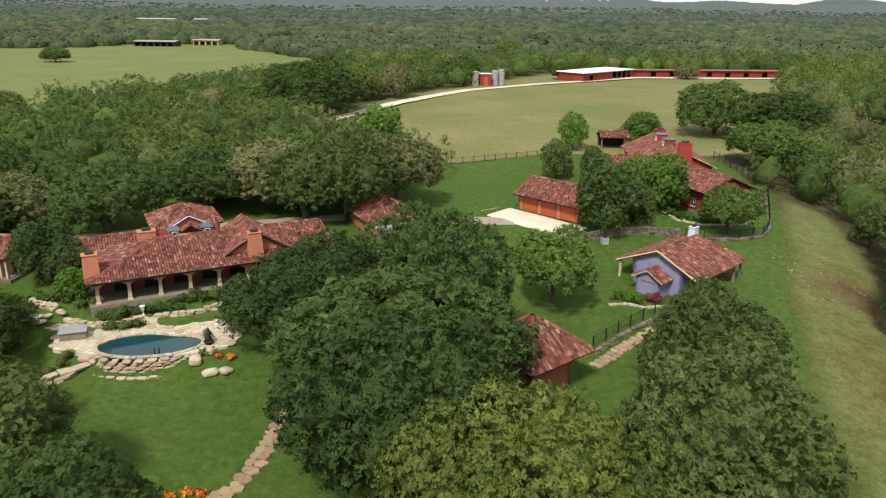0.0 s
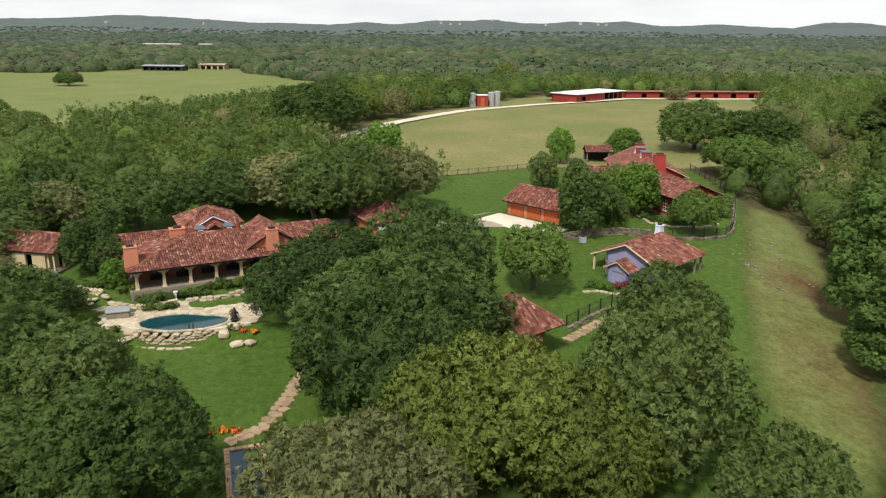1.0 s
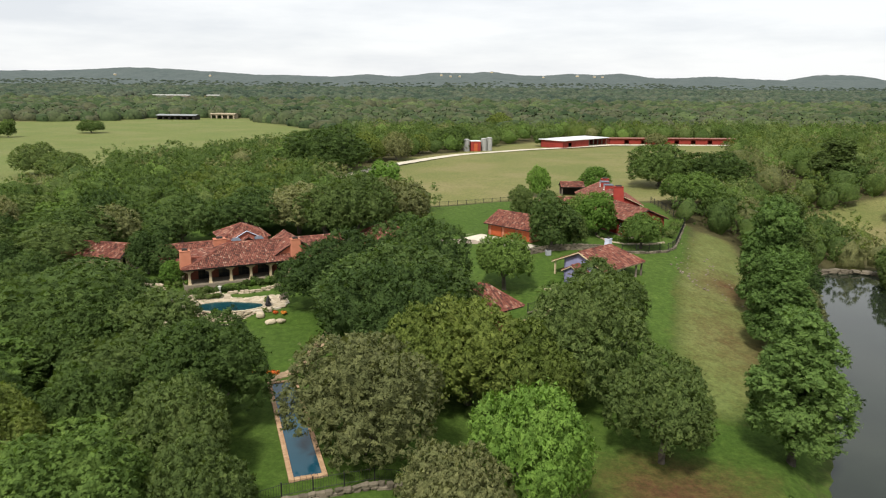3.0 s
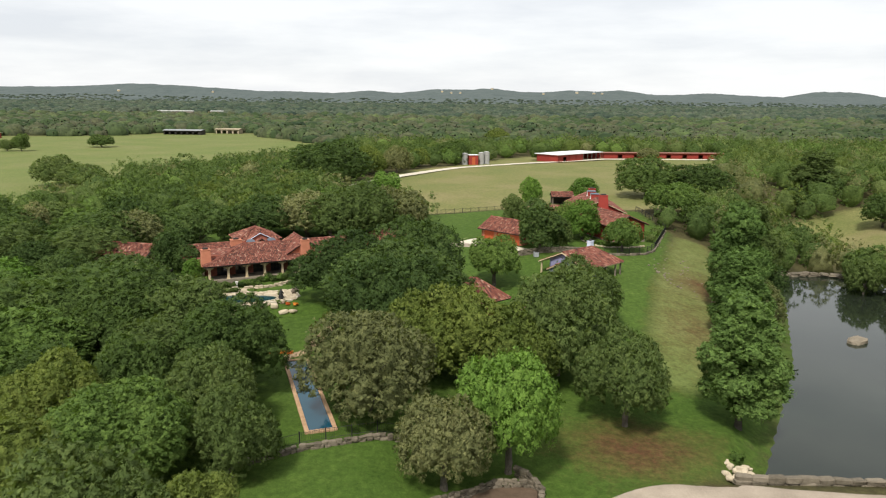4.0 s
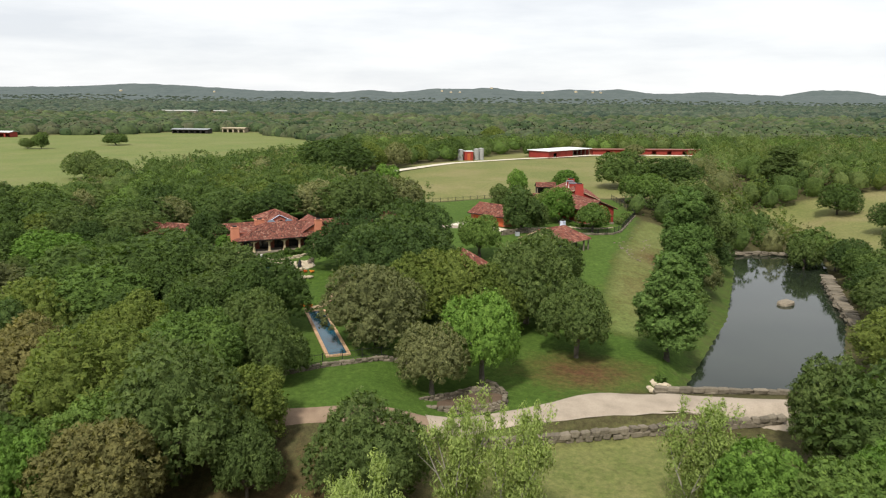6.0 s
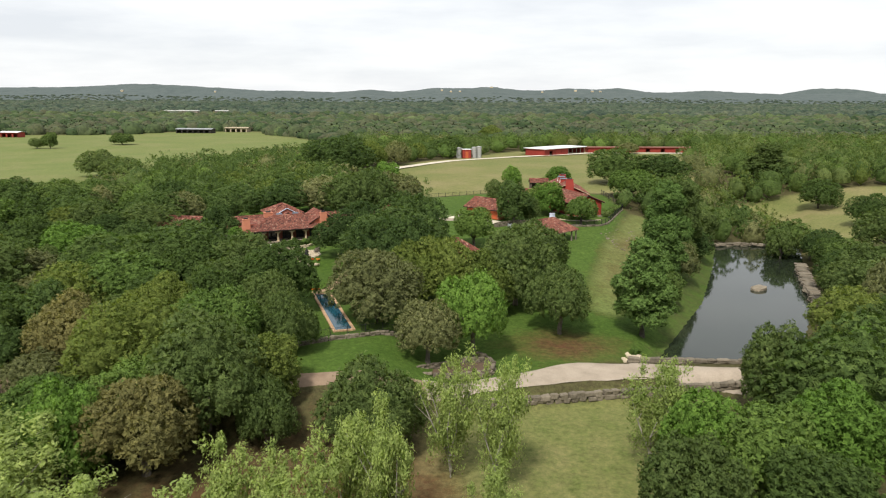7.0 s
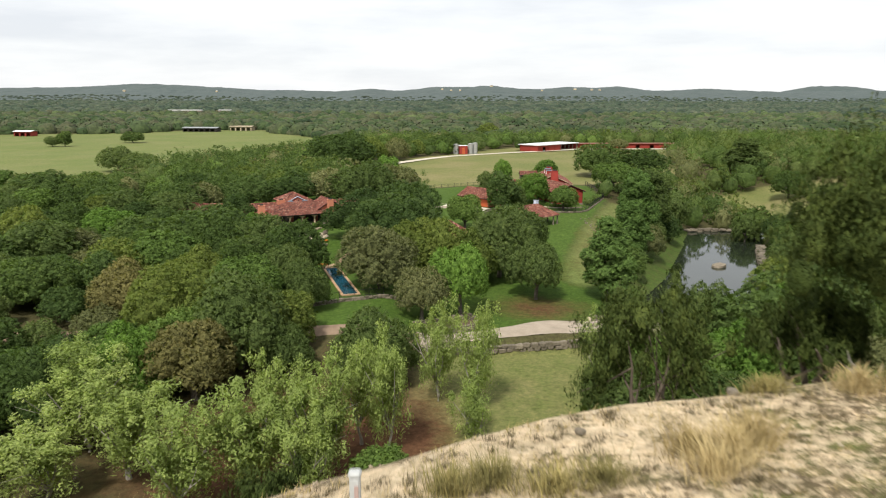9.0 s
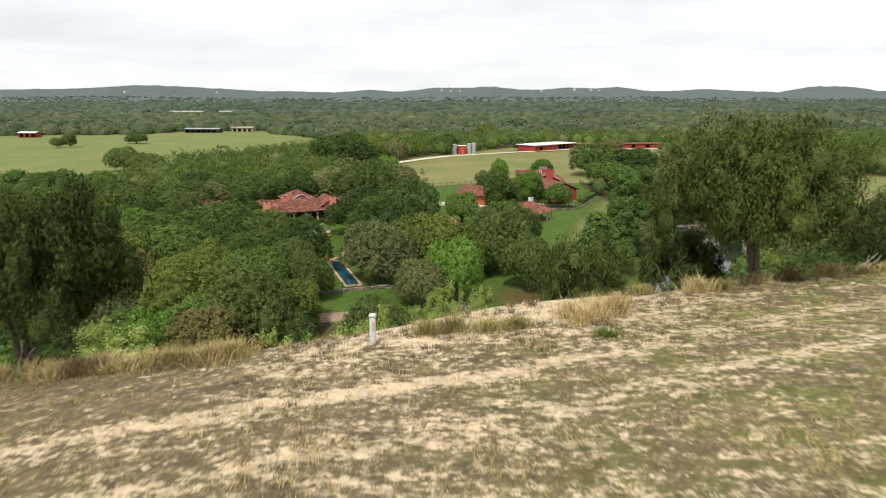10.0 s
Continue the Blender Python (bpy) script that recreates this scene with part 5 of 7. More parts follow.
rr = np.random.default_rng(41)
rocks("spillway_rock", [(33.6 + rr.normal(0, 0.9), 22.2 + rr.normal(0, 1.3), rr.uniform(0.4, 0.95)) for _ in range(26)], CREAM_BOULDERS, "pale limestone rock at the pond's spillway", 2, -2.2)
rocks("slope_rock", [(44 + 2.6 * k / 20 + rr.normal(0, 0.5), 94.2 - 10 * k / 20 + rr.normal(0, 0.4), rr.uniform(0.2, 0.55)) for k in range(20)], GREY_BOULDERS, "pale rock in the grass slope", 3)
rocks("slope_rock", [(50 + rr.normal(0, 3.4), 98 + rr.normal(0, 10), rr.uniform(0.15, 0.42)) for k in range(60)], GREY_BOULDERS, "pale rock in the grass slope", 4)
rocks("garden_boulder", [(-23.4, 63.4, 1.5), (-21.8, 62.4, 1.4), (-20.4, 62.6, 1.3), (-22.4, 64.6, 1.0), (-33.8, 63.6, 1.0)], CREAM_BOULDERS, "large tan boulder by the pool", 5)
pr = new("pond_rock", GREY_BOULDERS[2])
pr.matrix_world = pose(72.6, 70.8, -3.7, 4, -6, 30) @ Matrix.Diagonal((4.2, 2.8, 1.7, 1))
tagged(pr, "large pale limestone boulder standing in the pond", "rock")


def bush(name, x, y, R, high, leaf, label, z=None, n=700, seed=0, long=1.0, turn=0.0, category="bush"):
    rng = np.random.default_rng(seed + 500)
    clumps = [(np.array([R * 0.62 * rng.normal(0, 0.55) * long, R * 0.62 * rng.normal(0, 0.55), high * rng.uniform(0.28, 0.72)]), np.array([1, 1, 0.9]) * min(R, high) * rng.uniform(0.3, 0.48)) for _ in range(16)]
    me = quads_mesh(name, *clumps_to_leaves(rng, clumps, n // 16, 0.2 * max(0.8, R ** 0.5)), leaf, rng)
    ob = new(name, me)
    ob.matrix_world = pose(x, y, land(x, y) if z is None else z, 0, 0, turn)
    return tagged(ob, label, category, "garden bushes")

# ---- trees ----
TREE_RNG = np.random.default_rng(11)


PHI = (1 + 5 ** 0.5) / 2
ICO = np.array([(s * a, t * b, 0.0) for a, b in ((1, PHI),) for s in (-1, 1) for t in (-1, 1)])
ICO = np.concatenate([ICO, np.roll(ICO, 1, 1), np.roll(ICO, 2, 1)])
ICO /= np.linalg.norm(ICO[0])


def ico_faces():
    """The twenty faces of the twelve points, turned outward."""
    out, near = [], np.linalg.norm(ICO[:, None] - ICO[None], axis=2)
    edge = near[near > 0].min() * 1.01
    for i in range(12):
        for j in range(i + 1, 12):
            for k in range(j + 1, 12):
                if near[i, j] < edge and near[j, k] < edge and near[i, k] < edge:
                    flip = np.dot(np.cross(ICO[j] - ICO[i], ICO[k] - ICO[i]), ICO[i]) < 0
                    out.append((i, k, j) if flip else (i, j, k))
    return np.array(out)


ICO_FACES = ico_faces()
CAP_FACES = ICO_FACES[ICO[ICO_FACES].mean(1)[:, 2] > -0.5]


def quads_mesh(name, centres, normals, sizes, soft, mat, rng, cores=(), brush=0.0):
    """One mesh of many small leaf sprays, a face each, with soft shading normals; brush makes long upright sprays."""
    n = len(centres)
    rnd = rng.normal(size=(n, 3))
    soft = soft / (np.linalg.norm(soft, axis=1, keepdims=True) + 1e-9)
    nn = 0.4 * normals + 0.35 * soft + 0.7 * rnd
    nn /= np.linalg.norm(nn, axis=1, keepdims=True)
    nn *= np.where((nn * soft).sum(1, keepdims=True) < 0, -1.0, 1.0)
    soft = 0.85 * soft + 0.22 * nn
    a = np.cross(nn, rng.normal(size=(n, 3)))
    if brush:
        # long sprays that point up and out
        a = normals * 0.5 + np.array([0, 0, 1.0]) + 0.35 * rnd
        a -= nn * (a * nn).sum(1, keepdims=True)
    a /= np.linalg.norm(a, axis=1, keepdims=True) + 1e-9
    b = np.cross(nn, a)
    s = sizes[:, None]
    sides = 4 if brush else 3
    v = np.empty((n, sides, 3))
    if brush:
        v[:, 0] = centres - a * s * (0.62 + brush)
        v[:, 1] = centres - b * s * 0.22 + nn * s * 0.12
        v[:, 2] = centres + a * s * (0.62 + brush)
        v[:, 3] = centres + b * s * 0.22 + nn * s * 0.12
    else:
        v[:, 0] = centres + a * s * 0.75
        v[:, 1] = centres - a * s * 0.42 + b * s * 0.48
        v[:, 2] = centres - a * s * 0.42 - b * s * 0.48
    verts, vn = v.reshape(-1, 3), np.repeat(soft, sides, axis=0)
    loops, starts = np.arange(sides * n), np.arange(n) * sides
    if len(cores):
        # a lumpy heart closes the crown behind the leaves
        mid = None if isinstance(cores[0][0], str) else np.mean([c for c, r in cores], axis=0)
        vs, ls, sn = [verts], [loops], [vn]
        at = len(verts)
        for core in cores:
            if mid is None:
                lump, tri, nrm = core[1], core[2], core[3] + np.array([0, 0, 0.25])
            else:
                c, r = core
                out = (c - mid) / (np.linalg.norm(c - mid) + 1e-6)
                lump, tri, nrm = c + ICO * r * 0.8 * rng.uniform(0.8, 1.15, (12, 1)), ICO_FACES, 0.75 * ICO + 0.45 * out + np.array([0, 0, 0.25])
            ls.append((tri + at).ravel())
            vs.append(lump)
            sn.append(nrm)
            at += len(lump)
        verts, loops, vn = np.concatenate(vs), np.concatenate(ls), np.concatenate(sn)
        starts = np.concatenate([starts, np.arange(sides * n, len(loops), 3)])
    me = bpy.data.meshes.new(name)
    me.vertices.add(len(verts))
    me.vertices.foreach_set("co", verts.ravel())
    me.loops.add(len(loops))
    me.loops.foreach_set("vertex_index", loops)
    me.polygons.add(len(starts))
    me.polygons.foreach_set("loop_start", starts)
    me.polygons.foreach_set("use_smooth", np.ones(len(starts), bool))
    me.update(calc_edges=True)
    vn = vn / np.linalg.norm(vn, axis=1, keepdims=True)
    me.normals_split_custom_set_from_vertices(vn.tolist())
    me.materials.append(mat)
    return me


def clumps_to_leaves(rng, clumps, per, size, top_bias=0.25, loose=0.0):
    """Leaves over the shells of many clumps (centre, radii), with the crown's middle for soft normals."""
    cs, ns, ss, softs = [], [], [], []
    mid = np.mean([c for c, r in clumps], axis=0)
    for c, r in clumps:
        d = rng.normal(size=(per, 3))
        d[:, 2] += top_bias
        d /= np.linalg.norm(d, axis=1, keepdims=True)
        rad = rng.uniform(0.45, 1.1 + loose, (per, 1))
        cs.append(c + d * rad * r)
        ns.append(d)
        out = (c - mid)
        out = out / (np.linalg.norm(out) + 1e-6)
        softs.append(0.75 * d + 0.45 * out + np.array([0, 0, 0.25]))
        ss.append(rng.uniform(0.7, 1.35, per) * size)
    return np.concatenate(cs), np.concatenate(ns), np.concatenate(ss), np.concatenate(softs)


def limbs(rng, base, top, R, clumps, thick, n=7, sides=6, lean=0.0):
    """A trunk that forks into limbs that reach into the crown."""
    bm = bmesh.new()
    fork = Vector((lean * rng.normal(), lean * rng.normal(), base * 0.85))
    tube(bm, [(0, 0, -0.5), (0.05 * rng.normal(), 0.05 * rng.normal(), base * 0.3), fork], (thick * 1.35, thick, thick * 0.8), sides + 2)
    order = sorted(clumps, key=lambda c: -np.hypot(c[0][0], c[0][1]))
    for i in range(n):
        c, r = order[int(i * len(order) / n * 0.8)]
        end = Vector(c)
        midp = fork.lerp(end, 0.5) + Vector((rng.normal() * 0.1 * R, rng.normal() * 0.1 * R, 0.06 * R))
        tube(bm, [fork - Vector((0, 0, 0.15)), midp, end], (thick * 0.6, thick * 0.36, thick * 0.1), sides)
        twig = midp.lerp(end, 0.3) + Vector((rng.normal() * 0.25 * R, rng.normal() * 0.25 * R, 0.2 * R))
        tube(bm, [midp, twig], (thick * 0.28, thick * 0.07), 4)
    return bm


def billow(rng, count, size):
    """A puffy field over directions: rounded bumps with creases between. Returns a function of unit rows."""
    k = rng.normal(size=(count, 3))
    k = k / np.linalg.norm(k, axis=1, keepdims=True) * (size * rng.uniform(0.7, 1.3, (count, 1)))
    ph = rng.uniform(0, 6.28, count)
    return lambda d: np.abs(np.sin(d @ k.T + ph)).mean(1) * 2 - 1.27


def fib_dirs(n, rng, low=-1.0):
    """Directions spread evenly over a sphere, from height low to the top."""
    g = np.arange(n) + 0.5
    zz = 1 - (1 - low) * g / n
    th = g * 2.39996 + rng.uniform(0, 6.28) + rng.normal(0, 0.15, n)
    w = np.sqrt(1 - zz * zz)
    return np.stack([w * np.cos(th), w * np.sin(th), zz], 1)


def crown_lobes(rng, R, base, top, habit):
    """The boughs of a crown as balls: rows of a centre, and their radii."""
    mid, half = (base + top) / 2, (top - base) / 2
    if habit == "tall":
        n = 24
        f = (np.arange(n) + rng.uniform(0, 1, n)) / n
        a = np.arange(n) * 2.4 + rng.normal(0, 0.4, n)
        wide = R * (1 - 0.62 * f) * (0.55 + 0.45 * np.minimum(1, f / 0.2)) * rng.uniform(0.3, 0.72, n)
        c = np.stack([np.cos(a) * wide, np.sin(a) * wide, base + (top - base) * (0.07 + 0.88 * f)], 1)
        return c, R * rng.uniform(0.3, 0.48, n) * (1 - 0.42 * f)
    n = 15 if habit in ("oak", "spread") else 13
    d = fib_dirs(n, rng, -0.2 if habit in ("oak", "spread") else -0.75)
    reach = rng.uniform(0.46, 0.74, (n, 1))
    c = d * reach * np.array([R, R, half]) + np.array([0, 0, mid - (0.25 * half if habit in ("oak", "spread") else 0)])
    return np.concatenate([c, [[0, 0, mid - 0.15 * half]]]), np.append(R * rng.uniform(0.27, 0.43, n), 0.5 * min(R, half * 1.2))


def crown_mesh(name, rng, R, base, top, puffs, per, size, mat, habit="oak", spread=0.12):
    """A leafy crown: boughs like heaped clouds, each of many small puffs of leaf sprays, and a heart behind them."""
    lc, lr = crown_lobes(rng, R, base, top, habit)
    pts, nrm = [], []
    for i in range(len(lc)):
        d = fib_dirs(max(8, int(puffs * 2.1 * lr[i] ** 2 / (lr ** 2).sum())), rng, -0.6)
        p = lc[i] + d * lr[i]
        gap = np.linalg.norm(p[:, None] - lc[None], axis=2) / lr[None]
        gap[:, i] = 9
        keep = gap.min(1) > 0.97
        pts.append(p[keep])
        nrm.append(d[keep])
    p, n = np.concatenate(pts), np.concatenate(nrm)
    # fit the boughs to the tree's own width and height
    span = np.quantile(np.hypot(p[:, 0], p[:, 1]), 0.97) + 0.05 * R
    lo, hi = p[:, 2].min(), p[:, 2].max()
    fit = np.array([R / span, R / span, (top - base) / (hi - lo)])
    off = np.array([0, 0, base - lo * fit[2]])
    p, lc = p * fit + off, lc * fit + off
    up = np.array([0, 0, 1.0])
    r = R * spread * rng.uniform(0.6, 1.4, len(p))
    P, N, r = np.repeat(p, per, 0), np.repeat(n, per, 0), np.repeat(r, per)[:, None]
    v = rng.normal(size=P.shape) + 0.55 * N + 0.35 * up
    v /= np.linalg.norm(v, axis=1, keepdims=True)
    out = rng.uniform(0.25, 1.12, (len(v), 1)) + 0.5 * rng.uniform(0, 1, (len(v), 1)) ** 5
    pos = P + v * r * out * np.array([1, 1, 0.95])
    soft = 0.7 * v + 0.5 * N + 0.3 * up
    heart = [("mesh", c + HEART_BALL[0] * q * fit * 0.64 * (0.86 + 0.2 * np.abs(np.sin(HEART_BALL[0] @ np.array([[7.0, -4, 3], [3, 8, -5], [-6, 3, 7]]) + q * 9)).mean(1, keepdims=True)), HEART_BALL[1], HEART_BALL[0]) for c, q in zip(lc, lr)]
    return quads_mesh(name, pos, v, size * rng.uniform(0.6, 1.4, len(pos)), soft, mat, rng, heart), [(c, np.array([q, q, q])) for c, q in zip(lc, lr)]


def heart_points(fine):
    bm = bmesh.new()
    bmesh.ops.create_icosphere(bm, subdivisions=fine, radius=1.0)
    v = np.array([q.co for q in bm.verts])
    f = np.array([[q.index for q in p.verts] for p in bm.faces])
    bm.free()
    return v, f


HEART_BALL = heart_points(2)


LEVEL = {"a": (1.0, 0.84, 1.09), "b": (0.66, 0.54, 1.52), "c": (0.42, 0.42, 2.2)}


def plume_clumps(rng, R, base, top, count):
    """Upright plumes on a few steep stems."""
    out = []
    stems = [(rng.uniform(0, 2 * math.pi), rng.uniform(0.15, 0.8), rng.uniform(0.72, 1.0)) for _ in range(12)]
    for i in range(count):
        a, rr, hh = stems[i % len(stems)]
        f = rng.uniform(0, 1) ** 0.8
        side = R * rr * (0.35 + 0.65 * f) + rng.normal(0, 0.16) * R * (1 - 0.55 * f)
        r = R * 0.14 * rng.uniform(0.5, 1.3) * (1.25 - 0.7 * f)
        c = np.array([math.cos(a) * side + rng.normal(0, 0.1) * R, math.sin(a) * side + rng.normal(0, 0.1) * R, base + (top * hh - base) * f])
        out.append((c, np.array([r, r, r * 2.5])))
    return out


def tree_kind(kind, leaf, seed, level):
    """A tree of a kind as a thing at the origin: a trunk and a crown. Its size in metres is the kind's own."""
    rng = np.random.default_rng(seed)
    m, q, grow = LEVEL[level]
    if kind in ("oak", "spread"):
        R, base, top, thick = 6.2, 1.9 if kind == "oak" else 3.3, 10.5, 0.34 if kind == "oak" else 0.42
        crown_me, clumps = crown_mesh("crown", rng, R, base, top, int(400 * m), int(40 * q), 0.31 * grow, LEAF[leaf], "spread" if kind == "spread" else "oak", 0.095 * m ** -0.35)
    elif kind == "round":
        R, base, top, thick = 4.4, 1.6, 10.0, 0.25
        crown_me, clumps = crown_mesh("crown", rng, R, base, top, int(340 * m), int(36 * q), 0.28 * grow, LEAF[leaf], "round", 0.115 * m ** -0.35)
    elif kind == "tall":
        R, base, top, thick = 4.0, 3.0, 17.0, 0.32
        crown_me, clumps = crown_mesh("crown", rng, R, base, top, int(420 * m), int(36 * q), 0.29 * grow, LEAF[leaf], "tall", 0.115 * m ** -0.35)
    elif kind == "poplar":
        R, base, top, thick = 3.3, 3.0, 15.0, 0.15
        clumps = plume_clumps(rng, R, base, top, 120)
        crown_me = quads_mesh("crown", *clumps_to_leaves(rng, clumps, int(96 * m * q), 0.25 * grow, 0.25, 0.9), LEAF[leaf], rng, brush=0.05)
    name = {"oak": "oak_tree", "spread": "oak_tree", "round": "broadleaf_tree", "tall": "cypress_tree", "poplar": "poplar_tree"}[kind]
    ob = new(name)
    part("trunk", limbs(rng, base, top, R, clumps, thick, 9 if level == "a" or kind == "spread" else 5, 6 if level == "a" else 4, 0.2), PALE_BARK if kind == "poplar" else BARK, ob)
    crown = new("crown", crown_me)
    crown.parent = ob
    return ob


LABELS = {
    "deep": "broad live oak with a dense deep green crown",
    "oak": "spreading live oak with a dense dark green crown", "sage": "wide oak with a dense grey-green crown", "yellow": "broad oak with a yellow-green spring crown",
    "brown": "wide oak with thin brownish new leaves", "russet": "broad oak with russet-brown new leaves", "fresh": "broadleaf tree with bright fresh green leaves", "poplar": "slender poplar with pale green leaves",
    "cypress": "tall bald cypress with feathery green foliage", "shrub": "leafy green tree with a full crown",
}
PROTO = {}


def proto(kind, leaf, variant, fine):
    key = (kind, leaf, variant, fine)
    if key not in PROTO:
        ob = tree_kind(kind, leaf, hash_seed(key), fine)
        PROTO[key] = (ob, [True])
    return PROTO[key]


def hash_seed(key):
    return sum((i + 1) * ord(c) for i, c in enumerate(repr(key))) % 100000


KIND_SIZE = {"oak": (6.2, 10.6), "spread": (6.2, 10.6), "round": (4.4, 10.1), "tall": (4.0, 17.2), "poplar": (3.3, 15.2)}


COUNT = [0]
STANDING = []


def plant(kind, leaf, x, y, R, high, level="a", group="", label=""):
    """Plants a tree with its crown's radius and its height in metres."""
    COUNT[0] += 1
    ob, unused = proto(kind, leaf, COUNT[0] % 3, level)
    r0, h0 = KIND_SIZE[kind]
    t = TREE_RNG.uniform(0, 360)
    m = pose(x, y, land(x, y), 0, 0, t) @ Matrix.Diagonal((R / r0, R / r0, high / h0, 1))
    if unused[0]:
        unused[0] = False
        ob.matrix_basis = m
    else:
        ob = copy_thing(ob, m)
    STANDING.append((x, y, R))
    return tagged(ob, label or LABELS[leaf], "tree", group)


def trees_by_the_lawn():
    plant("oak", "yellow", 5.0, 42, 7.6, 12.0)
    plant("oak", "yellow", 11.5, 38.5, 5.6, 11.0)
    plant("oak", "yellow", 0.2, 40.0, 5.4, 10.6)
    plant("oak", "sage", 24, 61, 6.5, 11.0)
    plant("oak", "sage", 18, 44.5, 8.0, 14.4)
    plant("oak", "brown", -4.8, 26.6, 7.3, 11.4)
    plant("spread", "fresh", 9.6, 20.0, 5.6, 12.6, label="tall broadleaf tree with bright fresh green leaves beside the planter")
    plant("spread", "brown", 3.2, 15.2, 4.8, 8.6)
    plant("spread", "sage", 24, 31.4, 5.6, 11.0)
    plant("oak", "oak", -21.4, 32.6, 7.3, 11.0)
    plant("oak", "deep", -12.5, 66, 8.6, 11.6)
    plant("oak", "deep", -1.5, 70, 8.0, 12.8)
    plant("spread", "shrub", 12, 78.5, 5.2, 8.8)
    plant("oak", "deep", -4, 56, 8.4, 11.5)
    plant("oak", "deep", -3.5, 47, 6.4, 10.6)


def trees_by_the_pond():
    plant("tall", "cypress", 37.7, 33, 5.2, 16.2)
    plant("tall", "cypress", 49, 63, 4.8, 14.0)
    plant("tall", "cypress", 54, 77, 5.2, 19.5)
    plant("tall", "sage", 60, 88, 5.2, 18.5)
    plant("tall", "sage", 66, 100, 4.8, 16.0, "b")
    plant("spread", "sage", 91.5, 103, 4.2, 8.6, "c", label="leaning tree with an open crown on the pond bank")
    plant("spread", "sage", 97, 99, 3.4, 7.6, "c", label="slender leaning tree on the pond bank")
    plant("tall", "sage", 133, 210, 7.0, 16.0, "b")
    plant("oak", "oak", 133, 168, 7.5, 10.0, "b")
    plant("oak", "oak", 128, 128, 6.5, 9.0, "b")
    plant("oak", "sage", 112, 92, 8.0, 10.5, "b")
    plant("oak", "oak", 118, 68, 5.8, 8.0, "b")


def trees_by_the_houses():
    plant("round", "deep", 22.7, 101.6, 5.2, 10.4, "b", label="dense dark green tree beside the garage apron")
    plant("round", "sage", 27.2, 102.6, 2.4, 6.4, "b")
    plant("round", "fresh", 33.4, 112.4, 4.4, 8.8, "b")
    plant("round", "shrub", 30.4, 118.5, 3.0, 7.6, "b")
    plant("round", "fresh", 27.4, 158, 3.3, 8.0, "b")
    plant("round", "fresh", 43.4, 163, 4.6, 8.6, "b")
    plant("round", "sage", 20.4, 133.5, 3.2, 7.0, "b")
    plant("round", "sage", 27.2, 135.6, 3.9, 8.8, "b")
    plant("spread", "shrub", 39.8, 101.6, 4.3, 6.6, "b")
    plant("spread", "shrub", 63.7, 146.2, 10.0, 10.8)
    plant("oak", "oak", 66, 182, 11.5, 12.5, "b")
    plant("oak", "oak", 82, 180, 10.0, 12.0, "b")
    plant("spread", "sage", -20.4, 105.4, 7.2, 10.6, "b")
    plant("spread", "sage", -14.4, 105.2, 7.8, 12.6, "b")
    plant("spread", "brown", -7.6, 113.2, 7.4, 11.0, "b")
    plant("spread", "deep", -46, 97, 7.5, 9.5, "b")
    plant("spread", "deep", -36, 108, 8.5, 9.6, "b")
    plant("spread", "brown", -27, 111, 7.0, 9.5, "b")
    plant("round", "fresh", -13, 152, 5.0, 10.0, "b")
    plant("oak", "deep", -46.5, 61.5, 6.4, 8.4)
    plant("round", "fresh", -39.4, 74.2, 1.9, 4.0, "b")
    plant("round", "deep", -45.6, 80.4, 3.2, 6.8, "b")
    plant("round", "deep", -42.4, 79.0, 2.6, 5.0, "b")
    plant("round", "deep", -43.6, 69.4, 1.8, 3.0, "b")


def trees_of_the_west_wood():
    plant("oak", "fresh", -69.4, 64.4, 7.7, 7.4, "b")
    plant("oak", "shrub", -57, 52, 8.5, 8.0, "b")
    plant("oak", "shrub", -47, 33, 8.6, 8.9, "b")
    plant("oak", "oak", -37.5, 40, 5.7, 9.2)
    plant("oak", "yellow", -51, 25, 5.6, 9.2, "b")
    plant("oak", "yellow", -35, 19, 6.4, 9.2)
    plant("oak", "yellow", -33, 3, 6.3, 9.9)
    plant("oak", "shrub", -25, 11, 7.0, 9.4)
    plant("oak", "sage", -20.4, 22, 4.8, 8.8)
    plant("oak", "sage", -15.8, 13, 4.2, 8.0)
    plant("oak", "sage", -22, -2, 6.2, 10.2)
    plant("oak", "sage", -14.5, -5, 4.9, 9.6)
    plant("oak", "shrub", -29, -5, 5.9, 10.2)
    plant("oak", "shrub", -38, -6, 5.6, 10.2)
    plant("oak", "fresh", -33, -13, 4.8, 11.0)
    plant("oak", "sage", -2.4, -4.5, 6.2, 10.4)
    plant("oak", "russet", -43, 9, 5.4, 9.2)
    plant("round", "yellow", -15.4, 1.2, 4.2, 8.8)
    plant("spread", "russet", -26, -10.5, 7.2, 10.8)
    plant("oak", "oak", -42, -20, 6.0, 10.0)


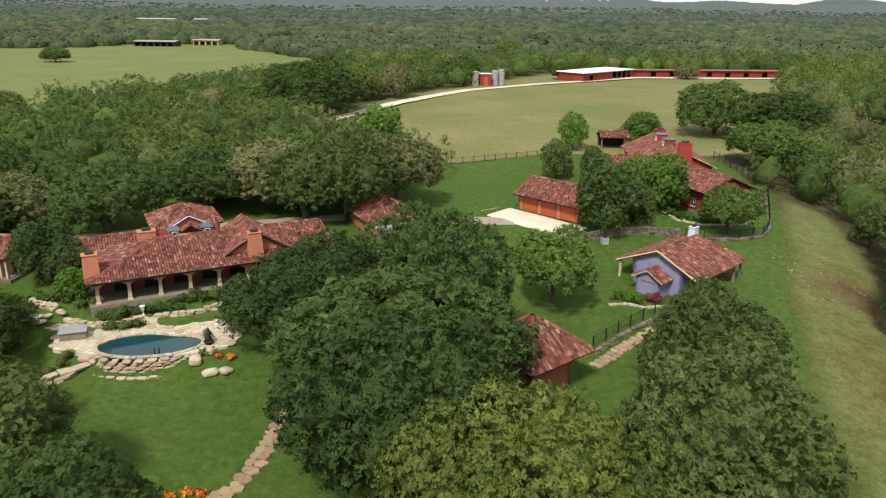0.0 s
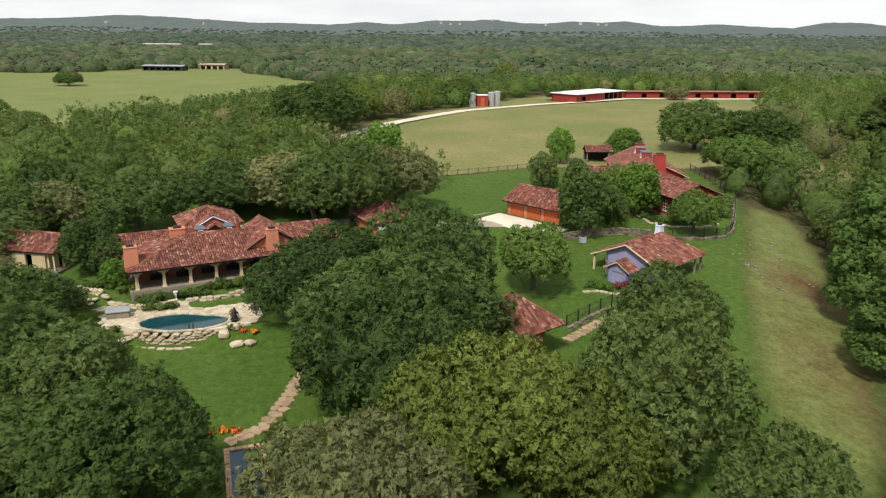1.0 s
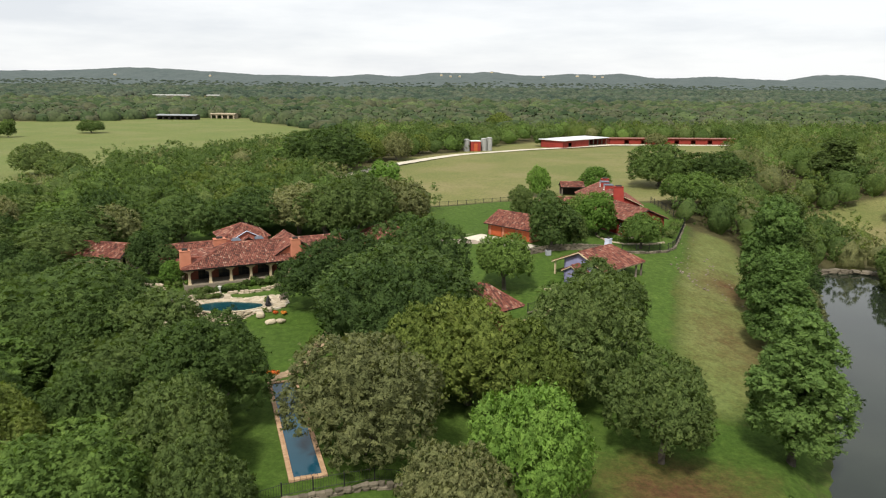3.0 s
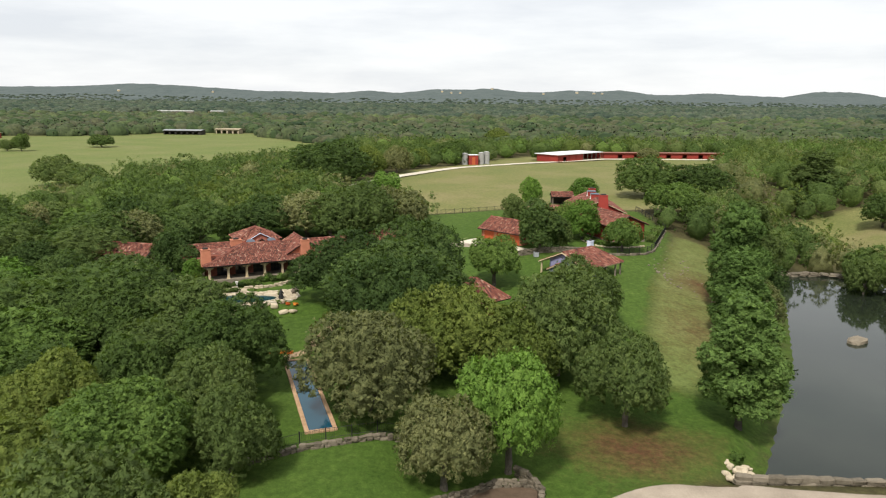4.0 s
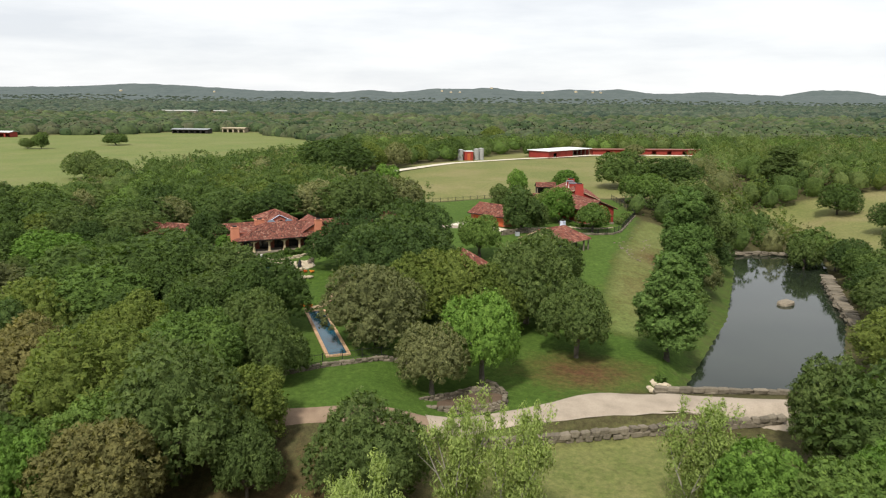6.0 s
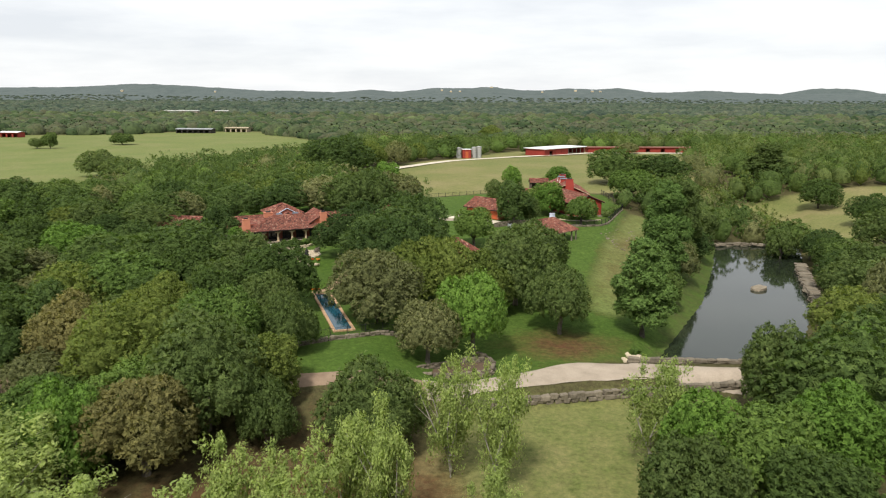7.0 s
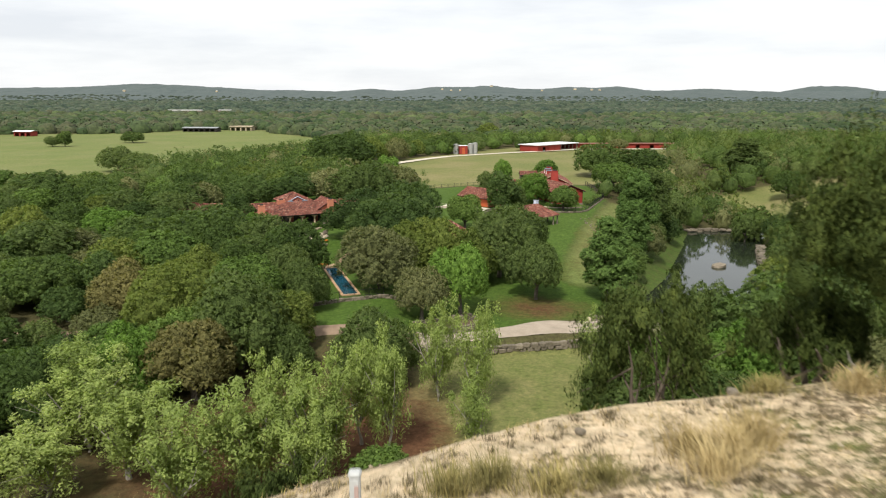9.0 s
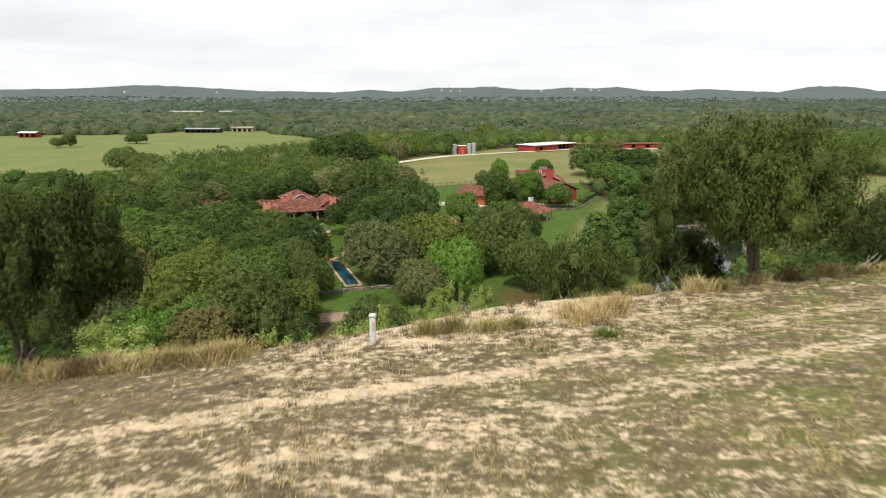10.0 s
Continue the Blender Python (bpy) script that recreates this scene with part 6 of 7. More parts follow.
def trees_under_the_hill():
    plant("poplar", "poplar", 6.2, -10.5, 4.2, 14.6)
    plant("poplar", "poplar", 10.9, -13.0, 3.8, 14.4)
    plant("poplar", "poplar", 0.8, -25, 3.8, 14.8)
    plant("poplar", "poplar", -5.5, -31, 4.0, 15.0)
    plant("poplar", "poplar", -10, -28, 3.8, 14.0)
    plant("poplar", "poplar", -2.5, -23, 3.5, 13.4)
    plant("poplar", "poplar", -12.3, -34, 4.8, 13.4)
    plant("poplar", "poplar", -18, -38, 4.8, 12.2)
    plant("poplar", "poplar", -26, -31, 5.5, 11.6)
    plant("poplar", "poplar", -33, -25, 5.8, 12.4)
    plant("poplar", "poplar", -37, -19, 5.5, 12.6)
    plant("poplar", "poplar", -32, -36, 5.0, 9.6)
    plant("poplar", "poplar", -6, -36, 3.8, 12.0)
    plant("poplar", "poplar", 10.4, -24, 2.8, 9.0)
    plant("round", "shrub", 1, -36, 3.6, 6.0)
    plant("round", "sage", 46.5, 3.5, 4.4, 12.4)
    plant("poplar", "poplar", 28, -8, 4.0, 13.6)
    plant("round", "fresh", 57, 6, 6.0, 14.0, "b")
    plant("round", "fresh", 32, -13, 4.4, 11.0)
    plant("round", "shrub", 36, -18, 5.2, 11.0)
    plant("round", "fresh", 44, -14, 5.6, 12.0)
    plant("round", "sage", 27, -24, 4.6, 9.0)


def more_trees_under_the_hill():
    plant("round", "oak", 38, -25, 5.4, 9.4)
    plant("oak", "oak", 53.5, -3, 6.0, 12.5, "b")
    plant("oak", "sage", 69, 15, 8.0, 11.0, "b")
    plant("round", "shrub", 56, -14, 6.0, 11.0, "b")
    plant("round", "shrub", 19, -27, 3.2, 6.0)
    plant("round", "fresh", 24, -38, 4.4, 8.5)
    plant("round", "shrub", 33, -36, 5.0, 9.0)
    plant("round", "shrub", 46, -30, 5.6, 10.0, "b")
    plant("round", "sage", 58, -28, 6.0, 11.0, "b")
    plant("round", "shrub", 16, -48, 3.6, 6.4)
    plant("round", "fresh", 27, -50, 4.0, 7.0)
    plant("round", "shrub", 38, -48, 4.6, 8.0)
    plant("round", "sage", 50, -46, 5.0, 9.0, "b")


def trees_round_the_fields():
    plant("oak", "oak", -37.5, 210, 9.0, 12.5, "b")
    plant("oak", "yellow", -26.5, 241, 7.0, 11.0, "b")
    plant("oak", "brown", -16, 249, 6.6, 10.6, "b")
    plant("oak", "yellow", -8.5, 280, 5.8, 9.8, "b")
    plant("oak", "oak", 7, 318, 8.5, 11.1, "b")
    plant("oak", "yellow", 38, 448, 10.0, 12.3, "b")
    plant("oak", "oak", -208, 409, 4.6, 6.4, "b")
    plant("round", "oak", 52, 341, 4.0, 7.1, "b")
    plant("oak", "brown", 112, 349, 6.0, 6.4, "b")
    plant("round", "oak", -233, 366, 4.5, 9.6, "b")
    plant("oak", "sage", -241, 366, 3.8, 6.2, "b")
    plant("oak", "sage", -125, 195, 7.8, 9.6, "b")
    plant("oak", "sage", -112, 186, 6.4, 8.3, "b")


for grove in (trees_by_the_lawn, trees_by_the_pond, trees_by_the_houses, trees_of_the_west_wood, trees_under_the_hill, more_trees_under_the_hill, trees_round_the_fields):
    grove()

# house and estate parts that the wild trees leave free
FREE = [
    [(-62, 74), (-40, 60), (-40, 40), (-26, 43), (-20, 40), (-23, 28), (-21, 8), (14, 6), (34, 12), (36, 30), (30, 40), (40, 60), (44, 84), (58, 128), (58, 156), (0, 150), (-6, 118), (-46, 102), (-62, 96)],
    MEADOW, WEST_FIELD, EAST_FIELD, SOUTH_FIELD, FAR_GAP,
    [(20, 0), (72, 2), (72, 20), (60, 24), (46, 44), (28, 42)],
    SLOPE, [(40, 60), (44, 84), (58, 128), (70, 124), (62, 100), (54, 74)],
    [(34, 8), (60, 16), (80, 48), (94, 88), (100, 122), (80, 122), (60, 80), (40, 34)],
]




def wild_trees():
    """Trees that fill the woods: the nearest stand singly, those further off are one wood."""
    r = np.random.default_rng(21)
    cell = {}
    for x, y, R in STANDING:
        cell.setdefault((int(x // 20), int(y // 20)), []).append((x, y, R))
    leaves = ["oak"] * 9 + ["deep"] * 4 + ["sage"] * 5 + ["brown"] * 2 + ["yellow"] + ["shrub"] * 2
    spots = []
    for tries in range(12000):
        y = -56 + 500 * r.uniform(0, 1) ** 1.25
        half = 0.66 * (y + 112) + 14
        x = 4 + r.uniform(-half, half)
        if any(inside(x, y, p) for p in FREE) or (y < 10 and -40 < x < 62) or mound(x, y) > 4 and y < 0:
            continue
        R = r.uniform(3.6, 6.6) * (1 + 0.2 * smooth(y, 150, 400))
        i, j = int(x // 20), int(y // 20)
        if any(math.hypot(x - a, y - b) < 0.6 * (R + c) for p in (-1, 0, 1) for q in (-1, 0, 1) for a, b, c in cell.get((i + p, j + q), ())):
            continue
        cell.setdefault((i, j), []).append((x, y, R))
        low = 6.0 if x < -20 and y > 110 else 7.0
        spots.append((y, x, R, low + r.uniform(0, 2.8) + 1.2 * (x > 60), leaves[int(r.integers(len(leaves)))]))
    spots.sort()
    for y, x, R, high, leaf in spots[:235]:
        plant("oak" if high < 1.75 * R else "round", leaf, x, y, R, high, "b" if y < 110 else "c", "wild trees")
    rest = {}
    v, f = LOW
    for y, x, R, high, leaf in spots[235:]:
        big, small = billow(r, 4, 3.0), billow(r, 6, 8.0)
        at, ext = np.array([x, y, land(x, y) + 0.4 * high]), np.array([R, R, 0.56 * high])
        k = (1 + 0.45 * big(v) + 0.22 * small(v))[:, None]
        q = rest.setdefault(leaf, ([], [], [], [], []))
        d = r.normal(size=(58, 3))
        d[:, 2] = np.abs(d[:, 2]) - 0.25
        d /= np.linalg.norm(d, axis=1, keepdims=True)
        c = d * (1 + 0.45 * big(d) + 0.22 * small(d))[:, None] * r.uniform(0.82, 1.0, (58, 1))
        c, d = np.repeat(c, 9, 0), np.repeat(d, 9, 0)
        w = r.normal(size=c.shape) * 0.55 + 0.4 * d + np.array([0, 0, 0.2])
        q[0].append(at + c * ext + w * R * 0.1)
        q[1].append(w)
        q[2].append(r.uniform(0.36, 0.72, len(c)))
        q[3].append(0.6 * w + 0.6 * d + np.array([0, 0, 0.2]))
        q[4].append(("mesh", at + v * ext * k * r.uniform(0.56, 0.8, (len(v), 1)), f, v))
    for leaf, rows in rest.items():
        me = quads_mesh("woods", *(np.concatenate(q) for q in rows[:4]), LEAF[leaf], r, rows[4])
        tagged(new("woods", me), "mixed oak wood round the fields, seen from afar", "woods", kind="stuff")


def low_points():
    bm = bmesh.new()
    bmesh.ops.create_icosphere(bm, subdivisions=1, radius=1.0)
    v = np.array([q.co for q in bm.verts])
    f = np.array([[q.index for q in p.verts] for p in bm.faces])
    bm.free()
    return v, f


LOW = low_points()

wild_trees()


def far_woods():
    """The wooded plain and the ridges beyond, as canopies of small crowns."""
    r = np.random.default_rng(5)
    fine_v, fine_f = HEART_BALL
    fine_f = fine_f[fine_v[fine_f].mean(1)[:, 2] > -0.45]
    # the second band takes the leaves tinted blue for haze
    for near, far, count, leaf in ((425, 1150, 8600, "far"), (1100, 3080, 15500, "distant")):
        cs, ns, ss, so = [], [], [], []
        n = 0
        while n < count:
            y = near * (far / near) ** (r.uniform(0, 1) ** 0.85)
            half = 0.66 * (y + 112) + 30
            x = 4 + r.uniform(-half, half)
            if y < 640 and (inside(x, y, WEST_FIELD) or inside(x, y, MEADOW)) or any(inside(x, y, p) for p in FAR_GAPS):
                continue
            # thin stands and small clearings
            open_wood = noise.noise((x * 0.006, y * 0.004, 8.0))
            if open_wood > 0.2 and r.uniform() < 0.55:
                continue
            big = r.uniform(0, 1) ** 1.6 * (1 - 0.8 * smooth(y, 2300, 2900))
            R = (3.4 + 4.4 * big) * (1 + y / 3600)
            z = land(x, y) + ridge(x, y)
            tall = (2.6 + 4.2 * big) * r.uniform(0.75, 1.25) * (1 - 0.35 * smooth(y, 1600, 2900))
            at = np.array([x, y, z + 0.4 * tall])
            if y < 680:
                lump = at + fine_v * np.array([R, R, tall]) * r.uniform(0.78, 1.16, (len(fine_v), 1))
                so.append(("mesh", lump, fine_f, fine_v))
            else:
                lump = at + ICO * np.array([R, R, tall]) * r.uniform(0.75, 1.2, (12, 1))
                so.append(("mesh", lump, CAP_FACES, ICO))
            if y < 640:
                d = fine_v[r.integers(0, 42, 24)] + r.normal(0, 0.3, (24, 3))
                d[:, 2] = np.abs(d[:, 2]) + 0.1
                d /= np.linalg.norm(d, axis=1, keepdims=True)
                cs.append(at + d * np.array([R, R, tall]) * r.uniform(0.95, 1.08, (24, 1)))
                ns.append(d + np.array([0, 0, 0.4]))
                ss.append(np.full(24, 0.18 * R))
            n += 1
        if not cs:
            cs, ns, ss = [np.array([[0.0, near, 0.0]])], [np.array([[0.0, 0.0, 1.0]])], [np.array([0.1])]
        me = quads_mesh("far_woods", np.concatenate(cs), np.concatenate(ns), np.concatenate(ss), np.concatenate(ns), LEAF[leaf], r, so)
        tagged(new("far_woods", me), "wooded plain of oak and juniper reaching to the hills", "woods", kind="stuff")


def ridge(x, y):
    """Low hills along the skyline: one long rise with shallow knolls."""
    h = 45.0 + sum(top * math.exp(-((x - cx) / rx) ** 2) for cx, rx, top in KNOLLS)
    h *= math.exp(-((y - 3500) / 420) ** 2)
    for cx, cy, rx, ry, top in FAR_HILLS:
        h = max(h, top * math.exp(-((x - cx) / rx) ** 2 - ((y - cy) / ry) ** 2))
    return h * (1 + 0.06 * noise.noise((x * 0.006, y * 0.004, 1)) + 0.04 * noise.noise((x * 0.02, y * 0.01, 2)))


KNOLLS = [(-2050, 300, 14), (-1450, 330, 33), (-1060, 200, 10), (-700, 160, 5), (-363, 85, 14), (-20, 150, 22), (218, 110, 26), (400, 120, 12), (610, 120, 23), (830, 110, 24), (1240, 220, 14), (2200, 420, 10)]
FAR_HILLS = [(2300, 4400, 420, 220, 92), (-520, 4450, 260, 200, 62)]


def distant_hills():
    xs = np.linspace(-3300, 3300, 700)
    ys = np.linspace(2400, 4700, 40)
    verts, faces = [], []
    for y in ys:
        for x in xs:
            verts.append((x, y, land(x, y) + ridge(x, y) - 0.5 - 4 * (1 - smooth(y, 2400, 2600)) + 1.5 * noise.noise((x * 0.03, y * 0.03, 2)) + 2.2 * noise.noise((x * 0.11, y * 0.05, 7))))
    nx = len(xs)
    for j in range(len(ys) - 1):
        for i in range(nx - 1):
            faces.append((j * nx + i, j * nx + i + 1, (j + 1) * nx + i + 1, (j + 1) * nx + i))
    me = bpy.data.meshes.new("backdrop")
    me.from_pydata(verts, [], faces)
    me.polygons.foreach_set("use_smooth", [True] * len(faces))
    me.materials.append(HAZY_HILL_COVER)
    tagged(new("backdrop", me), "low wooded hills along the skyline, their colour blued for haze", "hills", kind="structure")


# the blue-grey of distance haze is mixed into the hills' base colour
HAZY_HILL_COVER = mottled("haze_tinted_hills", (0.050, 0.070, 0.068), (0.098, 0.118, 0.110), 0.02, 0.09, 0.95, 0.5, 0.0, 3.0)
far_woods()
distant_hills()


def hill_houses():
    """Small pale houses among the trees of the far hills, and long sheds on the plain."""
    spots = [(-1395, 3180, 20), (-1010, 3240, 16), (-10, 3290, 18), (30, 3250, 16), (70, 3270, 14), (218, 3390, 22), (440, 3300, 18), (590, 3310, 24), (660, 3280, 20), (700, 3300, 16)]
    for i, (x, y, w) in enumerate(spots):
        z = land(x, y) + ridge(x, y) + 1.0
        h = thing("hill_house", x, y, z, 12 * (i % 5) - 20, "small pale house among trees on the far hill", "house", "hill houses")
        part("wall", boxes((-w / 4, w / 4, -4, 4, -3, 4.0), bevel=0.1), CREAM, h)
        part("roof", boxes((-w / 4 - 0.6, w / 4 + 0.6, -4.6, 4.6, 4.002, 6.0), taper=2.4), GREY_ROOF, h)
    for x, y, w in ((-478, 1290, 62), (-400, 1300, 34)):
        h = thing("far_shed", x, y, land(x, y), 4, "long low shed with a pale roof on the plain", "shed", "far sheds")
        part("wall", boxes((-w / 2, w / 2, -6, 6, -0.5, 3.4), bevel=0.1), TIMBER, h)
        part("roof", boxes((-w / 2 - 1, w / 2 + 1, -7, 7, 3.402, 5.0), taper=1.4), SILO_GREY, h)


hill_houses()

# ---- garden planting and furniture ----


def planting():
    r = np.random.default_rng(77)
    bush("clipped_bush", -34.0, 72.2, 1.1, 1.3, LEAF["sage"], "round clipped grey-green bush before the arcade", seed=1)
    for i, (x, y) in enumerate(((-33.6, 69.2), (-32.4, 69.5), (-31.2, 69.8))):
        bush("lavender_bush", x, y, 0.9, 0.9, LEAF["sage"], "low grey-green herb bush by the terrace", seed=2 + i)
    for i, (x, y) in enumerate(((-35.8, 63.0), (-35.4, 64.0), (-36.6, 62.2))):
        bush("golden_bush", x, y, 0.6, 0.8, LEAF["yellow"], "small golden-green bush by the lawn wall", seed=8 + i)
    for i in range(44):
        k = i / 43
        x, y = -45.5 + 22 * k + r.normal(0, 0.4), 74.6 - 4.2 * math.sin(k * 3.0) + 3.2 * k + r.normal(0, 0.5)
        if math.hypot(x + 30.6, y - 71.4) < 1.3:
            continue
        bush("garden_bush", x, y + 0.9, r.uniform(0.5, 0.95), r.uniform(0.5, 1.2), LEAF[("shrub", "oak", "sage", "fresh")[i % 4]], "leafy green bush in the bed before the house", seed=20 + i, n=420)
    for i in range(22):
        u, v = 0.6 + 1.12 * i + r.normal(0, 0.2), -1.3 + r.normal(0, 0.25)
        if 3.9 < u % 5.2 < 4.9:
            continue
        x, y = -36.6 + 0.891 * u - 0.454 * v, 72.4 + 0.454 * u + 0.891 * v
        bush("garden_bush", x, y, r.uniform(0.6, 1.0), r.uniform(0.8, 1.5), LEAF[("deep", "oak", "shrub", "sage")[i % 4]], "leafy green bush before the arcade", seed=400 + i, n=420)
    for i in range(14):
        x, y = -46 + 10 * r.uniform(), 57.5 + 8 * r.uniform()
        bush("garden_bush", x, y, r.uniform(0.6, 1.2), r.uniform(0.7, 1.6), LEAF[("shrub", "oak", "sage")[i % 3]], "leafy green bush beside the terrace", seed=60 + i, n=420)
    for i, (x, y) in enumerate(((-22.8, 64.6), (-21.4, 64.2), (-20.2, 64.0))):
        bush("flower_bed", x, y, 0.55 if i else 0.9, 0.4, FLOWER if i else LEAF["sage"], "bed of orange and yellow flowers among boulders", seed=80 + i, n=300, category="flowers")["kind"] = "stuff"
    for i, (x, y) in enumerate(((-19.6, 45.2), (-18.4, 45.7), (-17.4, 45.4))):
        bush("flower_bed", x, y, 0.7, 0.4, FLOWER, "low bed of orange flowers at the lawn's edge", seed=84 + i, n=260, category="flowers")["kind"] = "stuff"
    bush("maroon_bush", 23.6, 79.4, 1.0, 1.2, MAROON, "maroon-leaved bush before the pavilion", seed=90)
    for i, (x, y) in enumerate(((20.6, 79.6), (21.8, 79.2), (26.4, 79.6), (19.6, 80.4))):
        bush("garden_bush", x, y, 0.8, 0.9, LEAF[("fresh", "shrub")[i % 2]], "leafy bush in the pavilion's flower bed", seed=91 + i, n=420)
    for i in range(12):
        k = i / 11
        bush("garden_bush", 34.2 + 11 * k, 109.5 - 4 * math.sin(3.1 * k) + 1.5 * k, r.uniform(0.6, 1.1), r.uniform(0.7, 1.6), LEAF[("shrub", "oak", "fresh")[i % 3]], "leafy bush below the red house", seed=100 + i, n=420)
    for i, (x, y) in enumerate(((48.5, 112.5), (50.2, 117), (52.5, 121.5), (54.2, 126))):
        bush("garden_bush", x, y, 1.6, 1.6, LEAF[("sage", "shrub")[i % 2]], "wide grey-green bush beside the fence", seed=120 + i)
    for i in range(16):
        y = 24 + 86 * r.uniform()
        s = -1 if i % 4 == 0 else 1
        x = axis_x(y) + s * (13.5 + 2.5 * r.uniform())
        bush("bank_bush", x, y, r.uniform(0.8, 1.6), r.uniform(0.8, 1.8), LEAF[("shrub", "sage", "fresh")[i % 3]], "leafy green bush on the pond bank", seed=130 + i)


planting()


def garden_furniture():
    t = thing("spa_tub", -36.4, 67.2, 4.1, 20, "raised tub with a grey cover on the terrace", "tub")
    part("tub", boxes((-1.2, 1.2, -0.8, 0.8, 0, 0.72), taper=0.05), GREY_STONE, t)
    part("cover", boxes((-1.28, 1.28, -0.88, 0.88, 0.722, 0.86)), GREY_ROOF, t, "pale grey padded cover")
    s = bmesh.new()
    tube(s, [(0, 0, 0), (0, 0, 0.25), (0.02, 0, 0.5), (0.0, 0.05, 0.8), (0.1, 0.05, 1.15), (0.05, 0.0, 1.45), (0.05, 0, 1.65)], (0.42, 0.5, 0.36, 0.3, 0.26, 0.14, 0.06), 10)
    tube(s, [(0.05, 0.05, 1.1), (0.4, 0.1, 0.95), (0.55, 0.1, 0.6)], (0.12, 0.1, 0.05), 6)
    me = bpy.data.meshes.new("statue")
    s.to_mesh(me)
    s.free()
    me.materials.append(IRON)
    ob = new("statue", me)
    ob.matrix_world = pose(-22.9, 66.0, 4.1, 0, 0, 40)
    tagged(ob, "dark bronze garden statue at the pool's end", "statue")
    bush("potted_grass", -23.3, 66.7, 0.5, 1.5, LEAF["yellow"], "tall yellow-green plant beside the statue", z=4.1, seed=150, n=260)
    u = thing("garden_urn", -31.9, 73.0, land(-31.9, 73.0), 0, "tall white stone urn before the arcade", "urn")
    bm = bmesh.new()
    tube(bm, [(0, 0, 0), (0, 0, 0.12), (0, 0, 0.3), (0, 0, 0.75), (0, 0, 1.0), (0, 0, 1.08)], (0.24, 0.2, 0.1, 0.2, 0.26, 0.3), 12)
    part("bowl", bm, WHITE, u)
    for i, (x, y) in enumerate(((-21.6, 69.4), (-21.3, 70.4))):
        c = thing("lounge_chair", x, y, 4.12, 200, "slatted grey-green garden lounge chair", "chair", "terrace chairs")
        part("seat", boxes((-0.32, 0.32, -0.85, 0.5, 0.3, 0.36)), TIMBER, c)
        part("backrest", boxes((-0.32, 0.32, 0.5, 0.58, 0.34, 1.0)), TIMBER, c)
        for sx in (-0.28, 0.28):
            for sy in (-0.75, 0.45):
                part("leg", boxes((sx - 0.04, sx + 0.04, sy - 0.04, sy + 0.04, 0, 0.3), bevel=0), TIMBER, c)
    for x, y in ((-27.2, 63.6), (-26.8, 63.7)):
        f = thing("spout", x, y, 4.1, 0, "small dark iron figure on the pool wall", "ornament", "pool ornaments")
        bm = bmesh.new()
        tube(bm, [(0, 0, 0), (0, 0, 0.3), (0.03, 0, 0.55), (0.02, 0, 0.7)], (0.09, 0.07, 0.06, 0.02), 6)
        part("body", bm, IRON, f)
    p = thing("planter_tub", 26.6, 79.4, land(26.6, 79.4), 0, "round stone planter tub by the pavilion wall", "planter")
    bm = bmesh.new()
    tube(bm, [(0, 0, 0), (0, 0, 0.7), (0, 0, 0.8)], (0.38, 0.48, 0.5), 12)
    part("tub", bm, GREY_STONE, p)
    a = thing("air_unit", 21.5, 96.6, land(21.5, 96.6), 10, "grey air conditioning unit by the stone wall", "appliance")
    part("case", boxes((-0.45, 0.45, -0.45, 0.45, 0.05, 1.0)), GREY_ROOF, a)
    part("fan_grille", boxes((-0.36, 0.36, -0.36, 0.36, 1.002, 1.04)), IRON, a)


garden_furniture()

# ---- the bare hilltop ----


def hill_z(x, y):
    return land(x, y)


CEDAR_BARK = mottled("juniper_bark", (0.08, 0.06, 0.045), (0.2, 0.16, 0.125), 5, 24, 0.9, 0.5)


def cedar(x, y, R, high, seed, lean=(0.0, 0.0), label="", n=150, per=110, sink=0.1):
    """A bushy juniper: several twisted grey stems under a dense ragged crown."""
    rng = np.random.default_rng(seed)
    ob = thing("juniper_tree", x, y, hill_z(x, y) - sink, rng.uniform(0, 360), label, "tree", "junipers")
    clumps = []
    n = int(1.5 * n)
    for i in range(n):
        a, e = rng.uniform(0, 2 * math.pi), math.asin(rng.uniform(-0.3, 1))
        k = rng.uniform(0.45, 1.0)
        r = R * rng.uniform(0.07, 0.15)
        k *= 1 - 0.16 * (math.sin(3 * a + seed) + math.sin(5 * a + 2 * seed)) * (0.4 + 0.6 * abs(math.cos(e)))
        c = np.array([math.cos(a) * math.cos(e) * R * k + lean[0], math.sin(a) * math.cos(e) * R * k + lean[1], high * (0.5 + 0.46 * math.sin(e) * k)])
        clumps.append((c, np.array([r, r, r * 1.7])))
    crown = new("crown", quads_mesh("crown", *clumps_to_leaves(rng, clumps, int(per), 0.105, 0.5, 0.6), LEAF["cedar"], rng, clumps[::3], 0.1))
    crown.parent = ob
    bm = bmesh.new()
    for s in range(4):
        a = rng.uniform(0, 2 * math.pi)
        p, pts = Vector((0.12 * math.cos(a), 0.12 * math.sin(a), -0.1)), []
        for k in range(6):
            pts.append(tuple(p))
            p = p + Vector((math.cos(a) * 0.16 + rng.normal(0, 0.1) + lean[0] * 0.12, math.sin(a) * 0.16 + rng.normal(0, 0.1) + lean[1] * 0.12, high * 0.13))
        tube(bm, pts, [0.1, 0.085, 0.07, 0.05, 0.035, 0.015], 7)
        for k in (2, 3, 4):
            end = clumps[int(rng.integers(n))][0]
            mid = Vector(pts[k]).lerp(Vector(end), 0.5) + Vector((0, 0, -0.1))
            tube(bm, [pts[k], tuple(mid), tuple(end)], (0.035, 0.025, 0.01), 5)
    part("trunk", bm, CEDAR_BARK, ob)
    return ob


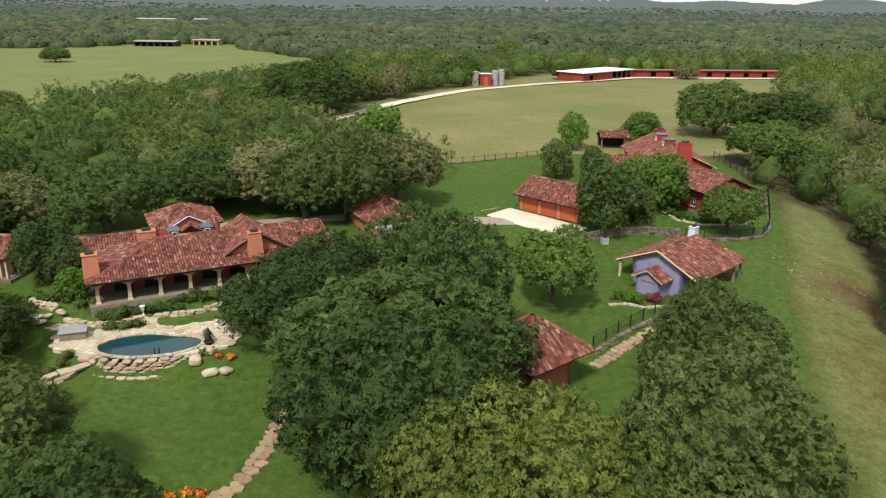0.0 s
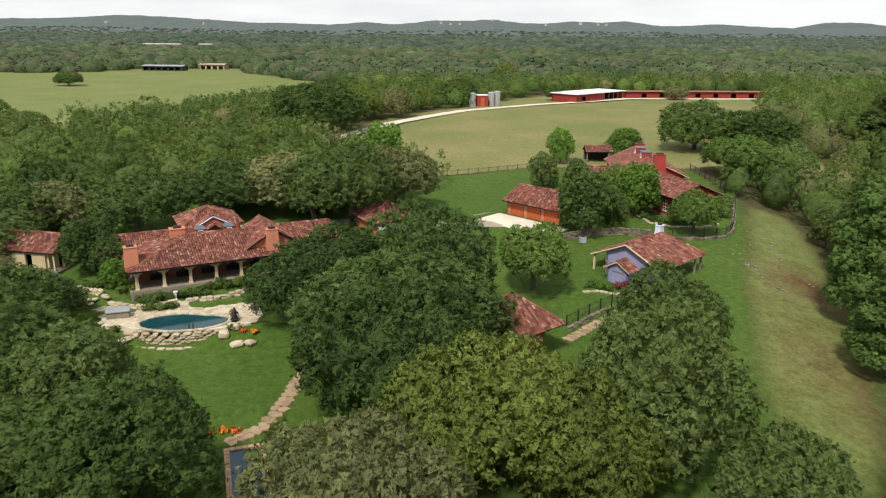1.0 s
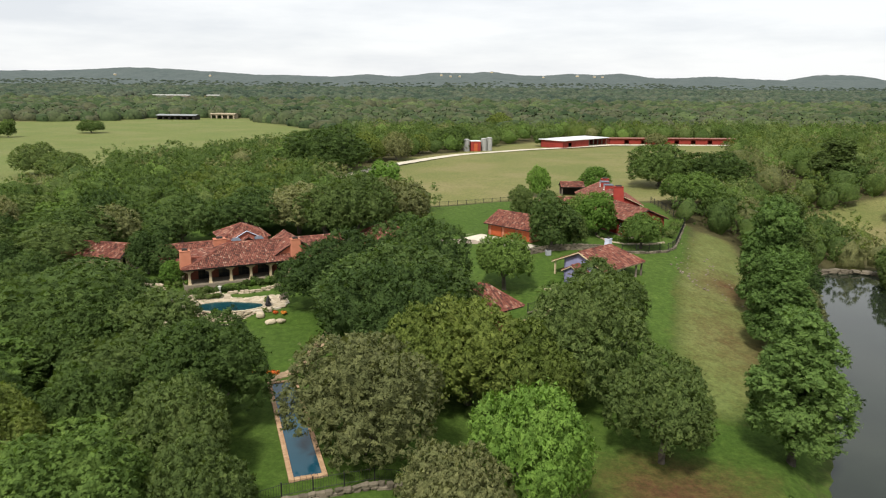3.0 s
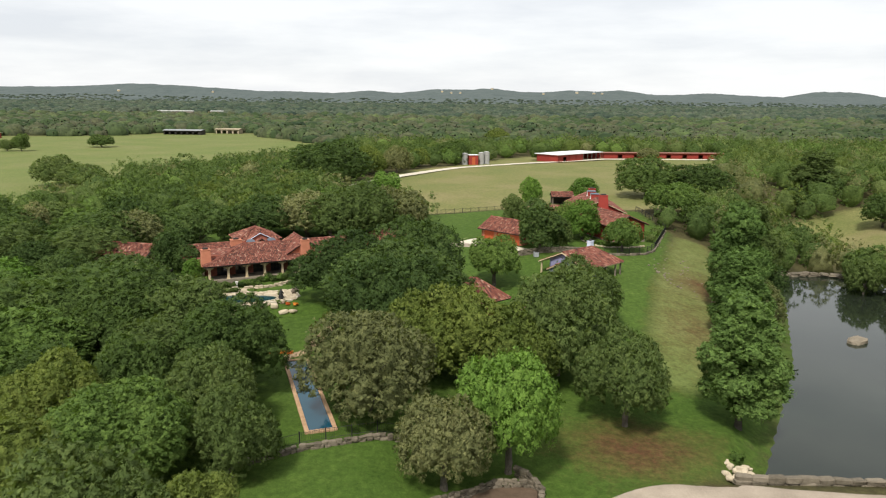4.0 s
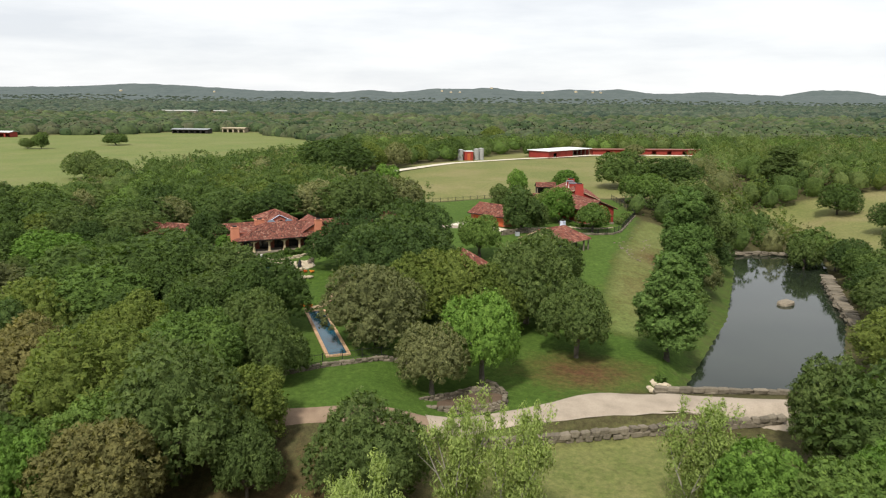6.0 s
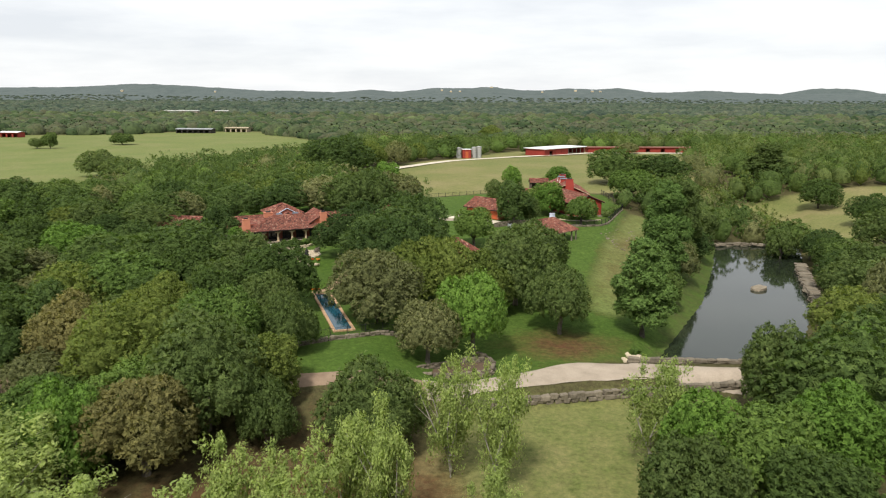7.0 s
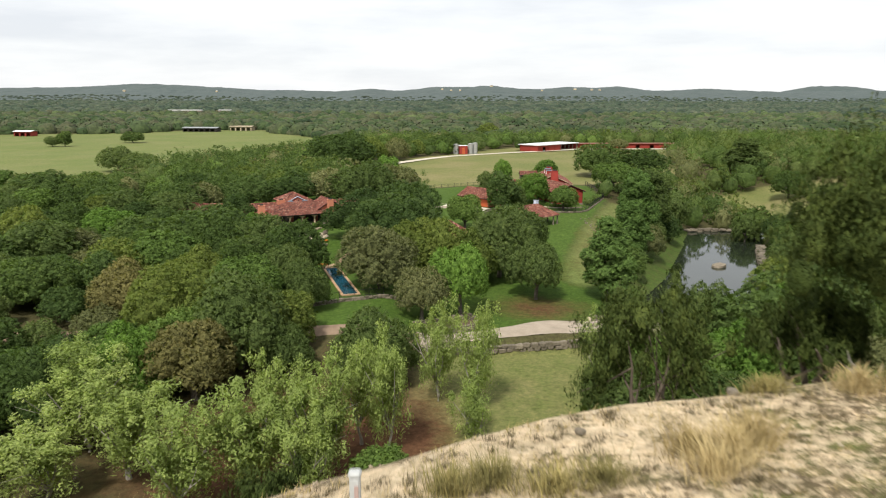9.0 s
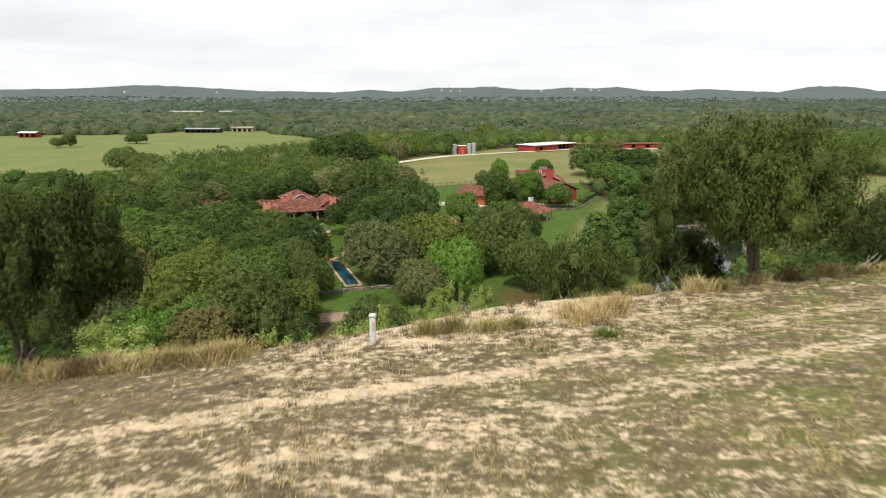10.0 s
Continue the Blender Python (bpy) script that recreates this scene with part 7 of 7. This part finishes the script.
cedar(17.2, -87.4, 2.6, 5.0, 3, (-0.2, 0.1), "dense olive juniper on the edge of the bare hill", 300, 170)
cedar(22.6, -84.8, 2.0, 3.1, 4, (0.3, 0), "dense olive juniper beside the bare hilltop", 170, 100)
cedar(-2.0, -93.2, 2.2, 4.5, 5, (-0.3, 0.2), "dark juniper with twisted grey stems on the hill's edge", 230, 150)
cedar(-6.6, -92.0, 2.4, 4.6, 6, (0, 0), "dark juniper at the edge of the hilltop", 150, 90)
cedar(12.7, -82.2, 1.9, 5.9, 7, (-0.3, 0), "open reddish juniper leaning below the hill's edge", 90, 130)
cedar(15.4, -86.0, 1.3, 2.7, 11, (-0.1, 0), "low olive juniper skirt at the edge of the bare hill", 70, 110)
cedar(2.4, -83.6, 1.2, 3.6, 8, (0.2, 0), "small dark juniper on the steep slope", 70, 90)
cedar(25.5, -83, 2.2, 3.4, 9, (0, 0), "olive juniper on the steep slope", 110, 90)


def slope_shrubs():
    r = np.random.default_rng(88)
    for i in range(26):
        x = 6 + 26 * r.uniform()
        y = -91 + 0.22 * (x - 5) + 6.5 + 9 * r.uniform()
        bush("slope_bush", x, y, r.uniform(0.9, 1.7), r.uniform(1.2, 2.4), LEAF[("shrub", "fresh", "sage")[i % 3]], "bright green bush on the slope below the hilltop", seed=200 + i, n=900)
    for i in range(10):
        x = -12 + 18 * r.uniform()
        y = -91 + 0.22 * (x - 5) + 9 + 9 * r.uniform()
        bush("slope_bush", x, y, r.uniform(0.8, 1.4), r.uniform(0.9, 1.7), LEAF[("shrub", "fresh", "poplar")[i % 3]], "bright green bush on the slope below the hilltop", seed=240 + i, n=800)


slope_shrubs()


def tuft(name, x, y, R, high, blades, mat, label, seed):
    rng = np.random.default_rng(seed)
    verts, faces = [], []
    for i in range(int(blades * 3.6)):
        a, d = rng.uniform(0, 2 * math.pi), R * abs(rng.normal(0, 0.62))
        px, py = d * math.cos(a), d * math.sin(a)
        out = rng.uniform(0.15, 1.0) * high
        h = high * rng.uniform(0.35, 1.1)
        w = 0.004 + 0.004 * rng.uniform()
        b = rng.uniform(0, 2 * math.pi)
        wx, wy = -math.sin(b) * w, math.cos(b) * w
        dx, dy = math.cos(b) * out + px * 0.3, math.sin(b) * out + py * 0.3
        gz = hill_z(x + px, y + py) - hill_z(x, y) - 0.03
        k = len(verts)
        verts += [(px - wx, py - wy, gz), (px + wx, py + wy, gz), (px + dx * 0.4 - wx * 0.8, py + dy * 0.4 - wy * 0.8, gz + h * 0.65), (px + dx * 0.4 + wx * 0.8, py + dy * 0.4 + wy * 0.8, gz + h * 0.65), (px + dx, py + dy, gz + h * 0.95)]
        faces += [(k, k + 1, k + 3, k + 2), (k + 2, k + 3, k + 4)]
    me = bpy.data.meshes.new(name)
    me.from_pydata(verts, [], faces)
    me.materials.append(mat)
    ob = new(name, me)
    ob.matrix_world = pose(x, y, hill_z(x, y))
    return tagged(ob, label, "grass", "grass tufts")


SPOTS = []


def hill_grass():
    r = np.random.default_rng(9)
    for i in range(9):
        tuft("grass_tuft", -0.4 + 0.4 * i + r.normal(0, 0.12), -94.0 + 0.06 * i + 0.1 * max(0, i - 6) + r.normal(0, 0.15), 0.55, r.uniform(0.32, 0.5), 240, (DRY_GRASS, TAN_GRASS)[i % 3 == 2], "clump of tall golden dry grass at the cliff edge", 300 + i)
    for i, (x, y, R, h) in enumerate(((7.2, -92.2, 0.4, 0.4), (7.8, -92.0, 0.4, 0.42), (8.7, -92.3, 0.45, 0.38), (9.4, -92.1, 0.4, 0.35))):
        tuft("grass_tuft", x, y, R, h, 180, TAN_GRASS, "clump of olive bunch grass on the bare ground", 320 + i)
    for i, (x, y, h) in enumerate(((11.0, -92.1, 0.6), (11.4, -91.6, 0.66), (10.9, -91.2, 0.5), (12.0, -91.0, 0.6))):
        tuft("grass_tuft", x, y, 0.4, h, 110, DRY_GRASS, "clump of tall pinkish dry grass", 330 + i)
    tuft("grass_tuft", 11.3, -93.4, 0.28, 0.3, 200, LEAF["yellow"], "small bright green grass clump", 340)
    for i in range(10):
        tuft("grass_tuft", 13.6 + 1.1 * i + r.normal(0, 0.3), -88.6 + 0.18 * i + r.normal(0, 0.35), 0.4, r.uniform(0.35, 0.6), 150, (TAN_GRASS, DRY_GRASS)[i % 2], "clump of golden grass under the junipers", 350 + i)
    for i in range(6):
        tuft("grass_tuft", -4.2 + 0.75 * i + r.normal(0, 0.2), -94.2 + r.normal(0, 0.25), 0.35, r.uniform(0.3, 0.5), 150, (TAN_GRASS, DRY_GRASS)[i % 2], "clump of golden grass under the juniper", 370 + i)
    # low dark scrub that dots the pale edge
    for i in range(240):
        x = r.uniform(3.5, 15)
        y = hill_edge(x) - 0.3 - 5.2 * r.uniform() ** 1.4
        SPOTS.append((x, y))
    # thin short grass over the whole hilltop
    for mat, count, seed, size in ((TAN_GRASS, 5200, 1, 0.11), (DRY_GRASS, 4200, 2, 0.13), (SCRUB, 3600, 3, 0.09)):
        g = np.random.default_rng(seed)
        verts, faces = [], []
        for i in range(count):
            y = -88.5 - 20 * g.uniform() ** 1.2
            x = 8 + g.uniform(-1, 1) * (6 + 0.9 * (y + 110))
            if y > hill_edge(x) or noise.noise((x * 0.35, y * 0.75, 4.0 + (0 if mat is TAN_GRASS else 2.5))) < -0.05:
                continue
            z = hill_z(x, y) + 0.10 * noise.noise((x * 0.5, y * 0.5, 0)) + 0.3 * noise.noise((x * 0.12, y * 0.12, 3)) - 0.03
            for k in range(9):
                b, o = g.uniform(0, 2 * math.pi), g.uniform(0.3, 1.1) * size
                w = 0.008
                px, py = x + g.normal(0, 0.06), y + g.normal(0, 0.06)
                q = len(verts)
                verts += [(px - math.sin(b) * w, py + math.cos(b) * w, z), (px + math.sin(b) * w, py - math.cos(b) * w, z), (px + math.cos(b) * o, py + math.sin(b) * o, z + size * g.uniform(0.5, 1.2))]
                faces.append((q, q + 1, q + 2))
        if mat is SCRUB:
            for x, y in SPOTS:
                z = hill_z(x, y) + 0.10 * noise.noise((x * 0.5, y * 0.5, 0)) + 0.3 * noise.noise((x * 0.12, y * 0.12, 3)) - 0.03
                for k in range(46):
                    b, o, d = g.uniform(0, 2 * math.pi), g.uniform(0.02, 0.12), abs(g.normal(0, 0.1))
                    px, py, q = x + d * math.cos(7 * b), y + d * math.sin(7 * b), len(verts)
                    verts += [(px - math.sin(b) * 0.009, py + math.cos(b) * 0.009, z), (px + math.sin(b) * 0.009, py - math.cos(b) * 0.009, z), (px + math.cos(b) * o, py + math.sin(b) * o, z + g.uniform(0.05, 0.16))]
                    faces.append((q, q + 1, q + 2))
        me = bpy.data.meshes.new("short_grass")
        me.from_pydata(verts, [], faces)
        me.materials.append(mat)
        tagged(new("short_grass", me), "thin short grass scattered over the bare hilltop", "grass", kind="stuff")


SCRUB = mottled("grey_scrub", (0.13, 0.105, 0.06), (0.26, 0.21, 0.125), 4, 30, 0.9, 0.1, 1.0)
hill_grass()


def hill_stones():
    r = np.random.default_rng(19)
    verts, faces = [], []
    for i in range(1500):
        y = -89 - 17 * r.uniform() ** 1.2
        x = 8 + r.uniform(-1, 1) * (6 + 0.9 * (y + 110))
        s = 0.02 + 0.07 * r.uniform() ** 3
        z = hill_z(x, y) + 0.10 * noise.noise((x * 0.5, y * 0.5, 0)) + 0.3 * noise.noise((x * 0.12, y * 0.12, 3)) + 0.2 * s
        k = len(verts)
        j = r.uniform(0.6, 1.3, 6) * s
        verts += [(x + j[0], y, z), (x, y + j[1], z), (x - j[2], y, z), (x, y - j[3], z), (x, y, z + 0.6 * j[4]), (x, y, z - j[5])]
        faces += [(k + a, k + b, k + 4) for a, b in ((0, 1), (1, 2), (2, 3), (3, 0))] + [(k + b, k + a, k + 5) for a, b in ((0, 1), (1, 2), (2, 3), (3, 0))]
    me = bpy.data.meshes.new("loose_stones")
    me.from_pydata(verts, [], faces)
    me.materials.append(LIMESTONE)
    tagged(new("loose_stones", me), "loose pale limestone chips on the bare hilltop", "stones", kind="stuff")
    rocks("hill_rock", [(14.5, -86.6, 0.55), (13.6, -87.4, 0.3), (12.6, -88.6, 0.25), (16.2, -88.2, 0.3), (18.6, -88.6, 0.35), (4.6, -92.6, 0.16), (3.4, -94.0, 0.14), (9.4, -90.3, 0.2), (1.6, -94.2, 0.2)], GREY_BOULDERS, "weathered grey limestone rock at the hill's edge", 8)


hill_stones()


def marker_post():
    x, y = 5.95, -92.95
    p = thing("marker_post", x, y, hill_z(x, y), 0, "short square white plastic marker post with a cap", "post")
    part("pipe", boxes((-0.07, 0.07, -0.07, 0.07, -0.2, 0.66), bevel=0.02), PIPE, p)
    part("cap", boxes((-0.085, 0.085, -0.085, 0.085, 0.662, 0.74), bevel=0.025), PIPE, p)
    part("sticker", boxes((-0.005, 0.05, -0.078, -0.0715, 0.34, 0.56), bevel=0), STICKER, p, "faded red warning sticker")


PIPE = mottled("weathered_white_plastic", (0.33, 0.34, 0.33), (0.5, 0.51, 0.5), 3, 20, 0.5, 0.1)
STICKER = mottled("faded_red_sticker", (0.38, 0.27, 0.24), (0.46, 0.34, 0.3), 8, 40, 0.6, 0.0)
marker_post()


def dead_branches():
    r = np.random.default_rng(64)
    for i, (x, y, high) in enumerate(((-2.2, -93.6, 1.0), (-3.6, -93.4, 1.2), (2.4, -93.0, 0.8), (15.6, -87.6, 0.9), (20.2, -87.2, 1.0), (5.0, -80, 2.2), (6.5, -79, 2.0))):
        bm = bmesh.new()
        for k in range(5):
            a = r.uniform(0, 2 * math.pi)
            p, pts = Vector((0, 0, -0.15)), []
            for q in range(5):
                pts.append(tuple(p))
                p = p + Vector((math.cos(a) * 0.14 + r.normal(0, 0.07), math.sin(a) * 0.14 + r.normal(0, 0.07), high * r.uniform(0.1, 0.27)))
            tube(bm, pts, [0.04, 0.035, 0.026, 0.017, 0.006], 5)
        me = bpy.data.meshes.new("dead_branch")
        bm.to_mesh(me)
        bm.free()
        me.materials.append(PALE_BARK)
        ob = new("dead_branch", me)
        ob.matrix_world = pose(x, y, hill_z(x, y))
        tagged(ob, "bare grey dead branches on the slope", "branch", "dead branches")


dead_branches()
